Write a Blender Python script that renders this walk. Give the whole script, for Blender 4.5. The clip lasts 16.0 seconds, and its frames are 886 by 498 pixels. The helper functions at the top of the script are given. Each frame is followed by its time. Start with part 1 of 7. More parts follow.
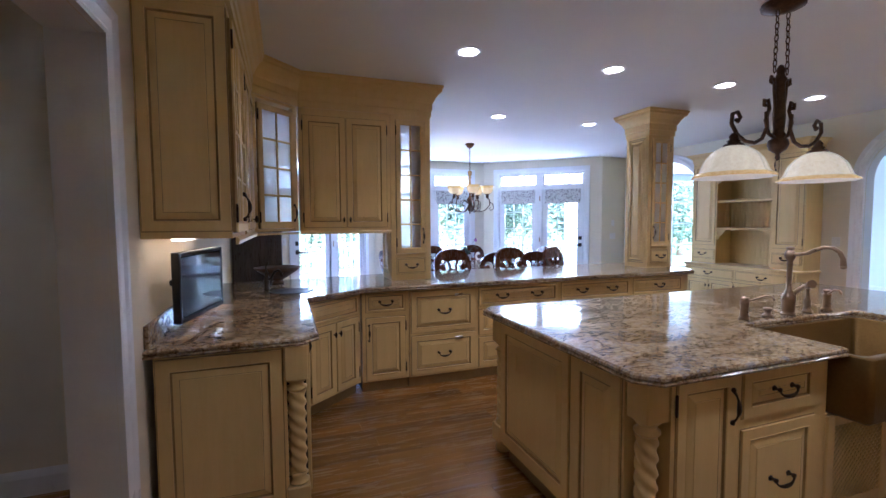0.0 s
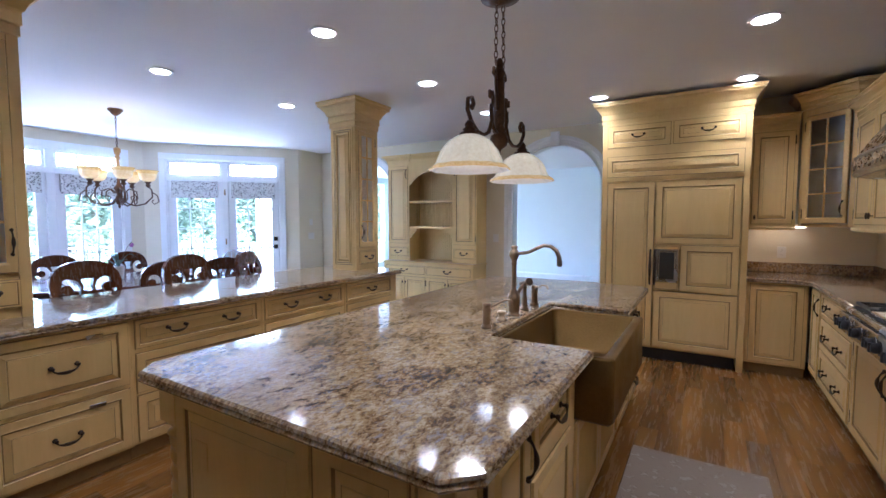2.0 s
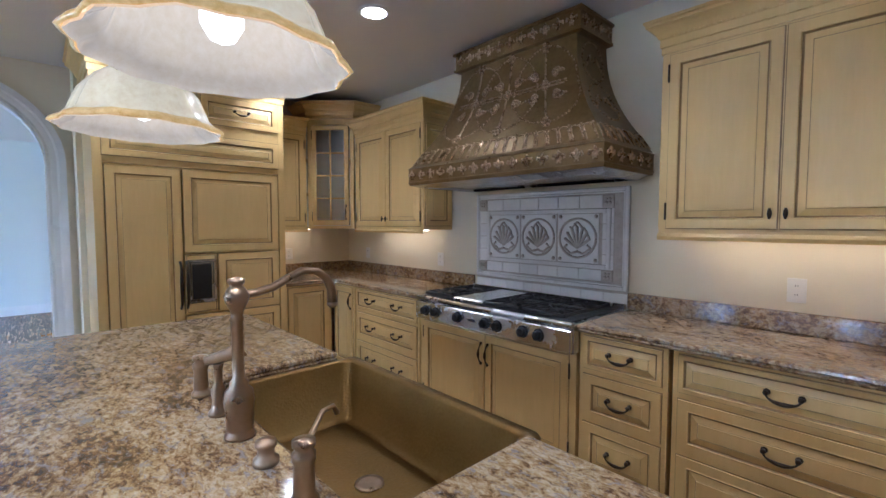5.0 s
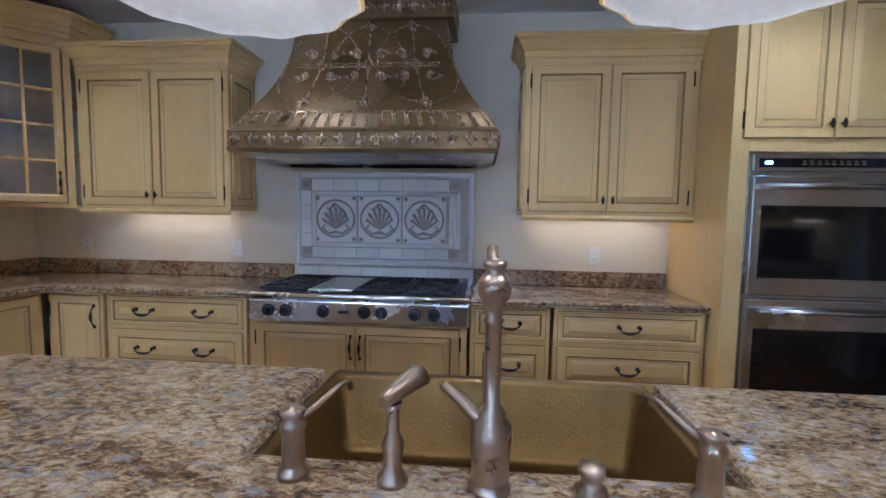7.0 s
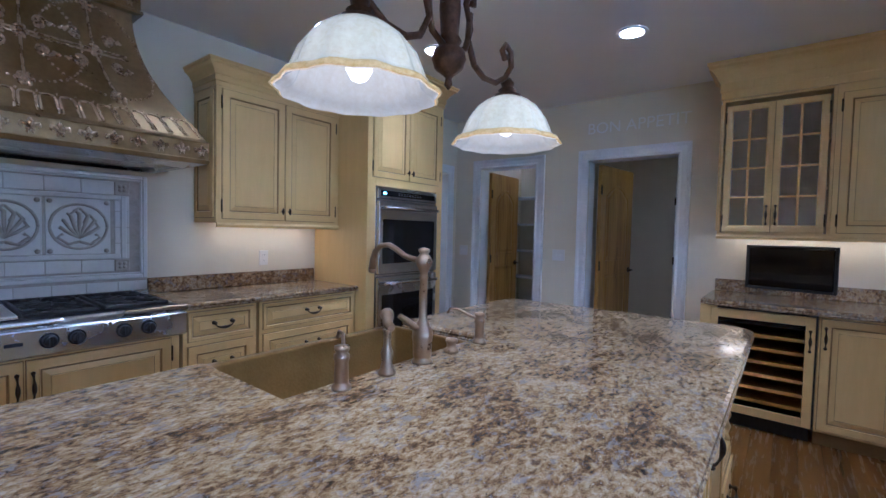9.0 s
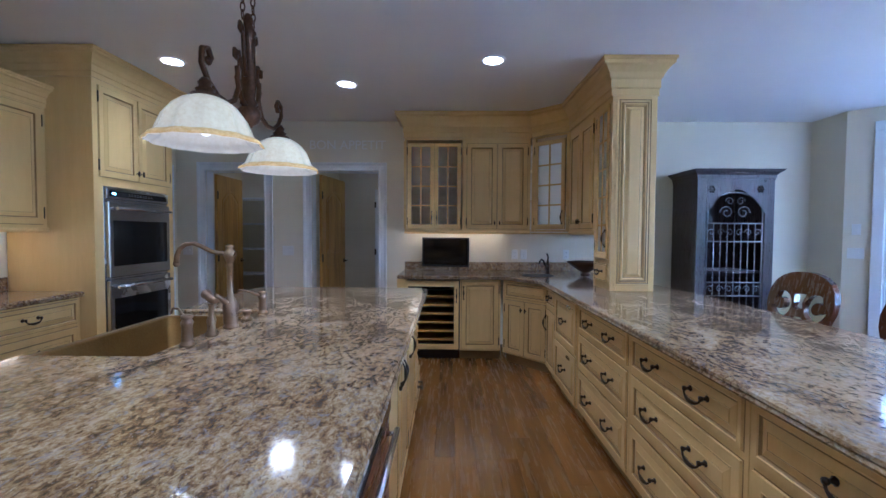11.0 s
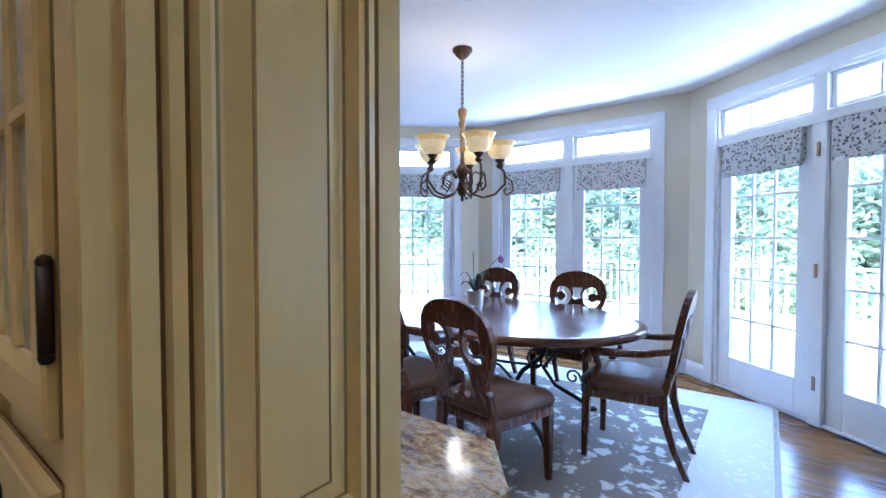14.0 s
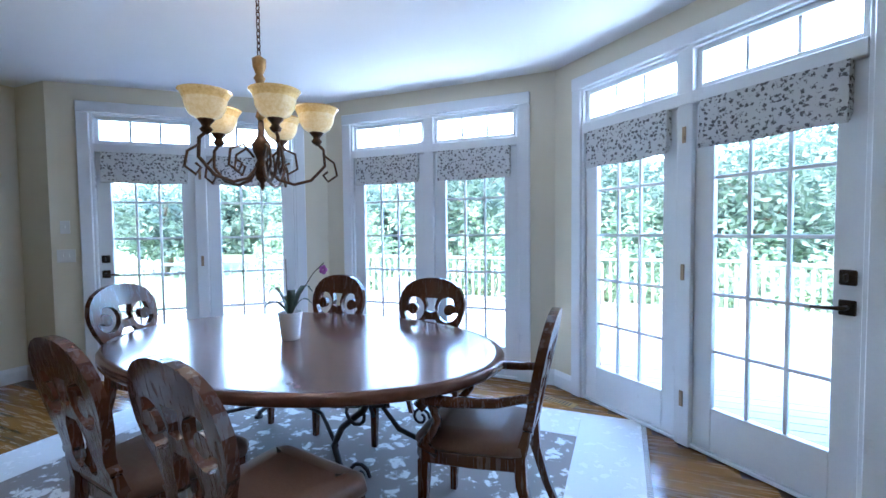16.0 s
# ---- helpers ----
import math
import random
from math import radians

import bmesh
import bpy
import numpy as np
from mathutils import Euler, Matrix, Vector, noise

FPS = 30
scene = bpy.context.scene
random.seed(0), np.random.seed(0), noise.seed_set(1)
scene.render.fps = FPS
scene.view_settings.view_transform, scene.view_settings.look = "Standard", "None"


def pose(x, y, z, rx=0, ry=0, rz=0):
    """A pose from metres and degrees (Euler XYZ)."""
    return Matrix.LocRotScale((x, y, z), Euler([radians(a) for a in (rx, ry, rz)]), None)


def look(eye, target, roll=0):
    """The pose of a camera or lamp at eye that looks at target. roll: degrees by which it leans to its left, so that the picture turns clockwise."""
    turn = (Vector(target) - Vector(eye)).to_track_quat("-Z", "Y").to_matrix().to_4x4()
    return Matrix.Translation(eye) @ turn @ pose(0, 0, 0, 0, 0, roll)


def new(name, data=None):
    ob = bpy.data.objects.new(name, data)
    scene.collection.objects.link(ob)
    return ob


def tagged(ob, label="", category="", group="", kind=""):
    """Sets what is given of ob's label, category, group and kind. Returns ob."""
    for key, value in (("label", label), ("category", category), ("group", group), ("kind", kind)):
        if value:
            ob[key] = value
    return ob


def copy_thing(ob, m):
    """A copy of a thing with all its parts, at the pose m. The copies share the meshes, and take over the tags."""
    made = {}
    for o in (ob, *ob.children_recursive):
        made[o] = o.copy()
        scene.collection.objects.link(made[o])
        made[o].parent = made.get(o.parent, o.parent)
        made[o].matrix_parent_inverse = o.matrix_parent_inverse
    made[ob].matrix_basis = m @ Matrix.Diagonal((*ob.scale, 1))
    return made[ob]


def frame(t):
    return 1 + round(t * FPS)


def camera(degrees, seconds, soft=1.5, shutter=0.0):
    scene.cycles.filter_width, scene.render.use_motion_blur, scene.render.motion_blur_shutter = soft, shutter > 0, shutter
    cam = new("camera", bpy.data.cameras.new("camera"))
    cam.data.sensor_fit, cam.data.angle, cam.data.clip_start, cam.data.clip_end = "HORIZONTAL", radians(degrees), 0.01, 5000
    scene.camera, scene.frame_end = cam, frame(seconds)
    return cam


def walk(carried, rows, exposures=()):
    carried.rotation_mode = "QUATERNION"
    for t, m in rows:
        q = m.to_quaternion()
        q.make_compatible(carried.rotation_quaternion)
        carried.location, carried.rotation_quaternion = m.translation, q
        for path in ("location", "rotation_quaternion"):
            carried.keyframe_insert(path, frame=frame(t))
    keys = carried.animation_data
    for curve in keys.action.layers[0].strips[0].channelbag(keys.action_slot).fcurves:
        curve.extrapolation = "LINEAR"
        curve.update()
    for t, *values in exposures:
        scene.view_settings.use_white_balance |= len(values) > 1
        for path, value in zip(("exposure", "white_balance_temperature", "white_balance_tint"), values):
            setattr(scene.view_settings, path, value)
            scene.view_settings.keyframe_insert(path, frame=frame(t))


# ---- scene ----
cam = camera(90.6, 16.0)
PATH = [
    (0, (-0.021, 0.071, 1.467), (0.656, 1.949, 1.346), -0.3),
    (0.5, (0.047, 0.245, 1.468), (1.072, 1.958, 1.344), -0.4),
    (1, (0.139, 0.425, 1.457), (1.424, 1.952, 1.333), -0.2),
    (1.5, (0.27, 0.632, 1.459), (1.772, 1.946, 1.332), -0.2),
    (2, (0.391, 0.835, 1.456), (2.101, 1.864, 1.329), -0.0),
    (2.5, (0.53, 1.023, 1.452), (2.404, 1.708, 1.323), 0.1),
    (3, (0.697, 1.195, 1.442), (2.658, 1.567, 1.318), 0.3),
    (3.5, (0.847, 1.369, 1.462), (2.843, 1.335, 1.34), 0.5),
    (4, (1.022, 1.562, 1.474), (2.944, 1.022, 1.353), 0.9),
    (4.5, (1.294, 1.856, 1.462), (3.024, 0.859, 1.35), 0.5),
    (6.8, (2.639, 2.5, 1.399), (2.956, 0.531, 1.248), 0.7),
    (7, (2.742, 2.492, 1.388), (2.92, 0.505, 1.237), 0.9),
    (7.5, (3.014, 2.494, 1.366), (2.691, 0.524, 1.231), 1.4),
    (8, (3.309, 2.632, 1.367), (2.432, 0.838, 1.258), 1.7),
    (10.5, (4.6, 2.783, 1.389), (2.632, 2.435, 1.316), 0.4),
    (11, (4.797, 2.809, 1.379), (2.798, 2.783, 1.306), 0.3),
    (11.5, (4.879, 2.875, 1.403), (2.9, 3.15, 1.325), 0.0),
    (12, (4.912, 3.001, 1.399), (3.004, 3.595, 1.325), -0.1),
    (12.5, (4.898, 3.186, 1.383), (3.119, 4.097, 1.31), -0.2),
    (13, (4.831, 3.407, 1.358), (3.249, 4.628, 1.29), -0.3),
    (13.5, (4.803, 3.692, 1.331), (3.417, 5.133, 1.268), -0.2),
    (14, (4.704, 3.953, 1.339), (3.51, 5.557, 1.283), -0.0),
    (14.5, (4.638, 4.214, 1.357), (3.555, 5.894, 1.286), -0.4),
    (15, (4.601, 4.437, 1.367), (3.564, 6.146, 1.284), -0.3),
    (15.5, (4.56, 4.632, 1.37), (3.621, 6.396, 1.285), -0.6),
    (16, (4.629, 4.887, 1.379), (3.867, 6.733, 1.293), -0.6),
]
EXPOSURES = [(0.0, 5.65, 4950, 22), (2.0, 5.75, 4950, 19), (4.0, 5.8, 4950, 15), (7.0, 5.75, 4420, 16), (9.5, 5.7, 4250, 17), (12.0, 5.65, 4580, 14), (14.5, 5.2, 5100, 14), (16.0, 4.97, 5150, 10)]
walk(cam, [(t, look(eye, target, roll)) for t, eye, target, roll in PATH], EXPOSURES)


# ---- world and large lights ----
def setup_world():
    w = bpy.data.worlds.new("world")
    scene.world = w
    w.use_nodes = True
    nt = w.node_tree
    sky = nt.nodes.new("ShaderNodeTexSky")
    sky.sky_type = "NISHITA"
    sky.sun_disc = False
    sky.sun_elevation = radians(48)
    sky.sun_rotation = radians(200)
    sky.air_density, sky.dust_density, sky.ozone_density = 1.2, 3.0, 1.0
    bg = nt.nodes["Background"]
    bg.inputs["Strength"].default_value = SKY
    nt.links.new(sky.outputs[0], bg.inputs["Color"])


SKY, CAN_W, PEND_W, LAMP, STRIP = 0.14, 0.66, 0.14, 0.026, 0.16
setup_world()
sun = new("sun", bpy.data.lights.new("sun", "SUN"))
sun.data.energy, sun.data.angle, sun.data.color = 0.7, radians(12), (1.0, 0.95, 0.88)
sun.matrix_world = look((0, 0, 30), (7, 22, 0))
sun.location = (0, 0, 30)


def window_fill(name, x, y, rz, width, energy, z=1.35, height=2.2):
    """Added area lamp in place of skylight through one opening; it shines along the local -y, into the room."""
    l = bpy.data.lights.new(name, "AREA")
    l.shape, l.size, l.size_y = "RECTANGLE", width, height
    l.energy, l.color = energy, (0.80, 0.90, 1.0)
    ob = new(name, l)
    ob.matrix_basis = pose(x, y, z, 90, 0, rz) @ Matrix.Rotation(math.pi, 4, "X") @ Matrix.Rotation(math.pi, 4, "Z")
    return ob


# lamps added in two transoms, stronger than the sky, to lift the rooms
window_fill("transom_light", 2.874, 8.88, 0, 1.6, 0.46, 2.335, 0.19)
window_fill("transom_light", 5.02, 8.05, -41.6, 1.6, 0.36, 2.335, 0.19)
# added lamp at the suite window that brightens the suite's walls
window_fill("suite_light", 8.9, 9.1, 0, 3.6, 2.6)


# ---- materials ----
def mat(name):
    m = bpy.data.materials.new(name)
    m.use_nodes = True
    return m, m.node_tree, m.node_tree.nodes["Principled BSDF"]


def node(nt, kind, **kw):
    n = nt.nodes.new(kind)
    for k, v in kw.items():
        n.inputs[k].default_value = v
    return n


def ramp(nt, fac, stops):
    r = nt.nodes.new("ShaderNodeValToRGB")
    e = r.color_ramp.elements
    while len(e) > 1:
        e.remove(e[-1])
    e[0].position, e[0].color = stops[0][0], (*stops[0][1], 1)
    for p, c in stops[1:]:
        s = e.new(p)
        s.color = (*c, 1)
    nt.links.new(fac, r.inputs[0])
    return r.outputs[0]


def coords(nt, scale=(1, 1, 1), turn=0.0):
    tc = nt.nodes.new("ShaderNodeTexCoord")
    mp = nt.nodes.new("ShaderNodeMapping")
    mp.inputs["Scale"].default_value = scale
    mp.inputs["Rotation"].default_value = (0, 0, turn)
    nt.links.new(tc.outputs["Object"], mp.inputs[0])
    return mp.outputs[0]


def bump(nt, b, height, strength=0.2, dist=0.002):
    n = node(nt, "ShaderNodeBump", Strength=strength, Distance=dist)
    nt.links.new(height, n.inputs["Height"])
    nt.links.new(n.outputs[0], b.inputs["Normal"])


def mottled(name, c0, c1, rough=0.5, metal=0.0, scale=(6, 6, 6), bstr=0.1, fine=90, rvar=0.1, coat=0.0, per_object=0.0):
    """Two-scale noise colour with fine relief."""
    m, nt, b = mat(name)
    v = coords(nt, scale)
    n1 = node(nt, "ShaderNodeTexNoise", Scale=1.0, Detail=6.0, Roughness=0.6)
    n2 = node(nt, "ShaderNodeTexNoise", Scale=fine / max(scale), Detail=3.0)
    nt.links.new(v, n1.inputs["Vector"])
    nt.links.new(v, n2.inputs["Vector"])
    mx = node(nt, "ShaderNodeMath")
    mx.operation = "MULTIPLY_ADD"
    mx.inputs[1].default_value = 0.35
    nt.links.new(n2.outputs[0], mx.inputs[0])
    ad = node(nt, "ShaderNodeMath")
    ad.operation = "MULTIPLY"
    ad.inputs[1].default_value = 0.65
    nt.links.new(n1.outputs[0], ad.inputs[0])
    nt.links.new(ad.outputs[0], mx.inputs[2])
    col = ramp(nt, mx.outputs[0], [(0.3, c0), (0.7, c1)])
    if per_object:
        oi = nt.nodes.new("ShaderNodeObjectInfo")
        hs = nt.nodes.new("ShaderNodeHueSaturation")
        mr = node(nt, "ShaderNodeMapRange")
        mr.inputs["To Min"].default_value, mr.inputs["To Max"].default_value = 1 - per_object, 1 + per_object
        nt.links.new(oi.outputs["Random"], mr.inputs["Value"])
        nt.links.new(mr.outputs[0], hs.inputs["Value"])
        nt.links.new(col, hs.inputs["Color"])
        col = hs.outputs[0]
    nt.links.new(col, b.inputs["Base Color"])
    r = ramp(nt, n1.outputs[0], [(0.3, (rough - rvar,) * 3), (0.7, (rough + rvar,) * 3)])
    nt.links.new(r, b.inputs["Roughness"])
    b.inputs["Metallic"].default_value = metal
    b.inputs["Coat Weight"].default_value = coat
    b.inputs["Coat Roughness"].default_value = 0.12
    if bstr:
        bump(nt, b, n2.outputs[0], bstr)
    return m


def emitter(name, color, strength):
    m, nt, b = mat(name)
    b.inputs["Base Color"].default_value = (*color, 1)
    b.inputs["Emission Color"].default_value = (*color, 1)
    b.inputs["Emission Strength"].default_value = strength
    return m


def glass(name, rough=0.0, seeds=0.0):
    m, nt, b = mat(name)
    b.inputs["Base Color"].default_value = (1, 1, 1, 1)
    b.inputs["Transmission Weight"].default_value = 1.0
    b.inputs["Roughness"].default_value = rough
    b.inputs["IOR"].default_value = 1.45 if seeds else 1.02
    if seeds:
        v = coords(nt, (1, 1, 1))
        n = node(nt, "ShaderNodeTexNoise", Scale=70.0, Detail=2.0)
        nt.links.new(v, n.inputs["Vector"])
        bump(nt, b, n.outputs[0], seeds, 0.004)
    return m


def granite():
    """Streaky granite: cream and gold drifts, brown veins, grey-violet patches and black specks."""
    m, nt, b = mat("granite")
    v = coords(nt, (0.95, 1.55, 1.2), radians(-8))
    big = node(nt, "ShaderNodeTexNoise", Scale=4.0, Detail=4.0, Roughness=0.6, Distortion=0.8)
    mid = node(nt, "ShaderNodeTexNoise", Scale=42.0, Detail=9.0, Roughness=0.70, Distortion=0.5)
    grey = node(nt, "ShaderNodeTexNoise", Scale=24.0, Detail=8.0, Roughness=0.72, Distortion=0.7)
    fine = node(nt, "ShaderNodeTexNoise", Scale=95.0, Detail=4.0, Roughness=0.75)
    vein = node(nt, "ShaderNodeTexNoise", Scale=33.0, Detail=10.0, Roughness=0.76, Distortion=0.8)
    for n in (big, mid, grey, fine, vein):
        nt.links.new(v, n.inputs["Vector"])
    a = node(nt, "ShaderNodeMath")
    a.operation = "MULTIPLY_ADD"
    a.inputs[1].default_value = 0.34
    a2 = node(nt, "ShaderNodeMath")
    a2.operation = "MULTIPLY"
    a2.inputs[1].default_value = 0.68
    nt.links.new(big.outputs[0], a.inputs[0])
    nt.links.new(mid.outputs[0], a2.inputs[0])
    nt.links.new(a2.outputs[0], a.inputs[2])
    c1 = ramp(nt, a.outputs[0], [(0.38, (0.050, 0.030, 0.018)), (0.445, (0.13, 0.075, 0.036)), (0.49, (0.25, 0.155, 0.070)), (0.53, (0.35, 0.245, 0.125)),
                                 (0.58, (0.42, 0.325, 0.205)), (0.66, (0.50, 0.43, 0.34))])

    def over(below, colour, fac, mode="MIX"):
        x = nt.nodes.new("ShaderNodeMix")
        x.data_type, x.blend_type = "RGBA", mode
        nt.links.new(fac, x.inputs["Factor"])
        nt.links.new(below, x.inputs[6])
        if isinstance(colour, tuple):
            x.inputs[7].default_value = (*colour, 1)
        else:
            nt.links.new(colour, x.inputs[7])
        return x.outputs[2]

    c2 = over(c1, (0.25, 0.225, 0.225), ramp(nt, grey.outputs[0], [(0.54, (0, 0, 0)), (0.62, (0.85, 0.85, 0.85))]))
    c3 = over(c2, (0.060, 0.034, 0.028), ramp(nt, vein.outputs[0], [(0.37, (0.7, 0.7, 0.7)), (0.43, (0, 0, 0))]))
    c4 = over(c3, (0.018, 0.015, 0.014), ramp(nt, fine.outputs[0], [(0.33, (0.9, 0.9, 0.9)), (0.40, (0, 0, 0))]))
    c5 = over(c4, (0.62, 0.58, 0.52), ramp(nt, fine.outputs[0], [(0.60, (0, 0, 0)), (0.70, (0.7, 0.7, 0.7))]))
    nt.links.new(c5, b.inputs["Base Color"])
    b.inputs["Roughness"].default_value = 0.09
    b.inputs["Specular IOR Level"].default_value = 0.6
    bump(nt, b, fine.outputs[0], 0.02)
    return m


def wood(name, c0, c1, c2, rough, along=0, grain=1.0, per_object=0.0, coat=0.0, island=False, detail=7.0):
    """Stretched grain along one axis, with knots, varied from piece to piece."""
    m, nt, b = mat(name)
    s = [14.0 * grain] * 3
    s[along] = 1.1 * grain
    v = coords(nt, s)
    if per_object:
        oi = nt.nodes.new("ShaderNodeNewGeometry" if island else "ShaderNodeObjectInfo")
        rnd = oi.outputs["Random Per Island" if island else "Random"]
        off = nt.nodes.new("ShaderNodeVectorMath")
        off.operation = "ADD"
        k = node(nt, "ShaderNodeMath")
        k.operation = "MULTIPLY"
        k.inputs[1].default_value = 57.0
        nt.links.new(rnd, k.inputs[0])
        nt.links.new(v, off.inputs[0])
        nt.links.new(k.outputs[0], off.inputs[1])
        v = off.outputs[0]
    n1 = node(nt, "ShaderNodeTexNoise", Scale=1.0, Detail=detail, Roughness=0.62, Distortion=1.2)
    n2 = node(nt, "ShaderNodeTexNoise", Scale=7.0, Detail=3.0, Roughness=0.7)
    for n in (n1, n2):
        nt.links.new(v, n.inputs["Vector"])
    col = ramp(nt, n1.outputs[0], [(0.28, c0), (0.5, c1), (0.72, c2)])
    if per_object:
        hs = nt.nodes.new("ShaderNodeHueSaturation")
        mr = node(nt, "ShaderNodeMapRange")
        mr.inputs["To Min"].default_value, mr.inputs["To Max"].default_value = 1 - per_object, 1 + per_object
        nt.links.new(rnd, mr.inputs["Value"])
        nt.links.new(mr.outputs[0], hs.inputs["Value"])
        nt.links.new(col, hs.inputs["Color"])
        col = hs.outputs[0]
    nt.links.new(col, b.inputs["Base Color"])
    r = ramp(nt, n2.outputs[0], [(0.3, (rough - 0.07,) * 3), (0.7, (rough + 0.09,) * 3)])
    nt.links.new(r, b.inputs["Roughness"])
    b.inputs["Coat Weight"].default_value = coat
    b.inputs["Coat Roughness"].default_value = 0.1
    bump(nt, b, n2.outputs[0], 0.12, 0.001)
    return m


def rug_mat(name, ground, light, dark, scale, sh=0.0):
    """Woven floral pattern: petals from warped cells, worn by noise."""
    m, nt, b = mat(name)
    v = coords(nt, (scale,) * 3)
    warp = node(nt, "ShaderNodeTexNoise", Scale=1.3, Detail=2.0)
    nt.links.new(v, warp.inputs["Vector"])
    add = nt.nodes.new("ShaderNodeVectorMath")
    add.operation = "MULTIPLY_ADD"
    add.inputs[1].default_value = (0.7, 0.7, 0)
    nt.links.new(warp.outputs["Color"], add.inputs[0])
    nt.links.new(v, add.inputs[2])
    vo = node(nt, "ShaderNodeTexVoronoi", Scale=1.6, Randomness=0.85)
    nt.links.new(add.outputs[0], vo.inputs["Vector"])
    vo2 = node(nt, "ShaderNodeTexVoronoi", Scale=5.0, Randomness=0.9)
    vo2.feature = "SMOOTH_F1"
    nt.links.new(add.outputs[0], vo2.inputs["Vector"])
    wear = node(nt, "ShaderNodeTexNoise", Scale=22.0, Detail=5.0, Roughness=0.7)
    nt.links.new(v, wear.inputs["Vector"])
    mu = node(nt, "ShaderNodeMath")
    mu.operation = "MULTIPLY_ADD"
    mu.inputs[1].default_value = 0.55
    nt.links.new(vo2.outputs["Distance"], mu.inputs[0])
    m3 = node(nt, "ShaderNodeMath")
    m3.operation = "MULTIPLY"
    m3.inputs[1].default_value = 0.75
    nt.links.new(vo.outputs["Distance"], m3.inputs[0])
    nt.links.new(m3.outputs[0], mu.inputs[2])
    m4 = node(nt, "ShaderNodeMath")
    m4.operation = "MULTIPLY_ADD"
    m4.inputs[1].default_value = 0.55
    nt.links.new(wear.outputs[0], m4.inputs[0])
    nt.links.new(mu.outputs[0], m4.inputs[2])
    col = ramp(nt, m4.outputs[0], [(0.42, dark), (0.49, light), (0.69 + sh, light), (0.73 + sh, dark), (0.775 + sh, ground), (0.92 + sh, ground)])
    nt.links.new(col, b.inputs["Base Color"])
    b.inputs["Roughness"].default_value = 0.95
    b.inputs["Specular IOR Level"].default_value = 0.1
    bump(nt, b, wear.outputs[0], 0.4, 0.004)
    return m


PAINT = mottled("cream_glazed_paint", (0.655, 0.452, 0.165), (0.725, 0.515, 0.205), 0.38, scale=(14, 14, 1.6), bstr=0.05, fine=80, rvar=0.06)
# one brown for the real glaze lines and the painted door gaps' shade
GLAZE_SHADE = mottled("brown_glaze_and_gap_shade", (0.24, 0.145, 0.045), (0.34, 0.215, 0.075), 0.5, scale=(20, 20, 20), bstr=0)
GRANITE = granite()
WALLP = mottled("beige_wall_paint", (0.70, 0.635, 0.49), (0.74, 0.675, 0.525), 0.75, scale=(2, 2, 2), bstr=0.08, fine=160)
SUITE = mottled("pale_blue_wall_paint", (0.72, 0.77, 0.78), (0.76, 0.81, 0.82), 0.75, scale=(2, 2, 2), bstr=0.06, fine=160)
CEIL = mottled("white_ceiling_paint", (0.81, 0.805, 0.81), (0.85, 0.845, 0.85), 0.85, scale=(2, 2, 2), bstr=0.08, fine=140)
TRIM = mottled("white_trim_paint", (0.74, 0.75, 0.77), (0.80, 0.81, 0.82), 0.35, scale=(3, 3, 3), bstr=0.03)
BRONZE = mottled("dark_bronze", (0.030, 0.023, 0.018), (0.075, 0.052, 0.035), 0.38, 0.85, (30, 30, 30), 0.1)
RUST = mottled("brown_bronze", (0.055, 0.030, 0.018), (0.16, 0.085, 0.045), 0.42, 0.7, (40, 40, 40), 0.15)
PEWTER = mottled("aged_brass", (0.33, 0.235, 0.155), (0.40, 0.295, 0.20), 0.30, 0.9, (18, 18, 18), 0.02, rvar=0.04)
STEEL = mottled("brushed_steel", (0.54, 0.54, 0.54), (0.60, 0.60, 0.60), 0.26, 1.0, (3, 3, 3), 0.0, rvar=0.03)
BLACK = mottled("black_iron", (0.012, 0.012, 0.013), (0.03, 0.03, 0.032), 0.5, 0.2, (20, 20, 20), 0.15)
GLOSSB = mottled("black_glass", (0.006, 0.006, 0.007), (0.01, 0.01, 0.011), 0.06, 0.0, (2, 2, 2), 0, rvar=0.02)
CLEAR = glass("clear_glass")
SEEDY = glass("seeded_glass", 0.28, 0.45)
CANLIT = emitter("lamp_lens", (1.0, 0.93, 0.82), 1.5)
FLOORW = wood("oak_board", (0.125, 0.052, 0.010), (0.215, 0.098, 0.020), (0.285, 0.140, 0.032), 0.24, 0, 0.42, 0.30, detail=2.5)
FLOORR = wood("oak_board_joined", (0.125, 0.052, 0.010), (0.215, 0.098, 0.020), (0.285, 0.140, 0.032), 0.24, 0, 0.42, 0.30, island=True, detail=2.5)
SUBF = mottled("dark_joint", (0.05, 0.025, 0.012), (0.08, 0.04, 0.02), 0.8, scale=(5, 5, 5), bstr=0)
ALDER = wood("knotty_alder", (0.19, 0.085, 0.010), (0.38, 0.20, 0.030), (0.48, 0.275, 0.055), 0.35, 2)
MAHOG = wood("mahogany", (0.068, 0.020, 0.008), (0.085, 0.026, 0.0105), (0.105, 0.034, 0.013), 0.24, 2, 0.5, 0.0, 0.4, detail=3.0)
DARKW = wood("near_black_wood", (0.022, 0.012, 0.012), (0.045, 0.026, 0.025), (0.075, 0.045, 0.042), 0.3, 2)


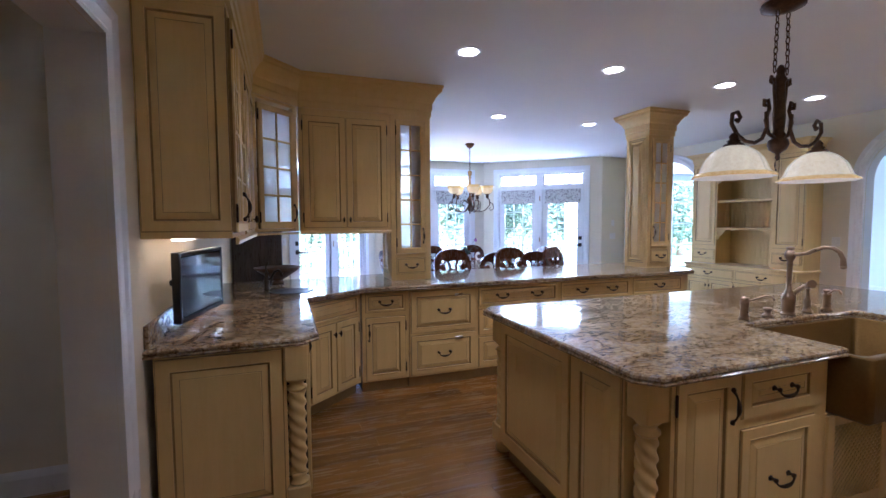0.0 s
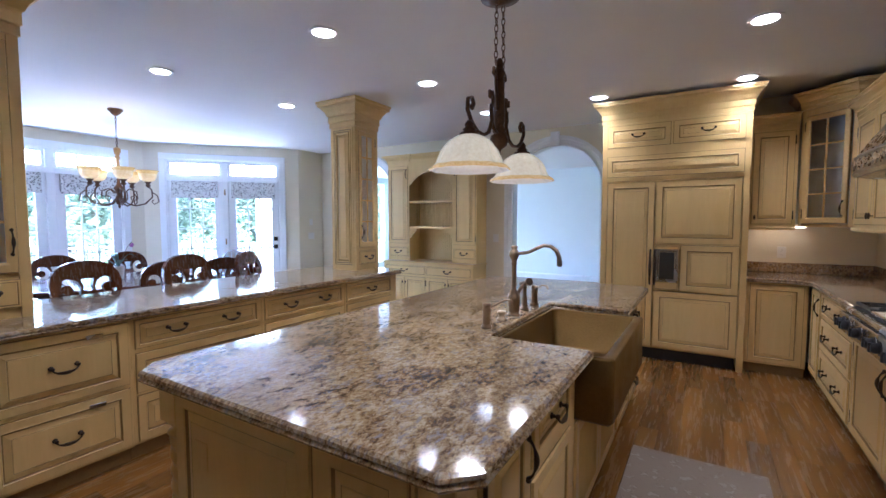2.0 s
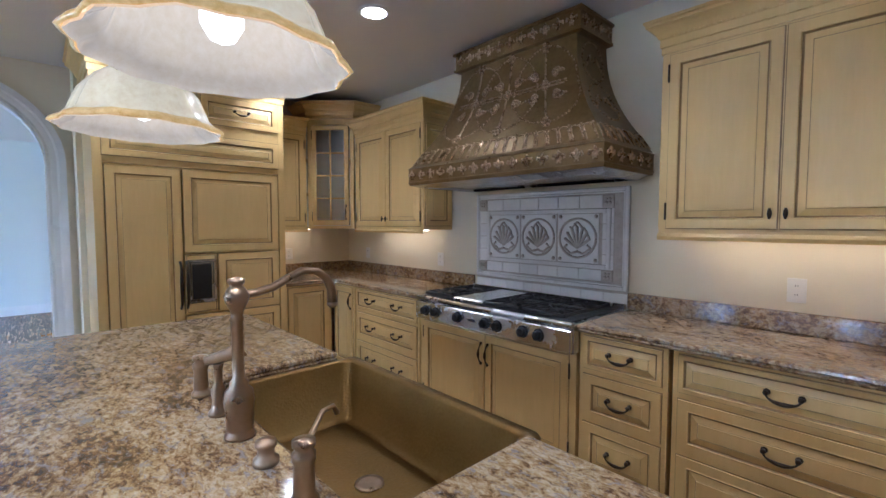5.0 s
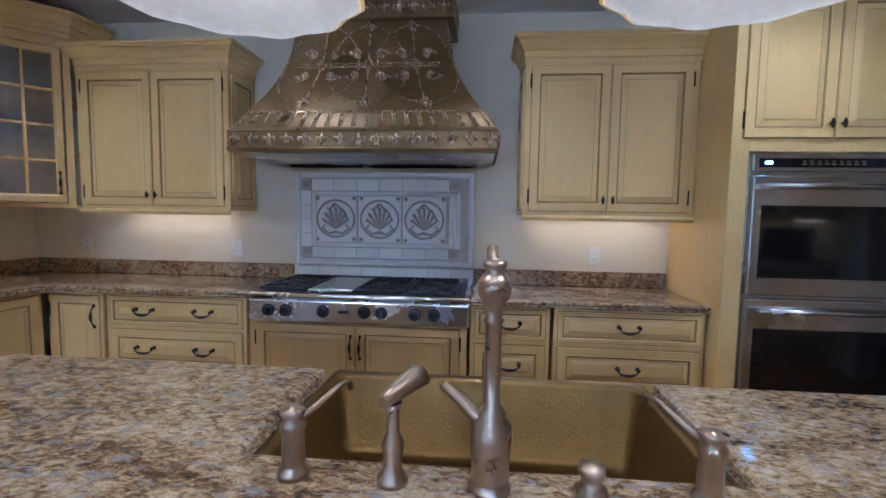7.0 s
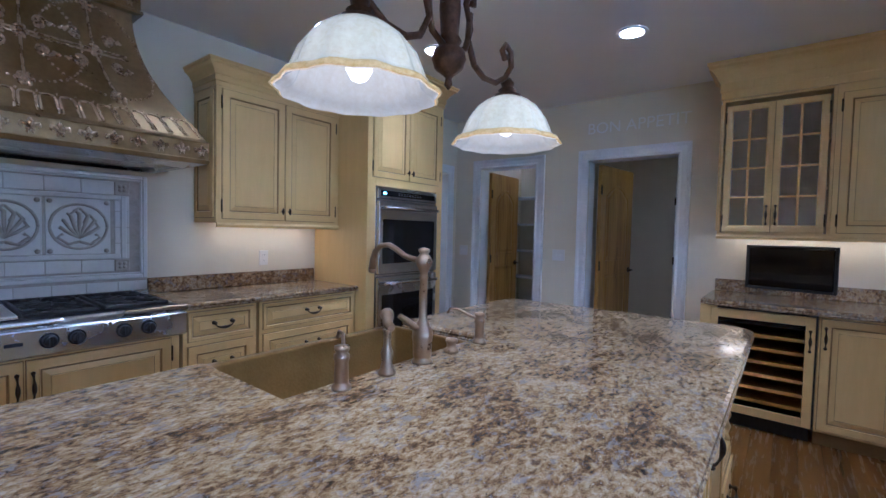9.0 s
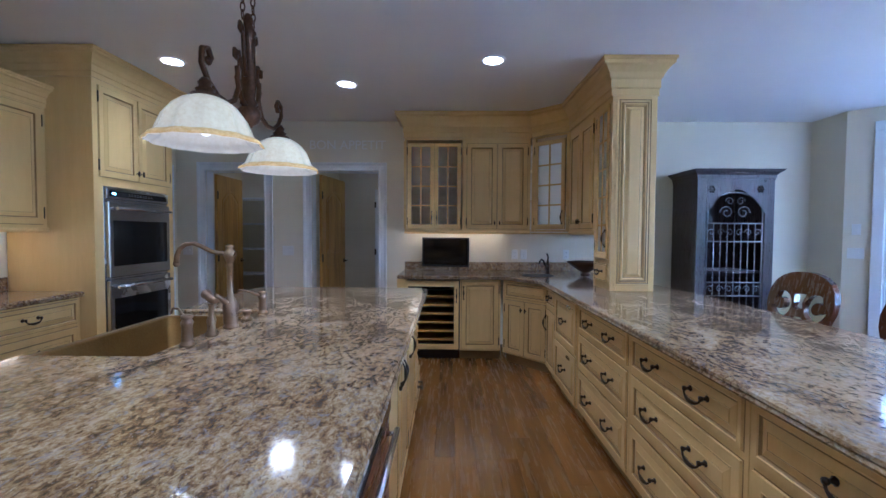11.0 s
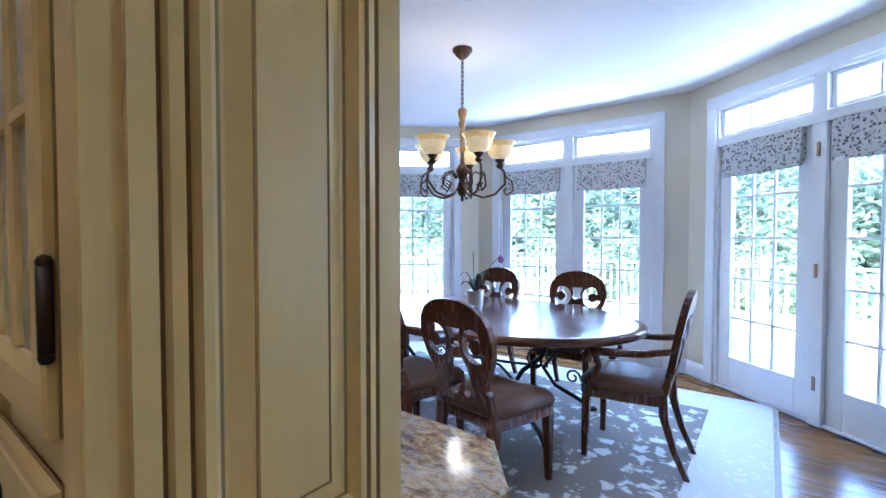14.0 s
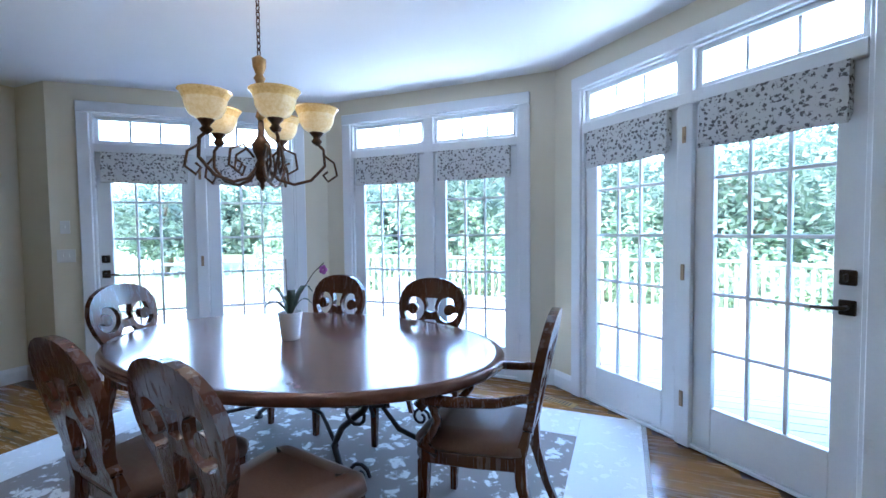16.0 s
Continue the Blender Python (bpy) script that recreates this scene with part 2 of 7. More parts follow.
# ---- mesh builders ----
class Geo:
    """Collects vertices and faces with a material slot and a smooth flag."""

    def __init__(self):
        self.v, self.f, self.m, self.s = [], [], [], []

    def face(self, idx, m=0, s=False):
        self.f.append(tuple(idx)), self.m.append(m), self.s.append(s)

    def box(self, x0, y0, z0, x1, y1, z1, m=0, c=0.002):
        lo, hi = (min(x0, x1), min(y0, y1), min(z0, z1)), (max(x0, x1), max(y0, y1), max(z0, z1))
        c = min(c, *((b - a) * 0.3 for a, b in zip(lo, hi)))
        base = len(self.v)
        ids = {}
        for sx in (0, 1):
            for sy in (0, 1):
                for sz in (0, 1):
                    sg = (sx, sy, sz)
                    for ax in range(3):
                        p = [(hi[k] if sg[k] else lo[k]) + (0 if k == ax else (-c if sg[k] else c)) for k in range(3)]
                        ids[sg, ax] = base + len(ids)
                        self.v.append(tuple(p))
        for ax in range(3):
            u, w = (ax + 1) % 3, (ax + 2) % 3
            for sd in (0, 1):
                q = []
                for a, b_ in ((0, 0), (1, 0), (1, 1), (0, 1)):
                    sg = [0, 0, 0]
                    sg[ax], sg[u], sg[w] = sd, a, b_
                    q.append(ids[tuple(sg), ax])
                self.face(q if sd else q[::-1], m)
            for a in (0, 1):
                for b_ in (0, 1):
                    g0, g1 = [0, 0, 0], [0, 0, 0]
                    g0[u], g0[w] = a, b_
                    g1[u], g1[w], g1[ax] = a, b_, 1
                    q = [ids[tuple(g0), u], ids[tuple(g1), u], ids[tuple(g1), w], ids[tuple(g0), w]]
                    self.face(q if a != b_ else q[::-1], m)
        for sx in (0, 1):
            for sy in (0, 1):
                for sz in (0, 1):
                    q = [ids[(sx, sy, sz), k] for k in range(3)]
                    self.face(q if (sx + sy + sz) % 2 else q[::-1], m)
        return self

    def rings(self, loops, m=0, s=False, close=True, cap=True):
        """Joins equal loops of points; loops: list of point lists, or (points, slot)."""
        base = len(self.v)
        n = len(loops[0])
        for lp in loops:
            self.v.extend(lp)
        ms = m if isinstance(m, list) else [m] * (len(loops) - 1)
        for i in range(len(loops) - 1):
            for j in range(n if close else n - 1):
                a, b_ = base + i * n + j, base + i * n + (j + 1) % n
                self.face((a, b_, b_ + n, a + n), ms[i], s)
        if cap:
            self.face([base + j for j in range(n)][::-1], ms[0])
            self.face([base + (len(loops) - 1) * n + j for j in range(n)], ms[-1])
        return self

    def panel(self, x0, z0, x1, z1, y, prof):
        """Concentric rectangles on the plane y, facing -y; prof: (inset, proud, slot of the band that ends here)."""
        base = len(self.v)
        for i, p, _ in prof:
            self.v.extend([(x0 + i, y - p, z0 + i), (x1 - i, y - p, z0 + i), (x1 - i, y - p, z1 - i), (x0 + i, y - p, z1 - i)])
        for k in range(len(prof) - 1):
            for j in range(4):
                a, b_ = base + 4 * k + j, base + 4 * k + (j + 1) % 4
                self.face((a, b_, b_ + 4, a + 4), prof[k + 1][2])
        e = base + 4 * (len(prof) - 1)
        self.face((e, e + 1, e + 2, e + 3), 0)
        return self

    def lathe(self, x, y, prof, n=16, m=0, wave=0.0, waves=8, twist=None):
        """prof: (radius, z) from the bottom up."""
        loops = []
        for k, (r, z) in enumerate(prof):
            lp = []
            for j in range(n):
                a = 2 * math.pi * j / n
                rr = r * (1 + (twist[1] * math.cos(twist[0] * a + twist[2] * z) if twist else 0)) + wave * math.cos(waves * a) * (r > 0.6 * max(q[0] for q in prof))
                lp.append((x + rr * math.cos(a), y + rr * math.sin(a), z))
            loops.append(lp)
        return self.rings(loops, m, True)

    def tube(self, pts, r, n=6, m=0, flat=1.0):
        """A swept round bar; r: one radius or one per point; flat squeezes it sideways."""
        P = [Vector(p) for p in pts]
        R = r if isinstance(r, (list, tuple)) else [r] * len(P)
        up = None
        loops = []
        for i, p in enumerate(P):
            d = (P[min(i + 1, len(P) - 1)] - P[max(i - 1, 0)]).normalized()
            if up is None:
                up = Vector((0, 0, 1)) if abs(d.z) < 0.9 else Vector((0, 1, 0))
            sd = d.cross(up)
            sd = sd.normalized() if sd.length > 1e-5 else Vector((1, 0, 0))
            up = sd.cross(d).normalized()
            loops.append([tuple(p + R[i] * (math.cos(2 * math.pi * j / n) * sd * flat + math.sin(2 * math.pi * j / n) * up)) for j in range(n)])
        return self.rings(loops, m, True)

    def ball(self, x, y, z, r, n=8, m=0, sz=1.0):
        k = max(4, n // 2)
        return self.lathe(x, y, [(max(r * math.sin(math.pi * i / k), r * 0.02), z - r * sz * math.cos(math.pi * i / k)) for i in range(k + 1)], n, m)

    def extrude(self, pts, z0, z1, m=0, c=0.0):
        """A prism from a plan outline (counter-clockwise)."""
        if c:
            ins = inset(pts, c)
            return self.rings([[(x, y, z0) for x, y in ins], [(x, y, z0 + c) for x, y in pts], [(x, y, z1 - c) for x, y in pts], [(x, y, z1) for x, y in ins]], m)
        return self.rings([[(x, y, z0) for x, y in pts], [(x, y, z1) for x, y in pts]], m)

    def molding(self, path, prof, m=0, closed=False):
        """Sweeps a profile of (outwards, z) along a plan path with mitred corners; outwards is to the right of the way."""
        n = len(path)
        loops = []
        for i in range(n):
            p = Vector(path[i])
            dirs = []
            if i > 0 or closed:
                dirs.append((p - Vector(path[i - 1])).normalized())
            if i < n - 1 or closed:
                dirs.append((Vector(path[(i + 1) % n]) - p).normalized())
            ns = [Vector((d.y, -d.x)) for d in dirs]
            o = ns[0] if len(ns) == 1 else (ns[0] + ns[1]) / (1 + ns[0].dot(ns[1]))
            loops.append([(p.x + o.x * q, p.y + o.y * q, z) for q, z in prof])
        if closed:
            loops.append(loops[0])
        return self.rings(loops, m, False, True, not closed)

    def mesh(self, name, mats):
        me = bpy.data.meshes.new(name)
        me.from_pydata(self.v, [], self.f)
        for x in mats if isinstance(mats, (list, tuple)) else [mats]:
            me.materials.append(x)
        me.polygons.foreach_set("material_index", self.m)
        me.polygons.foreach_set("use_smooth", self.s)
        bm = bmesh.new()
        bm.from_mesh(me)
        bmesh.ops.recalc_face_normals(bm, faces=bm.faces)
        bm.to_mesh(me)
        bm.free()
        me.update()
        return me


def inset(pts, c):
    out = []
    n = len(pts)
    for i in range(n):
        a, b_, d = Vector(pts[i - 1]), Vector(pts[i]), Vector(pts[(i + 1) % n])
        u, w = (b_ - a).normalized(), (d - b_).normalized()
        n0, n1 = Vector((-u.y, u.x)), Vector((-w.y, w.x))
        o = (n0 + n1) / (1 + n0.dot(n1))
        out.append((b_.x + o.x * c, b_.y + o.y * c))
    return out


def pierced(outline, holes, d, lean):
    """A board in the back's plane cut from an outline with holes, both as (x, z) loops, with thickness d on either side."""
    bm = bmesh.new()
    loops = [outline] + holes
    flat = []
    for lp in loops:
        vs = [bm.verts.new((px, 0, pz)) for px, pz in lp]
        flat += [bm.edges.new((vs[i], vs[(i + 1) % len(vs)])) for i in range(len(vs))]
    bmesh.ops.triangle_fill(bm, use_beauty=True, use_dissolve=False, edges=flat)
    bm.verts.index_update()
    tris = [[v.index for v in f.verts] for f in bm.faces]
    pos = [v.co.copy() for v in bm.verts]
    bm.free()
    g = Geo()
    n = len(pos)
    for e in (-d, d):
        g.v.extend([(q.x, lean(q.z) + e, q.z) for q in pos])
    for f in tris:
        g.face(f), g.face([i + n for i in f][::-1])
    k = 0
    for lp in loops:
        c = len(lp)
        for i in range(c):
            a, b_ = k + i, k + (i + 1) % c
            g.face((a, b_, b_ + n, a + n))
        k += c
    return g


def part(name, g, mats, parent=None, label="", at=None):
    """Links a Geo (or a mesh) as one object under a thing or part."""
    ob = new(name, g.mesh(name, mats) if isinstance(g, Geo) else g)
    if parent:
        ob.parent = parent
    if at:
        ob.matrix_basis = at
    if label:
        ob["label"] = label
    return ob


def thing(name, label, category, x=0, y=0, z=0, rz=0, group="", kind=""):
    ob = new(name)
    ob.empty_display_size = 0.1
    ob.matrix_basis = pose(x, y, z, 0, 0, rz)
    return tagged(ob, label, category, group, kind)


def boxes(par, mats, *rows):
    """Boards of one case, each a part of its own: rows of (name, x0, y0, z0, x1, y1, z1)."""
    for nm, *b_ in rows:
        part(nm, Geo().box(*b_), mats, par)


def solo(name, g, mats, label, category, group="", kind="", at=None):
    return tagged(part(name, g, mats, None, "", at), label, category, group, kind)


def structure(name, g, mats, label=""):
    return tagged(part(name, g, mats), label, "", "", "structure")


# ---- the plan ----
H = 2.74
XW, YS, XE, XF = -0.61, -0.57, 6.45, 6.13
YJ, YB = 7.19, 8.80
BAY = [(-0.14, 7.19), (1.674, 8.80), (4.074, 8.80), (5.888, 7.19)]
T = 0.15


def wall(name, p0, p1, openings=(), m=WALLP, thick=T, height=H, label="", z0=0.0, arches=()):
    """A wall whose inner face runs from p0 to p1 with the room on its left; openings (s0, s1, z0, z1) along it; arches (s0, s1, spring, top)."""
    d = Vector(p1) - Vector(p0)
    ln = d.length
    g = Geo()
    s = 0.0
    allo = sorted([(*o, 0) for o in openings] + [(a[0], a[1], z0, a[2], a[3]) for a in arches])
    for s0, s1, a, b_, top in allo:
        if s0 > s:
            g.box(s, -thick, z0, s0, 0, height, 0, 0)
        if a > z0:
            g.box(s0, -thick, z0, s1, 0, a, 0, 0)
        if top:
            k = 20
            cx, rx = (s0 + s1) / 2, (s1 - s0) / 2
            prev = None
            for i in range(k + 1):
                t = math.pi * i / k
                x, zz = cx - rx * math.cos(t), b_ + (top - b_) * math.sin(t)
                if prev:
                    g.rings([[(prev[0], 0, prev[1]), (prev[0], -thick, prev[1]), (prev[0], -thick, height), (prev[0], 0, height)],
                             [(x, 0, zz), (x, -thick, zz), (x, -thick, height), (x, 0, height)]], 0)
                prev = (x, zz)
        elif b_ < height:
            g.box(s0, -thick, b_, s1, 0, height, 0, 0)
        s = s1
    if s < ln:
        g.box(s, -thick, z0, ln, 0, height, 0, 0)
    ob = structure(name, g, m, label)
    ob.matrix_basis = Matrix.Translation((p0[0], p0[1], 0)) @ Matrix.Rotation(math.atan2(d.y, d.x), 4, "Z")
    return ob


def run(a, b_):
    d = Vector(b_) - Vector(a)
    return d.length, math.degrees(math.atan2(d.y, d.x))


WIN = 1.97
SB = run(BAY[0], BAY[1])[0]
SM = run(BAY[1], BAY[2])[0]
OPW = WIN - 0.20
# room on the left of the way: walls go round counter-clockwise
wall("wall_south", (XW, YS), (XF, YS), [(0.19, 1.06, 0, 2.08)])
wall("wall_east_1", (XF, YS), (XF, 1.87))
wall("wall_east_2", (XF + T, 1.87), (XE, 1.87))
wall("wall_east_3", (XE, 1.87), (XE, YJ), arches=[(2.05 - 1.87, 3.28 - 1.87, 1.95, 2.50), (5.50 - 1.87, 6.72 - 1.87, 1.95, 2.50)])
wall("wall_north_1", (XE, YJ), BAY[3])
wall("wall_bay_1", BAY[3], BAY[2], [((SB - OPW) / 2, (SB + OPW) / 2, 0, 2.50)])
wall("wall_bay_2", BAY[2], BAY[1], [((SM - OPW) / 2, (SM + OPW) / 2, 0, 2.50)])
wall("wall_bay_3", BAY[1], BAY[0], [((SB - OPW) / 2, (SB + OPW) / 2, 0, 2.50)])
wall("wall_north_2", BAY[0], (XW, YJ))
wall("wall_west", (XW, YJ), (XW, YS), [(YJ - 1.94, YJ - 1.12, 0, 2.13), (YJ - 0.53, YJ + 0.19, 0, 2.13)])
g = Geo()
g.box(XW - T, YS - T, H, XE + T, YJ, H + 0.1, 0, 0)
g.extrude([(-0.14, YJ), (5.888, YJ), (4.25, YB + 0.2), (1.5, YB + 0.2)], H, H + 0.1)
structure("ceiling", g, CEIL, "smooth white painted ceiling")
g = Geo()
g.box(XW - 2.2, YS - 2, -0.12, 11.4, YJ, -0.016, 0, 0)
g.extrude([(-0.14, YJ), (5.888, YJ), (4.15, YB + 0.12), (1.6, YB + 0.12)], -0.12, -0.016)
structure("floor", g, SUBF, "oak board floor")

# rooms seen through the openings
wall("wall_suite_far", (11.2, 0.4), (11.2, 9.2), m=SUITE)
wall("wall_suite_south", (XE + T, 0.4), (11.2, 0.4), m=SUITE)
# north opening made extra wide so that more sky brightens the suite
wall("wall_suite_north", (11.2, 9.2), (XE + T, 9.2), [(0.3, 4.3, 0.2, 2.6)], m=SUITE)
wall("wall_suite_back", (XE + T, 9.2), (XE + T, YJ), m=SUITE)
g = Geo()
g.box(XE + T, 0.25, H, 11.35, 9.35, H + 0.1, 0, 0)
structure("ceiling_suite", g, CEIL)
wall("wall_pantry_west", (-2.1, 0.85), (-2.1, -0.57))
wall("wall_pantry_south", (-2.1, -0.45), (XW - T, -0.45))
wall("wall_pantry_north", (XW - T, 0.80), (-2.1, 0.80), thick=0.1)
wall("wall_hall_west", (-2.75, 3.2), (-2.75, 0.9))
wall("wall_hall_south", (-2.75, 0.92), (XW - T, 0.92), thick=0.1)
wall("wall_hall_north", (XW - T, 3.0), (-2.75, 3.0))
wall("wall_mud_south", (-2.2, -2.0), (2.2, -2.0))
wall("wall_mud_east", (1.4, -2.0), (1.4, YS - T))
wall("wall_mud_west", (-1.6, YS - T), (-1.6, -2.0))
g = Geo()
g.box(-2.9, -2.15, H, XW - T, 3.15, H + 0.1, 0, 0)
g.box(XW - T, -2.15, H, 1.55, YS - T, H + 0.1, 0, 0)
structure("ceiling_hall", g, CEIL)


# ---- trim ----
def casing(name, w, h, x, y, rz, cw=0.105, arch=0.0):
    """White moulded casing round an opening of width w, as seen from the room; x, y its left foot, -y of it faces the room."""
    prof = [(0.0, 0.0), (0.0, 0.022), (0.012, 0.026), (0.03, 0.018), (0.07, 0.020), (0.085, 0.028), (cw, 0.030), (cw, 0.0)]
    if arch:
        pts = [(0, 0.0)] + [(w / 2 - w / 2 * math.cos(math.pi * i / 24), h + arch * math.sin(math.pi * i / 24)) for i in range(25)] + [(w, 0.0)]
    else:
        pts = [(0, 0), (0, h), (w, h), (w, 0)]
    loops = []
    for i, p in enumerate(pts):
        p = Vector(p)
        ds = [(p - Vector(pts[i - 1])).normalized()] * (i > 0) + [(Vector(pts[(i + 1) % len(pts)]) - p).normalized()] * (i < len(pts) - 1)
        ns = [Vector((-d.y, d.x)) for d in ds]
        o = ns[0] if len(ns) == 1 else (ns[0] + ns[1]) / (1 + ns[0].dot(ns[1]))
        loops.append([(p.x + o.x * q, -e, p.y + o.y * q) for q, e in prof])
    g = Geo().rings(loops, 0)
    # jamb lining
    lin = [[(p[0] + (0.005 if p[0] < w / 2 else -0.005), yy, max(0.0, p[1] - 0.005)) for yy in (-0.001, T + 0.002)] for p in pts]
    for i in range(len(lin) - 1):
        a, b_ = lin[i], lin[i + 1]
        k = len(g.v)
        g.v.extend([a[0], a[1], b_[1], b_[0]])
        g.face((k, k + 1, k + 2, k + 3))
    if arch:
        g.box(w / 2 - 0.06, -0.05, h + arch - 0.02, w / 2 + 0.06, 0.0, h + arch + cw + 0.05, 0, 0.006)
    ob = structure(name, g, TRIM, "white painted moulded casing")
    ob.matrix_basis = pose(x, y, 0, 0, 0, rz)
    return ob


casing("door_trim_1", 0.72, 2.13, XW, -0.19, 90)
casing("door_trim_2", 0.82, 2.13, XW, 1.12, 90)
casing("door_trim_3", 0.87, 2.08, 0.45, YS, 180)
casing("arch_trim_1", 1.23, 1.95, XE, 3.28, -90, 0.13, 0.55)
casing("arch_trim_2", 1.22, 1.95, XE, 6.72, -90, 0.13, 0.55)
BASEP = [(0.0, 0.0), (0.016, 0.0), (0.016, 0.10), (0.010, 0.125), (0.004, 0.14), (0.0, 0.14)]


def baseboard(name, *paths):
    g = Geo()
    for p in paths:
        g.molding([Vector(q) for q in p][::-1], [(a, b_) for a, b_ in BASEP], 0)
    return structure(name, g, TRIM, "white painted baseboard")


def off(a, b_, s0, s1):
    d = (Vector(b_) - Vector(a)).normalized()
    return (tuple(Vector(a) + d * s0), tuple(Vector(a) + d * s1))


E1 = (SB - WIN) / 2
E2 = (SM - WIN) / 2
baseboard("baseboard", [(XW, 4.6), (XW, YJ), BAY[0], off(BAY[0], BAY[1], 0, E1)[1]][::-1],
          [off(BAY[1], BAY[0], 0, E1)[1], BAY[1], off(BAY[1], BAY[2], 0, E2)[1]][::-1],
          [off(BAY[2], BAY[1], 0, E2)[1], BAY[2], off(BAY[2], BAY[3], 0, E1)[1]][::-1],
          [off(BAY[3], BAY[2], 0, E1)[1], BAY[3], (XE, YJ), (XE, 6.86)][::-1],
          [(XE, 3.41), (XE, 3.68)], [(11.2, 0.4), (11.2, 9.2)], [(-2.75, 3.0), (-2.75, 0.92)], [(XW - T, 3.0), (-2.75, 3.0)])


# ---- bay doors and windows ----
def window_unit(name, label, centre, rz, active="", cat="french door"):
    """Two glazed leaves of 3 x 5 lites under two transoms of three; -y faces the room."""
    w = thing(name, label, cat, centre[0], centre[1], 0, rz, "bay windows", "structure")
    hw, cw = WIN / 2, 0.10
    g = Geo()
    for s in (-1, 1):
        g.box(s * hw, -0.028, 0, s * (hw - cw), 0.0, 2.485, 0, 0.006)
        g.box(s * (hw - cw), -0.010, 0, s * (hw - cw - 0.022), T, 2.485, 0, 0.003)
    g.box(-hw, -0.032, 2.485, hw, 0.0, 2.585, 0, 0.006)
    g.box(-hw + cw, -0.008, 2.465, hw - cw, T, 2.49, 0, 0.003)
    g.box(-hw + cw + 0.022, -0.018, 2.13, hw - cw - 0.022, T, 2.21, 0, 0.005)
    g.box(-0.05, -0.016, 0.0, 0.05, T - 0.02, 2.464, 0, 0.005)
    g.box(-hw + cw, 0.0, 0.0, hw - cw, T + 0.05, 0.022, 0, 0.004)
    part("window_frame", g, TRIM, w)
    for s in (-1, 1):
        a, b_ = sorted((s * 0.052, s * (hw - cw - 0.024)))
        # transom
        g = Geo()
        g.box(a, 0.02, 2.212, a + 0.035, 0.06, 2.463, 0, 0.004)
        g.box(b_ - 0.035, 0.02, 2.212, b_, 0.06, 2.463, 0, 0.004)
        g.box(a + 0.035, 0.02, 2.212, b_ - 0.035, 0.06, 2.245, 0, 0.004)
        g.box(a + 0.035, 0.02, 2.43, b_ - 0.035, 0.06, 2.463, 0, 0.004)
        for k in (1, 2):
            x = a + 0.035 + (b_ - a - 0.07) * k / 3
            g.box(x - 0.010, 0.028, 2.246, x + 0.010, 0.052, 2.429, 0, 0.003)
        tr = part("transom", g, TRIM, w)
        for k in range(3):
            x0 = a + 0.035 + (b_ - a - 0.07) * k / 3 + 0.011
            p = part("pane", Geo().box(x0, 0.038, 2.247, x0 + (b_ - a - 0.07) / 3 - 0.022, 0.042, 2.428, 0, 0), CLEAR, tr)
            p.visible_shadow = False
        # leaf
        x0, x1, z0, z1 = a + 0.115, b_ - 0.115, 0.29, 2.02
        g = Geo()
        g.box(a, 0.015, 0.025, x0, 0.060, 2.128, 0, 0.004)
        g.box(x1, 0.015, 0.025, b_, 0.060, 2.128, 0, 0.004)
        g.box(x0, 0.016, 0.025, x1, 0.059, z0, 0, 0.004)
        g.box(x0, 0.016, z1, x1, 0.059, 2.128, 0, 0.004)
        for k in (1, 2):
            x = x0 + (x1 - x0) * k / 3
            g.box(x - 0.010, 0.026, z0, x + 0.010, 0.050, z1, 0, 0.003)
        for k in range(1, 5):
            z = z0 + (z1 - z0) * k / 5
            g.box(x0, 0.027, z - 0.010, x1, 0.049, z + 0.010, 0, 0.003)
        leaf = part("leaf", g, TRIM, w)
        for i in range(3):
            for k in range(5):
                xa, za = x0 + (x1 - x0) * i / 3, z0 + (z1 - z0) * k / 5
                p = part("pane", Geo().box(xa + 0.011, 0.036, za + 0.011, xa + (x1 - x0) / 3 - 0.011, 0.040, za + (z1 - z0) / 5 - 0.011, 0, 0), CLEAR, leaf)
                p.visible_shadow = False
        if active and (active == "left") == (s < 0):
            hx = a + 0.055 if s < 0 else b_ - 0.055
            q = 1 if s < 0 else -1
            g = Geo()
            for zz in (1.0, 1.14):
                g.box(hx - 0.033, -0.001, zz - 0.036, hx + 0.033, 0.015, zz + 0.036, 0, 0.006)
            g.tube([(hx, 0.0, 1.0), (hx, -0.045, 1.0), (hx + q * 0.03, -0.052, 1.0), (hx + q * 0.12, -0.05, 0.995)], [0.012, 0.011, 0.010, 0.008], 8)
            g.box(hx - 0.006, -0.03, 1.122, hx + 0.006, 0.0, 1.158, 0, 0.003)
            part("lever_handle", g, BRONZE, leaf, "dark bronze lever and deadbolt")
        if cat == "french door":
            for zz in (0.30, 1.10, 1.95):
                g = Geo()
                g.box(-0.012 * 1.0, -0.024, zz - 0.05, 0.012, -0.015, zz + 0.05, 0, 0.004)
                if s > 0:
                    part("hinge", g, PEWTER, leaf)
        # folded roman shade
        g = Geo()
        sx0, sx1 = a + 0.055, b_ - 0.055
        loops = []
        n = 14
        prof = [(0.012, 2.13), (-0.035, 2.13), (-0.040, 2.05), (-0.038, 1.95), (-0.050, 1.865), (-0.046, 1.845), (-0.030, 1.850), (-0.028, 1.90), (-0.012, 1.86), (-0.008, 1.88), (0.012, 1.90)]
        for i in range(n + 1):
            u = i / n
            sag = 0.004 * math.sin(u * 9.0 + s) - 0.006 * (1 - abs(2 * u - 1)) * 0.5
            loops.append([(sx0 + (sx1 - sx0) * u, y, z + (sag if z < 2.0 else 0)) for y, z in prof])
        g.rings(loops, 0, False)
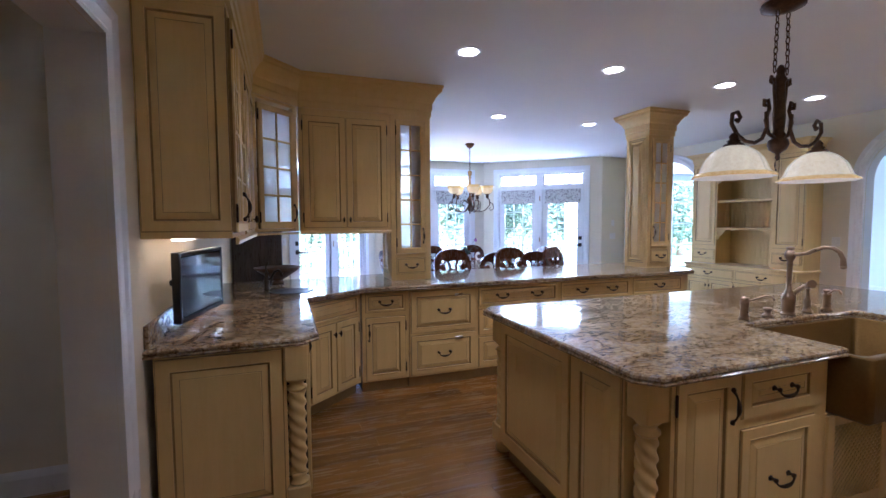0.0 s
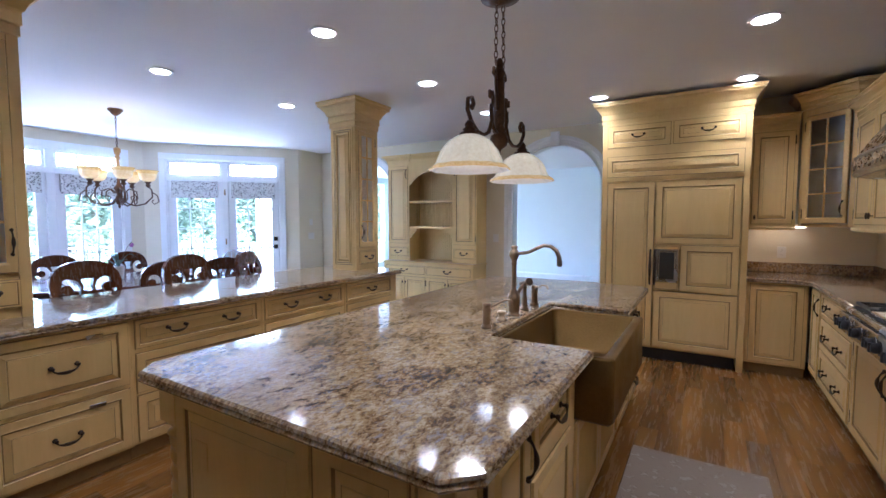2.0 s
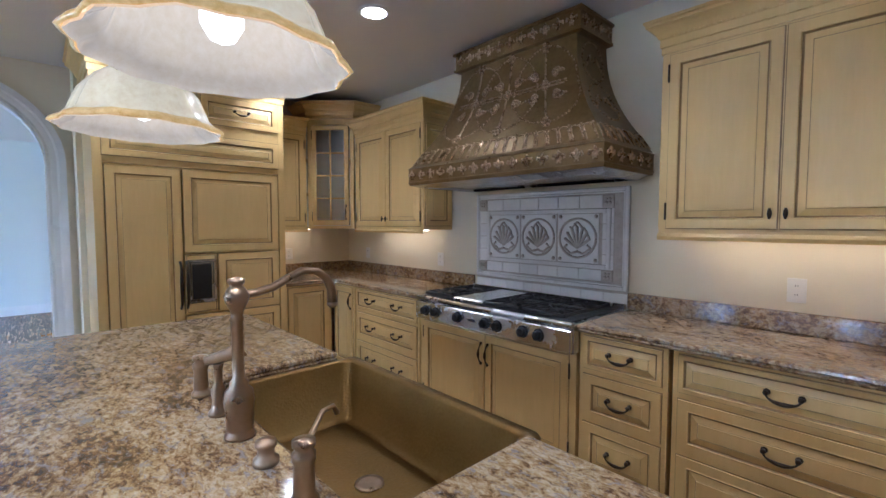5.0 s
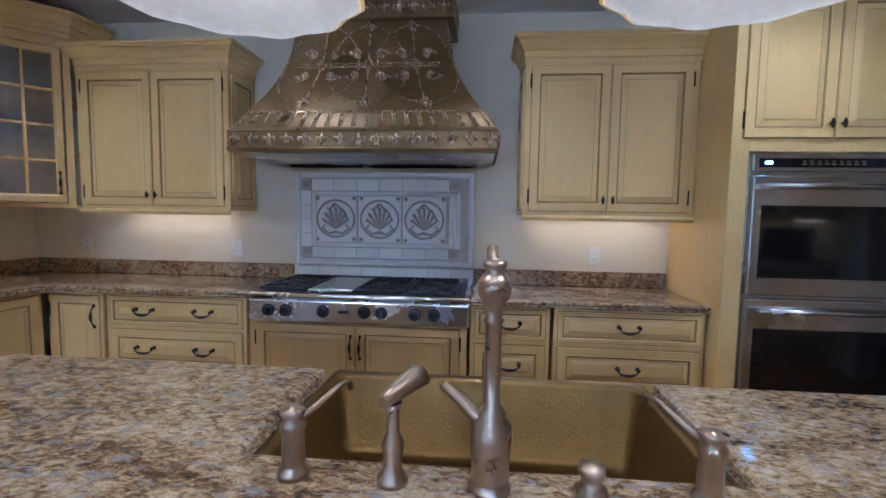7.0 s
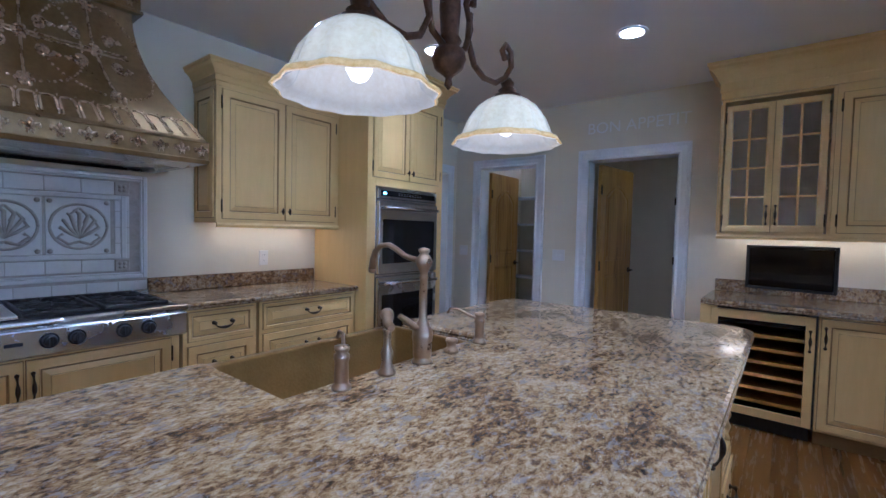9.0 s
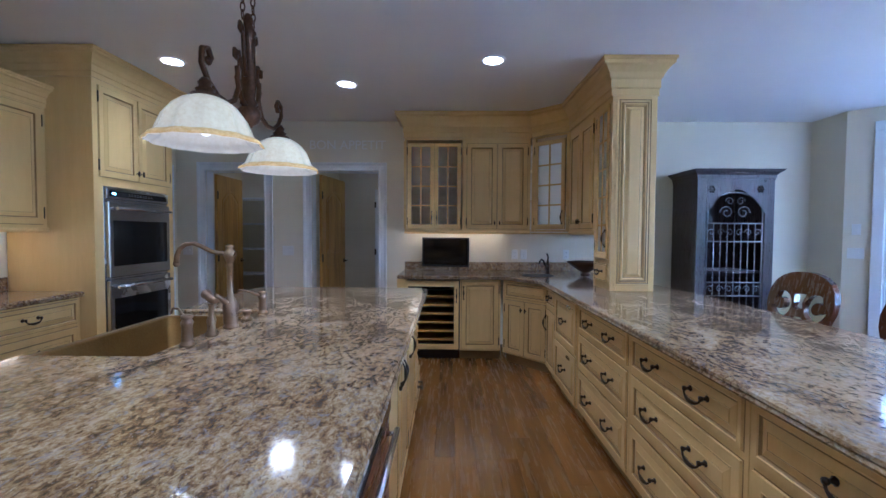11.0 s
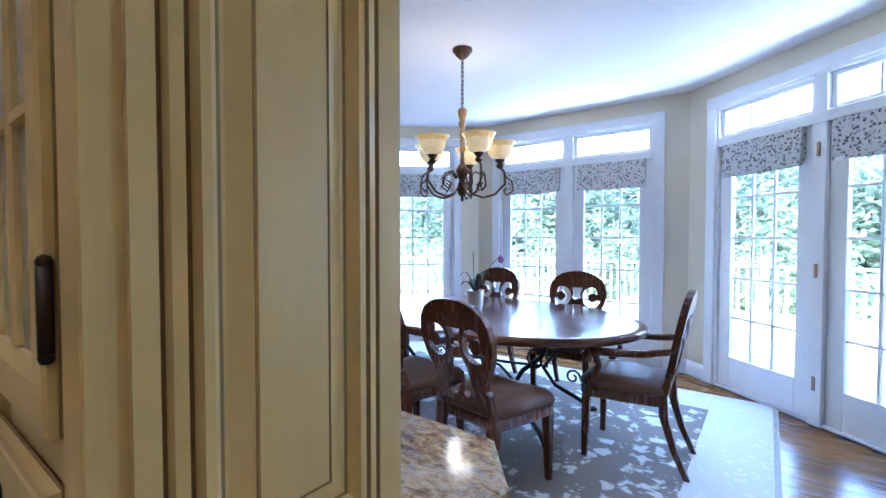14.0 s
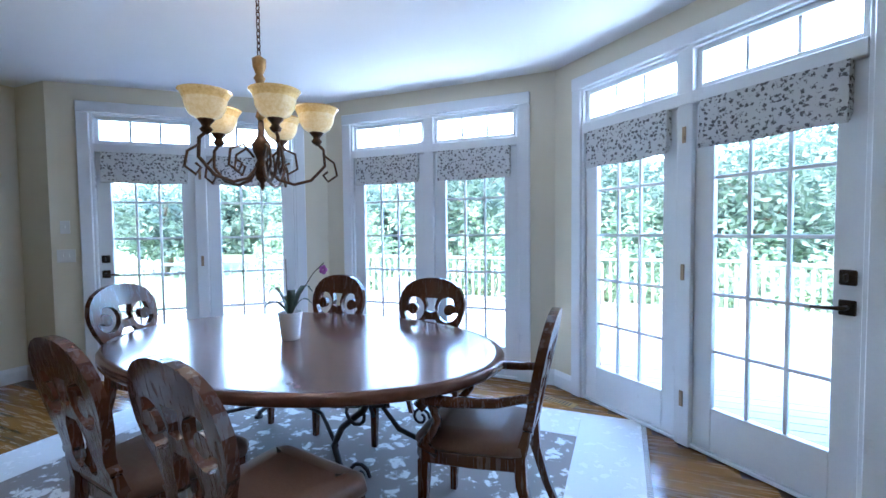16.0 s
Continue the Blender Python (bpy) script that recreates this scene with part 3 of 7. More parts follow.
        tagged(part("roman_shade", g, SHADE, w, "grey and white floral fabric, folded up"))
    return w


SHADE = rug_mat("floral_fabric", (0.62, 0.61, 0.60), (0.13, 0.125, 0.13), (0.30, 0.29, 0.29), 21.0, 0.03)
mid = lambda a, b_: ((a[0] + b_[0]) / 2, (a[1] + b_[1]) / 2)
window_unit("door_1", "white glazed french door with transoms and roman shades, closed", mid(BAY[0], BAY[1]), run(BAY[0], BAY[1])[1], "left")
window_unit("window_1", "white full-height glazed window pair with roman shades", mid(BAY[1], BAY[2]), 0, "", "window")
window_unit("door_2", "white glazed french door with transoms and roman shades, closed", mid(BAY[2], BAY[3]), run(BAY[2], BAY[3])[1], "right")
w = thing("window_2", "white gridded window in the adjoining room", "window", 8.9, 9.2, 0, 0, "", "structure")
g = Geo()
for x in (-2.0, -1.0, -0.02, 0.98, 1.96):
    g.box(x, -0.02, 0.2, x + 0.04, T, 2.6, 0, 0.004)
for k in range(5):
    g.box(-1.96, 0.0, 0.2 + k * 0.59, 1.96, 0.1, 0.24 + k * 0.59, 0, 0.004)
part("window_frame", g, TRIM, w)


# ---- cabinet hardware, built once ----
def bail_mesh():
    """Drooping bail pull with a swollen grip, 12 cm between the posts."""
    g = Geo()
    for s in (-1, 1):
        g.lathe(0, 0, [(0.001, 0), (0.011, 0.0), (0.013, 0.004), (0.007, 0.007), (0.006, 0.018), (0.010, 0.022), (0.010, 0.030), (0.001, 0.033)], 8)
        n = 8 * 8
        for i in range(len(g.v) - n, len(g.v)):
            x, y, z = g.v[i]
            g.v[i] = (s * 0.055 + x, -z, y)
    pts = [(0.055 * math.sin(t), -0.026 - 0.006 * math.cos(t), -0.030 * math.cos(t) ** 0.8 if math.cos(t) > 0 else 0) for t in [(-1 + 2 * i / 12) * math.pi / 2 for i in range(13)]]
    g.tube(pts, [0.0045, 0.0045, 0.004, 0.005, 0.007, 0.0085, 0.009, 0.0085, 0.007, 0.005, 0.004, 0.0045, 0.0045], 6)
    return g.mesh("bail_pull", BRONZE)


def pull_mesh():
    """Vertical bow pull with a swollen grip, 13 cm."""
    g = Geo()
    pts = [(0, -0.002 - 0.030 * math.sin(math.pi * i / 12) ** 0.6, -0.065 + 0.13 * i / 12) for i in range(13)]
    g.tube(pts, [0.008, 0.005, 0.004, 0.0045, 0.007, 0.009, 0.0095, 0.009, 0.007, 0.0045, 0.004, 0.005, 0.008], 6)
    for s in (-1, 1):
        g.ball(0, -0.006, s * 0.067, 0.010, 8)
    return g.mesh("bow_pull", BRONZE)


def knob_mesh():
    g = Geo()
    g.tube([(0, 0, 0), (0, -0.02, 0)], 0.005, 6)
    g.tube([(0, -0.024, -0.024), (0, -0.024, -0.012), (0, -0.024, 0), (0, -0.024, 0.012), (0, -0.024, 0.024)], [0.004, 0.008, 0.010, 0.008, 0.004], 8)
    return g.mesh("drop_knob", BRONZE)


def hinge_mesh():
    g = Geo()
    g.tube([(0, -0.006, -0.035), (0, -0.006, 0.035)], 0.006, 6)
    for s in (-1, 1):
        g.ball(0, -0.006, s * 0.038, 0.0065, 6)
    return g.mesh("hinge", BRONZE)


BAIL, PULL, KNOB, HINGE = bail_mesh(), pull_mesh(), knob_mesh(), hinge_mesh()


def raised(fw=0.052, d=0.011):
    # outer ring paints the shaded gap round the front; inner lines are glaze
    return [(0, 0.0, 1), (0, 0.001, 1), (0.005, 0.001, 1), (0.005, d, 0), (fw - 0.006, d, 0), (fw - 0.003, d + 0.002, 0), (fw, d - 0.002, 0), (fw + 0.003, d - 0.008, 1), (fw + 0.008, d - 0.009, 1),
            (fw + 0.012, d - 0.008, 0), (fw + 0.036, d - 0.001, 0), (fw + 0.038, d - 0.0025, 1), (fw + 0.040, d, 0)]


def slab(d=0.011):
    # the first ring is the gap's shade as colour, the second a glaze line
    return [(0, 0.0, 1), (0, 0.001, 1), (0.004, 0.001, 1), (0.004, d, 0), (0.012, d, 0), (0.014, d - 0.003, 1), (0.017, d - 0.003, 1), (0.019, d, 0)]


def door(par, x0, z0, x1, z1, hw="", name="door", fw=0.052):
    """A raised-panel front on the plane y = 0; hw: pullL, pullR, knobL, knobR, bail, bail2, none."""
    if x1 - x0 < 0.2 or z1 - z0 < 0.2:
        fw = min(fw, 0.26 * min(x1 - x0, z1 - z0) - 0.02)
    if z1 - z0 < 0.16:
        d = part(name, Geo().panel(x0, z0, x1, z1, 0, slab()), [PAINT, GLAZE_SHADE], par)
    else:
        d = part(name, Geo().panel(x0, z0, x1, z1, 0, raised(max(fw, 0.018))), [PAINT, GLAZE_SHADE], par)
    hardware(d, x0, z0, x1, z1, hw, 0.011)
    return d


def hardware(d, x0, z0, x1, z1, hw, y):
    cx, cz = (x0 + x1) / 2, (z0 + z1) / 2
    if hw.startswith("bail"):
        for k in ((-0.22, 0.22) if hw == "bail2" else (0,)):
            part("pull", BAIL, None, d, "", pose(cx + k * (x1 - x0), -y, cz + 0.012))
    elif hw[:4] == "pull":
        low = z0 > 1.2
        part("pull", PULL, None, d, "", pose(x0 + 0.026 if hw[4] == "L" else x1 - 0.026, -y, z0 + 0.13 if low else z1 - 0.13))
    elif hw[:4] == "knob":
        low = z0 > 1.2
        part("knob", KNOB, None, d, "", pose(x0 + 0.026 if hw[4] == "L" else x1 - 0.026, -y, z0 + 0.07 if low else z1 - 0.09))
    if hw[:4] in ("pull", "knob"):
        hx = x1 + 0.001 if hw[4] == "L" else x0 - 0.001
        for zz in (z0 + 0.09, z1 - 0.09):
            part("hinge", HINGE, None, d, "", pose(hx, -0.002, zz))


def glass_door(par, x0, z0, x1, z1, nx, nz, hw="", y=0.0, flip=1):
    """A divided-light door of seeded glass; flip -1 faces +y."""
    f = 0.045
    d0, d1 = y - 0.011 * flip, y + 0.012 * flip
    lo = f + 0.01
    rim = lambda e, q: [(x0 + e, q, z0 + e * lo / f), (x1 - e, q, z0 + e * lo / f), (x1 - e, q, z1 - e), (x0 + e, q, z1 - e)]
    d = part("door", Geo().rings([rim(0, d1), rim(0, d0 + 0.003 * flip), rim(0.003, d0), rim(f - 0.012, d0), rim(f, d0 + 0.006 * flip), rim(f, d1), rim(0, d1)], 0, cap=False), PAINT, par)
    for i in range(1, nx):
        x = x0 + f + (x1 - x0 - 2 * f) * i / nx
        part("glazing_bar", Geo().box(x - 0.008, y - 0.008 * flip, z0 + lo, x + 0.008, y + 0.010 * flip, z1 - f, 0, 0.003), PAINT, d)
    for i in range(1, nz):
        z = z0 + f + (z1 - z0 - 2 * f) * i / nz
        part("glazing_bar", Geo().box(x0 + f, y - 0.007 * flip, z - 0.008, x1 - f, y + 0.009 * flip, z + 0.008, 0, 0.003), PAINT, d)
    # brown strips paint the shadow gap down both sides of the door
    for a in ((x0 - 0.003, x0), (x1, x1 + 0.003)):
        part("glaze_line", Geo().box(a[0], y - 0.001 * flip, z0, a[1], d1, z1, 0, 0), GLAZE_SHADE, d)
    p = part("pane", Geo().box(x0 + f - 0.004, y, z0 + f - 0.004, x1 - f + 0.004, y + 0.003 * flip, z1 - f + 0.004, 0, 0), SEEDY, d, "seeded glass")
    p.visible_shadow = False
    if flip > 0:
        hardware(d, x0, z0, x1, z1, hw, 0.011)
    return d


def carcass(w, d, z0, z1, toe=0.0):
    """Cabinet box behind the plane y = 0, from x = 0 to w."""
    g = Geo()
    g.box(0, 0, z0 + toe, w, d, z1, 0, 0.0015)
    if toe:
        # set-back toe board in the darker brown of slot 1
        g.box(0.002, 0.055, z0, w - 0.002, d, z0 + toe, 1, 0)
    return g


CROWN = [(0.0, 0.0), (0.006, 0.0), (0.006, 0.030), (0.012, 0.034), (0.012, 0.070), (0.020, 0.078), (0.030, 0.098), (0.050, 0.120), (0.066, 0.128), (0.066, 0.140), (0.074, 0.146), (0.074, 0.158), (0.0, 0.158)]


def crown_prof(z0, z1, k=1.0):
    s = (z1 - z0) / 0.158
    return [(q * k, z0 + z * s) for q, z in CROWN]


def base_unit(name, x, y, rz, w, items, d=0.62, label="cream glazed painted base cabinet with raised panels", toe=0.10, z1=0.882, group="base cabinets", cat="base cabinet"):
    t = thing(name, label, cat, x, y, 0, rz, group)
    part("body", carcass(w, d, 0, z1, toe=toe), [PAINT, GLAZE_SHADE], t)
    for it in items:
        door(t, *it[:4], it[4], "drawer" if it[4].startswith("bail") else "door")
    return t


def stack(w, hw, rows=((0.115, 0.40), (0.415, 0.66), (0.685, 0.865)), e=0.022):
    """Drawers one above another across a unit of width w."""
    return [(e, a, w - e, b_, hw) for a, b_ in rows]


def pair(w, z0, z1, hw="pull", e=0.022):
    return [(e, z0, w / 2 - 0.002, z1, hw + "R"), (w / 2 + 0.002, z0, w - e, z1, hw + "L")]


DR = (0.70, 0.865)
# peninsula, facing south
PY = 3.755
base_unit("base_cabinet", 0.575, PY, 0, 0.41, [(0.03, 0.115, 0.38, 0.66, "pullL"), (0.03, 0.70, 0.38, 0.865, "bail")], 0.70)
u = base_unit("drawer_refrigerator", 0.988, PY - 0.012, 0, 0.64, [(0.012, 0.115, 0.628, 0.47, "bail"), (0.012, 0.49, 0.628, 0.865, "bail")], 0.70, "panelled drawer refrigerator with two cream glazed fronts", cat="refrigerator drawer", group="")
for z in (0.425, 0.815):
    part("badge", Geo().box(0.42, -0.020, z - 0.012, 0.50, -0.010, z + 0.012, 0, 0.005), STEEL, u)
base_unit("base_cabinet", 1.632, PY, 0, 0.90, stack(0.90, "bail2"), 0.70, "cream glazed base cabinet with three wide drawers")
base_unit("base_cabinet", 2.534, PY, 0, 0.90, stack(0.90, "bail2"), 0.70, "cream glazed base cabinet with three wide drawers")
u = base_unit("base_cabinet", 3.436, PY, 0, 0.80, stack(0.74, "bail"), 0.70, "cream glazed end cabinet with three drawers beside the open end")


def rope_post(par, x, y, z0=0.0, z1=0.88, r=0.043):
    """Twisted rope column between turned collars and square blocks."""
    g = Geo()
    g.box(x - r * 1.25, y - r * 1.25, z1 - 0.17, x + r * 1.25, y + r * 1.25, z1, 0, 0.004)
    top, bot = z1 - 0.17, z0 + 0.20
    g.box(x - r * 1.25, y - r * 1.25, z0 + 0.07, x + r * 1.25, y + r * 1.25, bot - 0.02, 0, 0.004)
    g.lathe(x, y, [(r * 0.6, z0), (r * 1.15, z0 + 0.012), (r * 1.15, z0 + 0.04), (r * 0.6, z0 + 0.07)], 14)
    g.lathe(x, y, [(r, bot - 0.02), (r * 1.2, bot - 0.01), (r * 1.2, bot), (r * 0.75, bot + 0.012), (r * 1.1, bot + 0.03), (r * 0.8, bot + 0.045)], 16)
    n = 64
    g.lathe(x, y, [(r * 0.92, bot + 0.04 + (top - bot - 0.10) * i / n) for i in range(n + 1)], 24, 0, twist=(3, 0.13, 105.0))
    g.lathe(x, y, [(r * 0.8, top - 0.065), (r * 1.15, top - 0.05), (r * 1.15, top - 0.04), (r * 0.7, top - 0.03), (r * 1.0, top - 0.012), (r * 1.2, top - 0.004), (r * 1.2, top)], 16)
    return part("rope_post", g, PAINT, par, "spiral turned post")


g = Geo()
part("end_panel", Geo().panel(0, 0.115, 0.33, 0.865, 0, raised()), [PAINT, GLAZE_SHADE], u, "", pose(0.80, 0.03, 0, 0, 0, 90))
part("end_panel", Geo().panel(0, 0.115, 0.33, 0.865, 0, raised()), [PAINT, GLAZE_SHADE], u, "", pose(0.80, 0.37, 0, 0, 0, 90))
rope_post(u, 0.78, 0.76)

# corner by the bar sink
L, A = run((0.11, 3.395), (0.565, 3.78))
u = base_unit("sink_base_cabinet", 0.11, 3.395, A, L, [(0.03, 0.70, L - 0.03, 0.865, ""), *pair(L, 0.115, 0.68, "knob", 0.03)], 0.45, "cream glazed angled cabinet under the bar sink", cat="base cabinet")

# west side, facing east
WX = 0.06
u = base_unit("ice_maker_cabinet", WX, 2.935, 90, 0.44, [(0.012, 0.115, 0.42, 0.862, "pullL")], 0.62, "cream panelled under-counter appliance front", cat="base cabinet")
u = thing("wine_cooler", "built-in wine cooler with a cream frame and dark glass door", "wine cooler", WX, 2.315, 0, 90)
boxes(u, BLACK, ("side", 0, 0.0, 0.10, 0.02, 0.60, 0.882), ("side", 0.60, 0, 0.10, 0.618, 0.60, 0.882), ("back", 0.02, 0.58, 0.1, 0.60, 0.60, 0.882), ("bottom", 0.02, 0.02, 0.10, 0.60, 0.58, 0.12), ("top", 0.02, 0.02, 0.862, 0.60, 0.58, 0.882), ("plinth", 0.02, 0.06, 0, 0.60, 0.5, 0.095))
g = Geo()
for b_ in ((0.012, 0.115, 0.055, 0.862), (0.555, 0.115, 0.606, 0.862), (0.055, 0.115, 0.555, 0.175), (0.055, 0.80, 0.555, 0.862)):
    g.box(b_[0], -0.02, b_[1], b_[2], 0.0, b_[3], 0, 0.003)
d = part("door", g, PAINT, u)
p = part("pane", Geo().box(0.055, -0.010, 0.175, 0.555, -0.006, 0.80, 0, 0), glass("smoked_glass"), d)
p.visible_shadow = False
part("pull", PULL, None, d, "", pose(0.58, -0.02, 0.70))
for k in range(6):
    sh = part("shelf", Geo().box(0.03, 0.03, 0.20 + k * 0.095, 0.59, 0.05, 0.222 + k * 0.095).box(0.03, 0.05, 0.20 + k * 0.095, 0.59, 0.5, 0.206 + k * 0.095), ALDER, u)
part("control_bar", Geo().box(0.03, 0.012, 0.765, 0.59, 0.03, 0.80, 0, 0.002), GLOSSB, u)
u = thing("end_cabinet", "cream raised-panel cabinet end with a spiral turned post", "cabinet end", WX, 2.31, 0, 90)
part("body", Geo().box(-0.035, 0.09, 0.0, 0.003, 0.64, 0.882), PAINT, u)
part("end_panel", Geo().panel(0, 0.10, 0.53, 0.87, 0, raised(0.06)), [PAINT, GLAZE_SHADE], u, "", pose(-0.035, 0.635, 0, 0, 0, -90))
rope_post(u, -0.005, 0.045)

# south side, facing north
SY = 0.0
base_unit("base_cabinet", 5.455, SY, 180, 0.37, [(0.02, 0.115, 0.35, 0.862, "pullR")], 0.55)
base_unit("base_cabinet", 5.06, SY, 180, 0.91, stack(0.91, "bail2"), 0.55, "cream glazed base cabinet with three wide drawers")
base_unit("range_base_cabinet", 4.13, SY, 180, 1.31, [(0.04, 0.115, 0.653, 0.735, "pullR"), (0.657, 0.115, 1.27, 0.735, "pullL")], 0.55, "cream glazed two-door cabinet under the range top", z1=0.75)
base_unit("base_cabinet", 2.80, SY, 180, 0.45, stack(0.45, "bail"), 0.55, "cream glazed base cabinet with three narrow drawers")
base_unit("base_cabinet", 2.33, SY, 180, 0.82, stack(0.82, "bail"), 0.55, "cream glazed base cabinet with three drawers")
# beside the refrigerator, facing west
base_unit("base_cabinet", 5.47, 0.495, -90, 0.47, [(0.03, 0.115, 0.44, 0.862, "")], 0.64)


# ---- upper cabinets ----
def upper(name, x, y, rz, w, z0, z1, items, label, d=0.33, crown=None, hollow=False, sides=(1, 1), group="upper cabinets"):
    t = thing(name, label, "wall cabinet", x, y, 0, rz, group)
    if hollow:
        k = 0.02
        boxes(t, PAINT, ("side", 0, 0.012, z0, k, d, z1), ("side", w - k, 0.012, z0, w, d, z1), ("bottom", k, 0.012, z0, w - k, d, z0 + k), ("top", k, 0.012, z1 - k, w - k, d, z1), ("back", k, d - 0.01, z0 + k, w - k, d, z1 - k),
              *[("shelf", k, 0.05, z0 + (z1 - z0) * q - 0.009, w - k, d - 0.03, z0 + (z1 - z0) * q + 0.009) for q in (0.33, 0.66)])
    else:
        part("body", carcass(w, d, z0, z1), [PAINT, GLAZE_SHADE], t)
    for it in items:
        (glass_door if len(it) > 5 else door)(t, *it[:4], *it[4:])
    g = Geo().molding([(0, 0), (w, 0)], [(0.0, z0 - 0.03), (0.012, z0 - 0.03), (0.018, z0 - 0.012), (0.010, z0 + 0.004), (0.0, z0 + 0.004)])
    part("light_rail", g, PAINT, t)
    if crown:
        pts = [(0, d)] * sides[0] + [(0, 0), (w, 0)] + [(w, d)] * sides[1]
        part("crown", Geo().molding(pts, crown_prof(*crown)).box(0.001, 0.001, crown[0], w - 0.001, d, crown[1] - 0.01, 0, 0), PAINT, t)
        n = int(w / 0.022)
        g = Geo()
        for i in range(n):
            g.box((i + 0.25) * w / n, -0.022, crown[0] + 0.075, (i + 0.75) * w / n, -0.01, crown[0] + 0.088, 0, 0.001)
        part("dentil_strip", g, PAINT, t)
    return t


UZ = 1.40
# either side of the hood
t = upper("wall_cabinet", 5.43, -0.237, 180, 1.05, UZ, 2.32, pair(1.05, UZ + 0.025, 2.29, "knob", 0.035), "cream glazed two-door wall cabinet with crown", crown=(2.30, 2.46))
part("side_panel", Geo().panel(0, UZ + 0.03, 0.29, 2.28, 0, raised(0.045)), [PAINT, GLAZE_SHADE], t, "", pose(1.05, 0.02, 0, 0, 0, 90))
t = upper("wall_cabinet", 2.505, -0.237, 180, 1.00, UZ, 2.32, pair(1.00, UZ + 0.025, 2.29, "knob", 0.035), "cream glazed two-door wall cabinet with crown", crown=(2.30, 2.46))
part("side_panel", Geo().panel(0, UZ + 0.03, 0.29, 2.28, 0, raised(0.045)), [PAINT, GLAZE_SHADE], t, "", pose(0.0, 0.31, 0, 0, 0, -90))
# corner with glass door, then a narrow one by the refrigerator
L, A = run((5.80, 0.095), (5.465, -0.237))
t = thing("corner_wall_cabinet", "cream angled corner cabinet with seeded glass door", "wall cabinet", 5.80, 0.095, 0, A, "upper cabinets")
g = Geo()
g.box(0, 0.012, UZ, 0.04, 0.05, 2.50), g.box(L - 0.04, 0.012, UZ, L, 0.05, 2.50), g.box(0.04, 0.012, 2.44, L - 0.04, 0.05, 2.50), g.box(0.04, 0.012, UZ, L - 0.04, 0.05, UZ + 0.03)
g.extrude([(0, 0.02), (L, 0.02), (L + 0.20, 0.24), (L / 2, 0.46), (-0.20, 0.24)], UZ, UZ + 0.02)
g.extrude([(0, 0.02), (L, 0.02), (L + 0.20, 0.24), (L / 2, 0.46), (-0.20, 0.24)], 2.48, 2.50)
for z in (1.75, 2.1):
    g.extrude([(0.0, 0.06), (L, 0.06), (L + 0.18, 0.24), (L / 2, 0.44), (-0.18, 0.24)], z, z + 0.015)
part("body", g, PAINT, t)
glass_door(t, 0.05, UZ + 0.035, L - 0.05, 2.43, 2, 4, "pullR", 0.0)
part("crown", Geo().molding([(-0.2, 0.2), (0, 0), (L, 0), (L + 0.2, 0.2)], crown_prof(2.50, 2.66)).extrude([(0, 0), (L, 0), (L + 0.2, 0.2), (-0.2, 0.2)], 2.5, 2.65), PAINT, t)
t = upper("wall_cabinet", 5.80, 0.49, -90, 0.385, UZ, 2.36, [(0.03, UZ + 0.025, 0.36, 2.33, "knobL")], "narrow cream glazed wall cabinet with crown", crown=(2.34, 2.49), sides=(0, 0))

# north-west run to the ceiling
t = upper("wall_cabinet", -0.235, 2.30, 90, 0.68, UZ, 2.46, [(0.035, UZ + 0.025, 0.338, 2.40, 2, 4, "pullR"), (0.342, UZ + 0.025, 0.645, 2.40, 2, 4, "pullL")], "cream wall cabinet with two seeded glass doors", 0.375, hollow=True)
part("side_panel", Geo().panel(0, UZ + 0.03, 0.36, 2.43, 0, raised(0.05)), [PAINT, GLAZE_SHADE], t, "", pose(0.0, 0.37, 0, 0, 0, -90))
upper("wall_cabinet", -0.235, 2.98, 90, 0.755, UZ, 2.46, pair(0.755, UZ + 0.025, 2.40, "knob", 0.03), "cream glazed two-door wall cabinet", 0.375)
L, A = run((-0.235, 3.745), (0.105, 4.085))
t = thing("corner_wall_cabinet", "cream angled corner cabinet with seeded glass door", "wall cabinet", -0.235, 3.745, 0, A, "upper cabinets")
g = Geo()
for a in ((0, 0.045), (L - 0.045, L)):
    g.box(a[0], 0.012, UZ, a[1], 0.05, 2.46)
PL = [(0, 0.02), (L, 0.02), (L + 0.23, 0.25), (L / 2, 0.50), (-0.23, 0.25)]
g.extrude(PL, UZ, UZ + 0.02), g.extrude(PL, 2.44, 2.46)
for z in (1.75, 2.1):
    g.extrude(PL, z, z + 0.012)
part("body", g, PAINT, t)
glass_door(t, 0.05, UZ + 0.025, L - 0.05, 2.40, 2, 4, "pullR")
t = upper("wall_cabinet", 0.11, 4.09, 0, 0.80, UZ, 2.46, pair(0.80, UZ + 0.025, 2.40, "knob", 0.03), "cream glazed two-door cabinet hung over the open counter", 0.336)


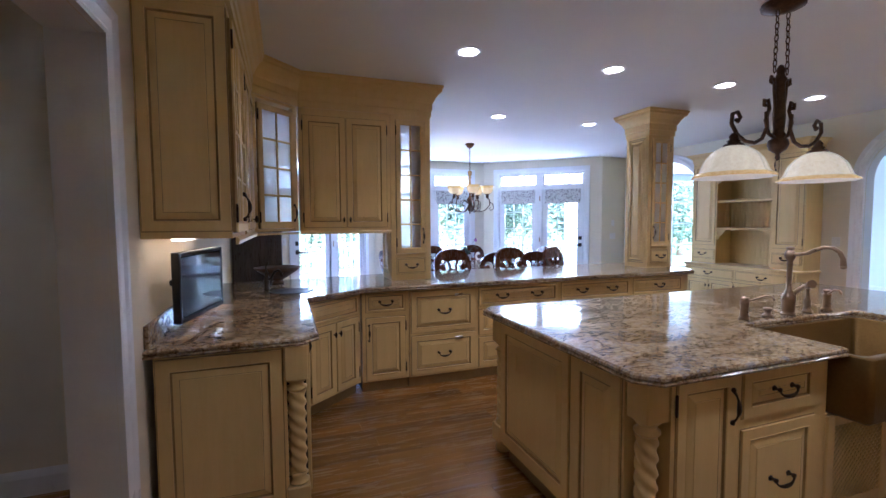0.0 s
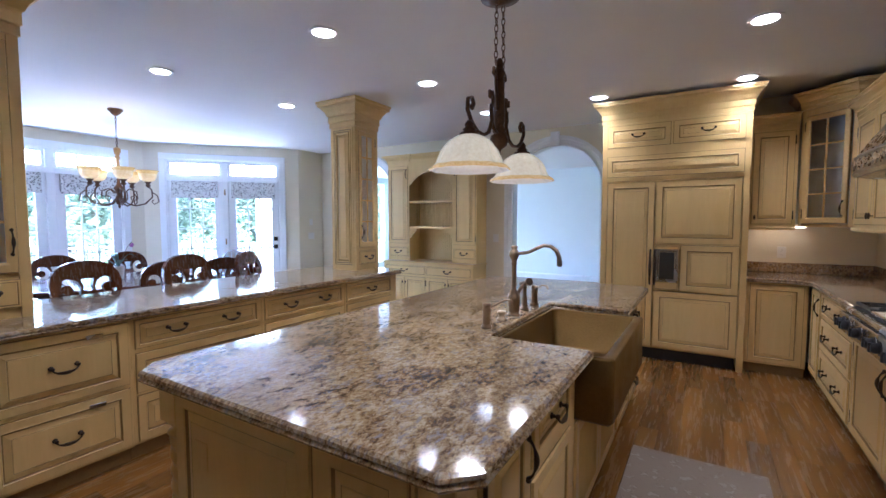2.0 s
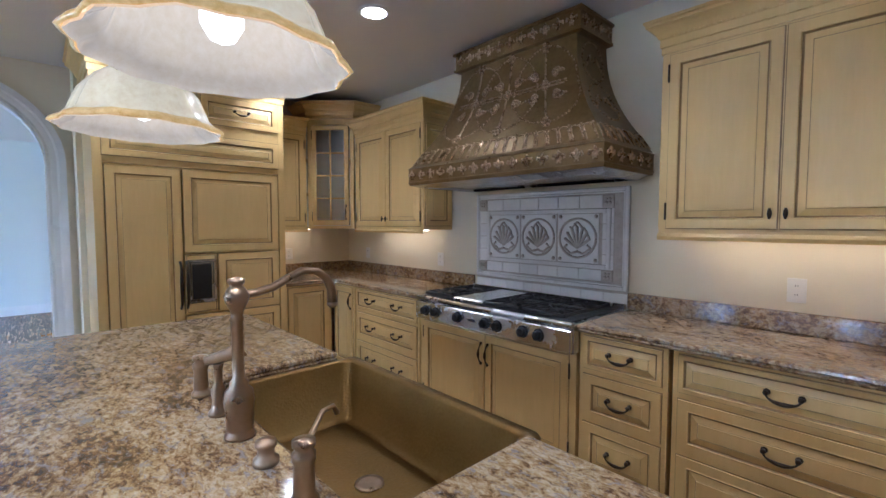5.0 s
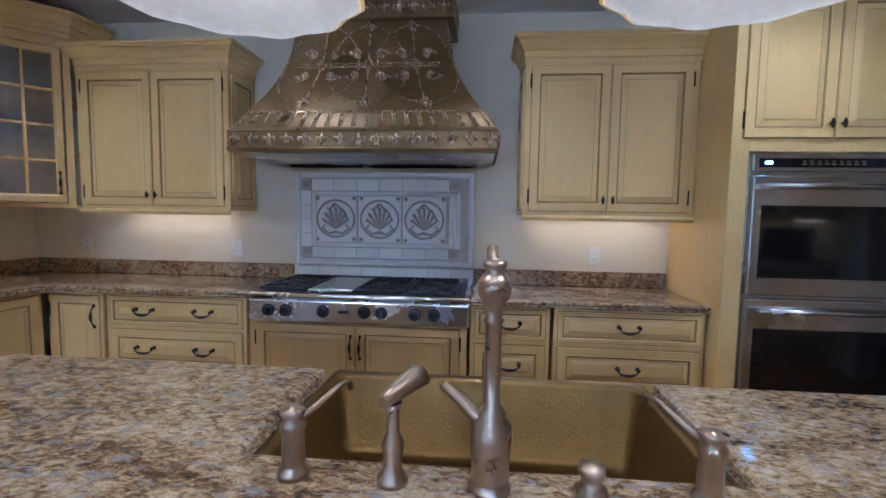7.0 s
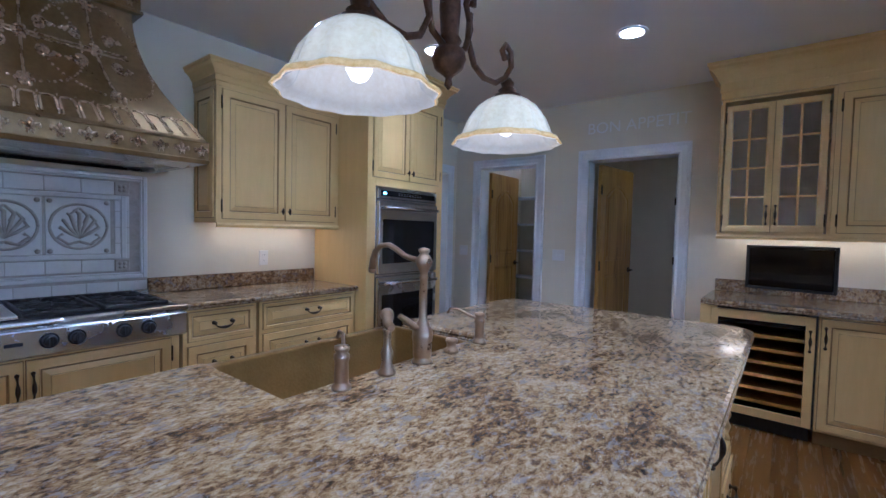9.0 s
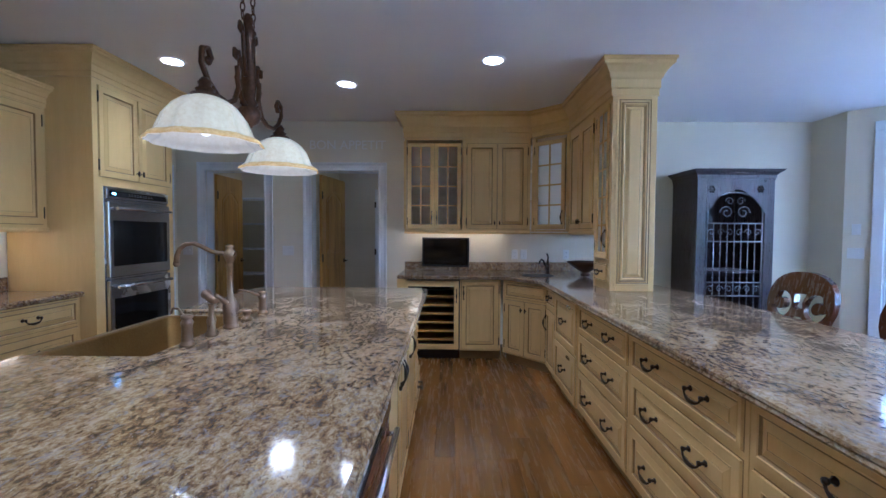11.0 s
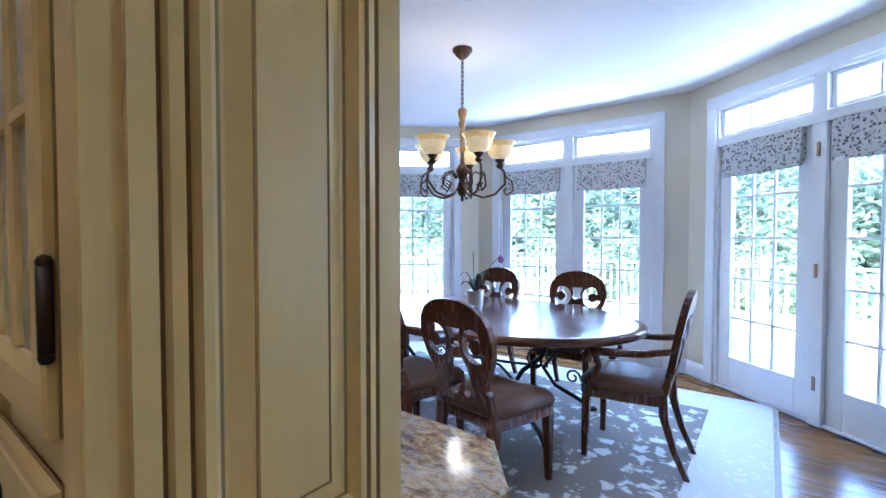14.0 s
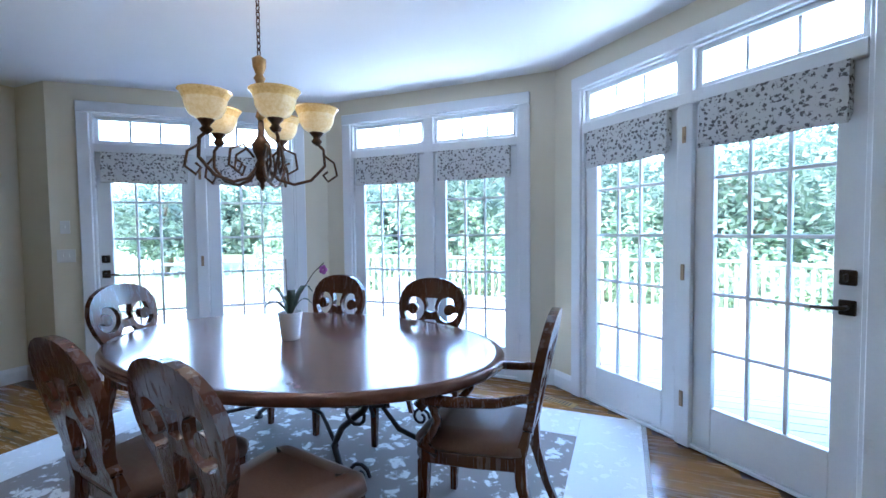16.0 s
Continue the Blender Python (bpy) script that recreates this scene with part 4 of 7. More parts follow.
def tower(name, x, y, w, d, label):
    """Glazed tower standing on the counter: glass door south, fluted panel east and west, drawer below."""
    t = thing(name, label, "glass cabinet", x, y, 0.921, 0, "glazed towers")
    z0, z1 = 0.0, 1.56
    boxes(t, PAINT, *[("post", a, q, z0, b_, q + 0.05, z1) for a, b_ in ((0, 0.05), (w - 0.05, w)) for q in (0.0, d - 0.05)],
          ("side", 0, 0.051, z0, 0.02, d - 0.051, z1), ("side", w - 0.02, 0.051, z0, w, d - 0.051, z1),
          ("drawer_box", 0.051, 0.01, z0, w - 0.051, d - 0.01, 0.235), ("rail", 0.051, 0.002, 0.236, w - 0.051, 0.03, 0.25), ("rail", 0.051, 0.002, 1.50, w - 0.051, 0.03, z1),
          ("rail", 0.051, d - 0.03, 1.50, w - 0.051, d, z1), ("top", 0.051, 0.031, 1.53, w - 0.051, d - 0.031, z1), *[("shelf", 0.051, 0.04, z, w - 0.051, d - 0.04, z + 0.008) for z in (0.55, 0.82, 1.08, 1.33)])
    glass_door(t, 0.055, 0.255, w - 0.055, 1.495, 2, 5, "")
    p = t.children[-1]
    part("pull", PULL, None, p, "", pose(w - 0.078 if name == "tower" else 0.078, -0.011, 0.42))
    for zz in (0.36, 1.40):
        part("hinge", HINGE, None, p, "", pose(0.055 if name == "tower" else w - 0.055, -0.002, zz))
    glass_door(t, 0.055, 0.255, w - 0.055, 1.495, 2, 5, "", d, -1)
    q = part("drawer", Geo().panel(0.05, 0.06, w - 0.05, 0.215, 0, slab()), [PAINT, GLAZE_SHADE], t)
    part("pull", BAIL, None, q, "", pose(w / 2, -0.011, 0.15))
    for s, xx in ((-90, 0.0), (90, w)):
        g = Geo().panel(0.03, 0.04, d - 0.03, 1.53, 0, [(0, 0, 1), (0, 0.008, 0), (0.020, 0.008, 0), (0.022, 0.002, 1), (0.026, 0.002, 1), (0.029, 0.010, 0), (0.040, 0.012, 0), (0.043, 0.005, 1), (0.047, 0.005, 1), (0.051, 0.016, 0), (0.060, 0.016, 0), (0.070, 0.003, 0), (0.074, 0.002, 1), (0.078, 0.002, 0), (0.100, 0.011, 0), (0.102, 0.009, 1), (0.104, 0.012, 0)])
        part("side_panel", g, [PAINT, GLAZE_SHADE], t, "", pose(xx, d if s < 0 else 0, 0, 0, 0, s))
    return t


t = tower("tower", 0.912, 4.09, 0.39, 0.35, "cream glazed tower with seeded glass door on the counter")
t2 = tower("glass_tower", 3.93, 4.05, 0.37, 0.35, "cream glazed free-standing tower with seeded glass door")
part("crown", Geo().molding([(0, 0.35), (0, 0), (0.37, 0), (0.37, 0.35)], [(q, z - 0.921) for q, z in crown_prof(2.46, H - 0.002, 1.5)], 0, True).box(0.002, 0.002, 1.56, 0.368, 0.348, 1.80, 0, 0), PAINT, t2)
# long crown of the north-west run
g = Geo().molding([(XW + 0.002, 2.30), (-0.235, 2.30), (-0.235, 3.745), (0.105, 4.085), (1.302, 4.085), (1.302, 4.44), (0.10, 4.44)], crown_prof(2.46, H - 0.002, 1.4))
g.extrude([(XW + 0.003, 2.301), (-0.236, 2.301), (-0.236, 3.745), (0.105, 4.087), (1.30, 4.087), (1.30, 4.435), (0.1, 4.435), (XW + 0.003, 3.9)], 2.462, H - 0.004)
tagged(part("crown_molding", g, PAINT), "cream crown moulding up to the ceiling", "crown molding", "", "structure")
# back of the hung cabinets, towards the dining room
g = Geo().box(0.112, 4.427, UZ, 0.908, 4.44, 2.46)
g.extrude([(XW + 0.003, 3.9), (-0.24, 3.75), (0.10, 4.09), (0.10, 4.44), (XW + 0.003, 4.44)], 1.372, 1.385)
tagged(part("cabinet_back", g, PAINT), "cream painted back of the hung cabinets", "cabinet back", "", "structure")

# ---- tall oven cabinet ----
t = thing("oven_cabinet", "tall cream cabinet around the double oven", "oven cabinet", 1.50, 0.12, 0, 180)
W = 0.95
boxes(t, PAINT, ("side", 0, 0, 0.0, 0.09, 0.68, 2.54), ("side", W - 0.09, 0, 0.0, W, 0.68, 2.54), ("head", 0.09, 0, 1.735, W - 0.09, 0.68, 2.54), ("base", 0.09, 0, 0.0, W - 0.09, 0.68, 0.36), ("back", 0.09, 0.62, 0.36, W - 0.09, 0.68, 1.735))
for it in pair(W, 1.80, 2.50, "knob", 0.05):
    door(t, *it)
door(t, 0.05, 0.11, W - 0.05, 0.34, "bail", "drawer")
part("crown", Geo().molding([(0, 0.68), (0, 0), (W, 0), (W, 0.68)], crown_prof(2.54, H - 0.004, 1.4)).box(0.001, 0.001, 2.541, W - 0.001, 0.67, H - 0.006, 0, 0), PAINT, t)
o = thing("double_oven", "stainless steel double wall oven with black glass", "oven", 1.41, 0.118, 0, 180)
W = 0.765
g = Geo().box(0.005, 0.0, 0.365, W, 0.55, 1.73, 0, 0.003)
part("body", g, STEEL, o)
g = Geo().box(0.012, -0.022, 1.635, W - 0.008, 0.0, 1.722, 0, 0.004)
cp = part("control_panel", g, STEEL, o)
g = Geo().box(0.04, -0.024, 1.655, W - 0.04, -0.0221, 1.70, 0, 0)
part("display", g, GLOSSB, cp)
g = Geo()
for i in range(9):
    g.box(0.24 + i * 0.034, -0.0245, 1.668, 0.262 + i * 0.034, -0.0241, 1.676).box(0.24 + i * 0.034, -0.0245, 1.682, 0.258 + i * 0.034, -0.0241, 1.688)
part("key_marks", g, STEEL, cp)
part("clock_digits", Geo().box(0.065, -0.0245, 1.672, 0.10, -0.0241, 1.685, 0, 0), emitter("display_glow", (0.2, 0.5, 0.8), 1.0), cp)
for z0, z1 in ((0.385, 0.99), (1.01, 1.615)):
    d = part("door", Geo().box(0.012, -0.035, z0, W - 0.008, 0.0, z1, 0, 0.006), STEEL, o)
    part("pane", Geo().box(0.055, -0.037, z0 + 0.09, W - 0.055, -0.0352, z1 - 0.15, 0, 0.001), GLOSSB, d, "black glass")
    g = Geo().tube([(0.05, -0.075, z1 - 0.055), (W - 0.05, -0.075, z1 - 0.055)], 0.013, 10)
    for x in (0.10, W - 0.10):
        g.tube([(x, -0.035, z1 - 0.055), (x, -0.075, z1 - 0.055)], 0.010, 8)
    part("handle", g, STEEL, d)

# ---- panelled refrigerator ----
t = thing("refrigerator", "built-in refrigerator behind cream raised panels", "refrigerator", 5.41, 1.83, 0, -90)
W = 1.33
boxes(t, PAINT, ("side", 0, 0, 0.0, 0.055, 0.71, 2.52), ("side", W - 0.055, 0, 0.0, W, 0.71, 2.52), ("head", 0.055, 0.0, 1.875, W - 0.055, 0.71, 2.52), ("body", 0.055, 0.03, 0.12, W - 0.055, 0.71, 1.875))
boxes(t, BLACK, ("toe_grille", 0.07, 0.06, 0.0, W - 0.07, 0.5, 0.12))
SP = 0.53
for x0, z0, x1, z1 in ((0.06, 0.145, SP - 0.004, 1.862), (SP + 0.004, 1.225, W - 0.06, 1.862), (SP + 0.24, 0.745, W - 0.06, 1.215), (SP + 0.004, 0.145, W - 0.06, 0.735)):
    part("door_panel", Geo().panel(x0, z0, x1, z1, 0.028, raised(0.06, 0.035)), [PAINT, GLAZE_SHADE], t)
part("door_panel", Geo().panel(SP + 0.004, 0.745, SP + 0.236, 1.215, 0.028, slab(0.03)), [PAINT, GLAZE_SHADE], t)
dp = part("water_dispenser", Geo().panel(SP + 0.02, 0.83, SP + 0.225, 1.17, -0.004, [(0, 0, 0), (0, 0.012, 0), (0.018, 0.012, 0), (0.024, 0.004, 0)]), STEEL, t, "steel water dispenser")
part("recess", Geo().box(SP + 0.055, -0.017, 0.86, SP + 0.19, -0.006, 1.135, 0, 0.004), BLACK, dp)
for x in (SP - 0.03, SP + 0.012):
    g = Geo().tube([(x, -0.02, 0.80), (x, -0.055, 0.84), (x, -0.06, 0.98), (x, -0.055, 1.12), (x, -0.02, 1.16)], [0.010, 0.009, 0.013, 0.009, 0.010], 8)
    part("handle", g, BRONZE, t)
door(t, 0.05, 2.23, W / 2 - 0.01, 2.46, "bail", "drawer")
door(t, W / 2 + 0.01, 2.23, W - 0.05, 2.46, "bail", "drawer")
part("grille_panel", Geo().panel(0.05, 1.92, W - 0.05, 2.14, 0, raised(0.05)), [PAINT, GLAZE_SHADE], t)
part("crown", Geo().molding([(0, 0.71), (0, 0), (W, 0), (W, 0.71)], crown_prof(2.48, 2.71, 1.3)).box(0.001, 0.001, 2.52, W - 0.001, 0.70, 2.70, 0, 0), PAINT, t)

# ---- island ----
IX0, IX1, IY0, IY1 = 1.145, 4.31, 1.225, 2.635
t = thing("kitchen_island", "large cream glazed island with raised panels and rope posts", "kitchen island", 0, 0)
bx0, bx1, by0, by1 = IX0 + 0.07, IX1 - 0.07, IY0 + 0.07, IY1 - 0.06
n = 0.115
pl = [(bx0 + n, by0), (bx1 - n, by0), (bx1 - n, by0 + n), (bx1, by0 + n), (bx1, by1 - n), (bx1 - n, by1 - n), (bx1 - n, by1), (1.80, by1), (1.80, by1 - 0.42), (bx0 + n, by1 - 0.42), (bx0 + n, by1 - n), (bx0, by1 - n), (bx0, by0 + n), (bx0 + n, by0 + n)]
sinkcut = [(bx0 + n, by0), (2.24, by0), (2.24, by0 + 0.43), (3.215, by0 + 0.43), (3.215, by0)] + pl[1:]
g = Geo().extrude(pl, 0.10, 0.60).extrude(sinkcut, 0.6005, 0.881)
# plinth set in from the body, in slot 1's darker brown
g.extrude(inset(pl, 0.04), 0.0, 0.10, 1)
part("body", g, [PAINT, GLAZE_SHADE], t)
for x, y in ((bx0 + 0.055, by0 + 0.055), (bx0 + 0.055, by1 - 0.055), (bx1 - 0.055, by0 + 0.055), (bx1 - 0.055, by1 - 0.055)):
    rope_post(t, x, y)
for y0, y1 in ((by0 + n + 0.01, (by0 + by1) / 2 - 0.2), ((by0 + by1) / 2 - 0.18, by1 - n - 0.02)):
    q = part("end_panel", Geo().panel(0, 0.13, y1 - y0, 0.86, 0, raised(0.06)), [PAINT, GLAZE_SHADE], t, "", pose(bx0, y1, 0, 0, 0, -90))
op = part("outlet_plate", Geo().box(-0.004, -0.035, -0.05, 0.002, 0.035, 0.05, 0, 0.002), PAINT, t, "cream outlet cover", pose(bx0 - 0.010, 2.28, 0.66))
part("end_panel", Geo().panel(0, 0.13, by1 - by0 - 2 * n - 0.04, 0.86, 0, raised(0.06)), [PAINT, GLAZE_SHADE], t, "", pose(bx1, by0 + n + 0.02, 0, 0, 0, 90))


def fronts(par, x, y, rz, items):
    for it in items:
        d = door(par, *it[:4], it[4], "drawer" if it[4].startswith("bail") else "door")
        for o in (d,):
            o.matrix_basis = pose(x, y, 0, 0, 0, rz)


fronts(t, 0, by0, 0, [(bx0 + n + 0.02, 0.13, 1.66, 0.862, "pullR"), (1.70, 0.13, 2.16, 0.62, "bail"), (1.70, 0.66, 2.16, 0.862, "bail"),
                      (3.26, 0.13, 3.72, 0.862, "pullL"), (3.76, 0.13, bx1 - n - 0.01, 0.36, "bail"), (3.76, 0.38, bx1 - n - 0.01, 0.62, "bail"), (3.76, 0.64, bx1 - n - 0.01, 0.862, "bail")])
for x0, x1, s in ((2.24, 2.70, 1), (2.71, 3.17, 0)):
    g = Geo()
    for b_ in ((x0, 0.13, x0 + 0.05, 0.59), (x1 - 0.05, 0.13, x1, 0.59), (x0 + 0.05, 0.13, x1 - 0.05, 0.18), (x0 + 0.05, 0.54, x1 - 0.05, 0.59)):
        g.box(b_[0], by0 - 0.014, b_[1], b_[2], by0, b_[3], 0, 0.003)
    d = part("door", g, PAINT, t)
    g = Geo()
    ww, hh = x1 - x0 - 0.1, 0.36
    k = 0.03
    for sgn in (-1, 1):
        for i in range(-int(hh / k), int(ww / k) + int(hh / k)):
            o = i * k
            za, zb = 0.0, hh
            xa = o if sgn > 0 else o
            pts = []
            x_start, x_end = (o, o + hh) if sgn > 0 else (o + hh, o)
            a0 = max(0.0, min(1.0, ((0 if x_end > x_start else ww) - x_start) / (x_end - x_start)))
            a1 = max(0.0, min(1.0, ((ww if x_end > x_start else 0) - x_start) / (x_end - x_start)))
            if a1 - a0 > 0.03:
                pts = [(x0 + 0.05 + x_start + (x_end - x_start) * a, by0 - 0.006 - 0.002 * sgn, 0.18 + hh * a) for a in (a0, a1)]
                g.tube(pts, 0.0048, 4)
    part("lattice", g, PAINT, d)
    # darker brown sheet covering the solid body behind the lattice
    part("backing", Geo().box(x0 + 0.045, by0 - 0.0025, 0.175, x1 - 0.045, by0 - 0.001, 0.545, 0, 0), GLAZE_SHADE, d)
    part("knob", KNOB, None, d, "", pose(x1 - 0.025 if s else x0 + 0.025, by0 - 0.014, 0.50))
fronts(t, 0, by1, 180, [(-3.22, 0.13, -2.79, 0.862, "pullR"), (-2.785, 0.13, -2.355, 0.862, "pullL"), (-2.32, 0.13, -1.86, 0.862, "pullL")])
g = Geo().panel(-1.78, 0.13, -1.36, 0.34, 0, raised(0.03))
dd = part("drawer", g, [PAINT, GLAZE_SHADE], t, "", pose(0, by1, 0, 0, 0, 180))
part("pull", BAIL, None, dd, "", pose(-1.57, -0.011, 0.25))
g = Geo().box(bx0 + n, by1 - 0.419, 0.36, 1.80, by1 - 0.005, 0.385).box(bx0 + n, by1 - 0.42, 0.10, 1.80, by1 - 0.001, 0.36)
k = 14
for i in range(k):
    u0, u1 = i / k, (i + 1) / k
    z0, z1 = (0.70 + 0.13 * math.sin(math.pi * q) for q in (u0, u1))
    xa, xb = bx0 + n + (1.80 - bx0 - n) * u0, bx0 + n + (1.80 - bx0 - n) * u1
    g.rings([[(xa, by1 - 0.02, z0), (xa, by1, z0), (xa, by1, 0.88), (xa, by1 - 0.02, 0.88)], [(xb, by1 - 0.02, z1), (xb, by1, z1), (xb, by1, 0.88), (xb, by1 - 0.02, 0.88)]], 0)
part("display_niche", g, PAINT, t)
dw = thing("dishwasher", "built-in dishwasher with copper front and black controls", "dishwasher", 3.86, by1 + 0.004, 0, 180)
part("door", Geo().box(0, -0.022, 0.12, 0.60, -0.001, 0.74, 0, 0.005), mottled("copper_brown_steel", (0.22, 0.10, 0.06), (0.30, 0.15, 0.09), 0.3, 0.9, (3, 3, 40), 0.02), dw)
part("control_panel", Geo().box(0, -0.028, 0.75, 0.60, -0.001, 0.87, 0, 0.005), GLOSSB, dw)
g = Geo()
for i in range(8):
    g.box(0.30 + i * 0.03, -0.0295, 0.80, 0.318 + i * 0.03, -0.0285, 0.815)
g.box(0.10, -0.0295, 0.79, 0.16, -0.0285, 0.825)
part("key_marks", g, TRIM, dw)
part("handle", Geo().tube([(0.05, -0.055, 0.70), (0.55, -0.055, 0.70)], 0.011, 8).tube([(0.08, -0.02, 0.70), (0.08, -0.055, 0.70)], 0.008).tube([(0.52, -0.02, 0.70), (0.52, -0.055, 0.70)], 0.008), STEEL, dw)

# ---- granite counters ----
EDGE = [(-0.012, 0.880), (0.000, 0.882), (0.004, 0.890), (-0.004, 0.897), (0.002, 0.904), (0.000, 0.914), (-0.010, 0.921)]


def counter(name, pts, label, g=None):
    """A slab with an ogee edge all round; pts counter-clockwise."""
    g = g or Geo()
    g.rings([[(x, y, z) for x, y in inset(pts, -q)] for q, z in EDGE], 0)
    return solo(name, g, GRANITE, label, "countertop")


def clip(x0, y0, x1, y1, c):
    return [(x0 + c, y0), (x1 - c, y0), (x1, y0 + c), (x1, y1 - c), (x1 - c, y1), (x0 + c, y1), (x0, y1 - c), (x0, y0 + c)]


c = 0.075
pts = clip(IX0, IY0, IX1, IY1, c)
pts = [pts[0], (2.245, IY0), (2.245, 1.70), (3.21, 1.70), (3.21, IY0)] + pts[1:]
counter("island_countertop", pts, "polished brown and beige granite slab on the island")
bar = counter("bar_countertop", [(XW + 0.001, 2.25), (0.045, 2.25), (0.125, 2.33), (0.125, 3.39), (0.585, 3.705), (4.27, 3.705), (4.36, 3.795), (4.36, 4.60), (4.25, 4.74), (1.2, 4.74), (XW + 0.001, 4.50)],
        "polished brown granite counter turning onto the peninsula bar")
part("upstand", Geo().box(XW + 0.002, 2.27, 0.9215, XW + 0.022, 4.45, 1.025, 0, 0.003), GRANITE, bar)
pc = counter("perimeter_countertop", [(4.095, YS + 0.001), (XF - 0.001, YS + 0.001), (XF - 0.001, 0.497), (5.43, 0.497), (5.43, 0.12), (5.34, 0.03), (4.095, 0.03)], "polished brown granite counter in the corner beside the range")
part("upstand", Geo().box(4.098, YS + 0.002, 0.9215, XF - 0.002, YS + 0.022, 1.025, 0, 0.003), GRANITE, pc)
part("upstand", Geo().box(XF - 0.022, YS + 0.023, 0.9215, XF - 0.002, 0.49, 1.025, 0, 0.003), GRANITE, pc)
pc = counter("perimeter_countertop", [(1.503, YS + 0.001), (2.80, YS + 0.001), (2.80, 0.03), (1.503, 0.03)], "polished brown granite counter between range and oven")
part("upstand", Geo().box(1.51, YS + 0.002, 0.9215, 2.797, YS + 0.022, 1.025, 0, 0.003), GRANITE, pc)


# ---- recessed cans, plus three unseen ones added to brighten the side rooms ----
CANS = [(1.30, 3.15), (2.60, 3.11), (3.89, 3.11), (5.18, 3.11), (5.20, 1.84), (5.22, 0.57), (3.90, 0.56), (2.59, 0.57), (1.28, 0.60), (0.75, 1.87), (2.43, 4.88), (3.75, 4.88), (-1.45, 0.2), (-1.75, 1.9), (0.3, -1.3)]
cm = Geo().lathe(0, 0, [(0.098, -0.010), (0.100, -0.004), (0.098, -0.001), (0.080, -0.001), (0.072, -0.004), (0.075, -0.010)], 24).mesh("can_trim", TRIM)
lm = Geo().lathe(0, 0, [(0.001, -0.006), (0.074, -0.006), (0.074, -0.003), (0.001, -0.003)], 24).mesh("can_lens", CANLIT)
ld = bpy.data.lights.new("can_lamp", "SPOT")
ld.energy, ld.spot_size, ld.spot_blend, ld.shadow_soft_size, ld.color = CAN_W, radians(118), 0.8, 0.07, (1.0, 0.92, 0.79)
# dimmer fill lamp for the added pantry and hall cans
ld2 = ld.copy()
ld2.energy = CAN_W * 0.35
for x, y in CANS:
    # one fitting serves the kitchen cans and the three added fill ones
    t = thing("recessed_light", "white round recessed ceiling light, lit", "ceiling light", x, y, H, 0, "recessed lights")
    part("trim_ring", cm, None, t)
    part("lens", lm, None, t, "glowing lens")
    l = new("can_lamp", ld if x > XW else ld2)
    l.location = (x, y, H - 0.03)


# ---- more materials ----
COPPER = mottled("hammered_copper", (0.145, 0.084, 0.020), (0.215, 0.128, 0.034), 0.42, 0.85, (6, 6, 6), 0.0)
HOODM = mottled("aged_copper", (0.165, 0.106, 0.038), (0.27, 0.178, 0.072), 0.36, 0.6, (5, 5, 5), 0.12, 40)
# raised work on the hood, paler than its body
HOODH = mottled("pale_copper", (0.36, 0.25, 0.14), (0.52, 0.38, 0.24), 0.28, 0.75, (30, 30, 30), 0.1)
TILE = mottled("white_stone_tile", (0.70, 0.69, 0.67), (0.79, 0.78, 0.76), 0.35, 0, (7, 7, 7), 0.08, 60, per_object=0.05)
RELIEF = mottled("grey_relief_tile", (0.38, 0.34, 0.29), (0.54, 0.50, 0.45), 0.5, 0, (20, 20, 20), 0.2)
LEATHER = mottled("brown_leather", (0.11, 0.052, 0.030), (0.165, 0.083, 0.050), 0.42, 0, (5, 5, 5), 0.25, 120)
TABLETOP = mottled("patinated_copper_top", (0.085, 0.028, 0.016), (0.20, 0.085, 0.05), 0.22, 0.35, (3, 3, 3), 0.04, 20, 0.06, coat=0.5)
GRILLE = mottled("grey_iron", (0.16, 0.15, 0.16), (0.28, 0.27, 0.28), 0.4, 0.8, (30, 30, 30), 0.1)
RUG = rug_mat("floral_rug", (0.27, 0.24, 0.215), (0.74, 0.73, 0.70), (0.48, 0.465, 0.44), 5.0, 0.025)
RUGB = rug_mat("pale_rug_border", (0.70, 0.69, 0.66), (0.79, 0.78, 0.75), (0.62, 0.61, 0.58), 8.0, 0.02)
RUNNER = rug_mat("beige_runner", (0.30, 0.24, 0.18), (0.40, 0.34, 0.26), (0.18, 0.125, 0.09), 10.0)
PLASTIC = mottled("ivory_plastic", (0.72, 0.70, 0.66), (0.78, 0.76, 0.72), 0.4, 0, (5, 5, 5), 0)
LEAF = mottled("green_leaf", (0.075, 0.11, 0.085), (0.12, 0.165, 0.12), 0.5, 0, (1.5, 1.5, 1.5), 0.1, 8)
LEAF2 = mottled("pale_shrub_leaf", (0.10, 0.15, 0.075), (0.20, 0.26, 0.15), 0.5, 0, (2, 2, 2), 0.1, 8)
BARK = mottled("bark", (0.06, 0.045, 0.03), (0.13, 0.10, 0.07), 0.9, 0, (6, 6, 2), 0.5, 30)
DECKM = mottled("pale_deck_board", (0.16, 0.15, 0.14), (0.215, 0.205, 0.19), 0.7, 0, (2, 20, 2), 0.1, per_object=0.1)
RAILM = mottled("pale_painted_rail", (0.13, 0.122, 0.11), (0.17, 0.162, 0.148), 0.6, 0, (5, 5, 5), 0.1)
BRICKM = mottled("red_brick", (0.22, 0.085, 0.06), (0.36, 0.16, 0.11), 0.85, 0, (20, 20, 20), 0.3, per_object=0.2)
GRASS = mottled("grass", (0.05, 0.09, 0.025), (0.11, 0.16, 0.05), 0.9, 0, (0.6, 0.6, 0.6), 0.3, 12)
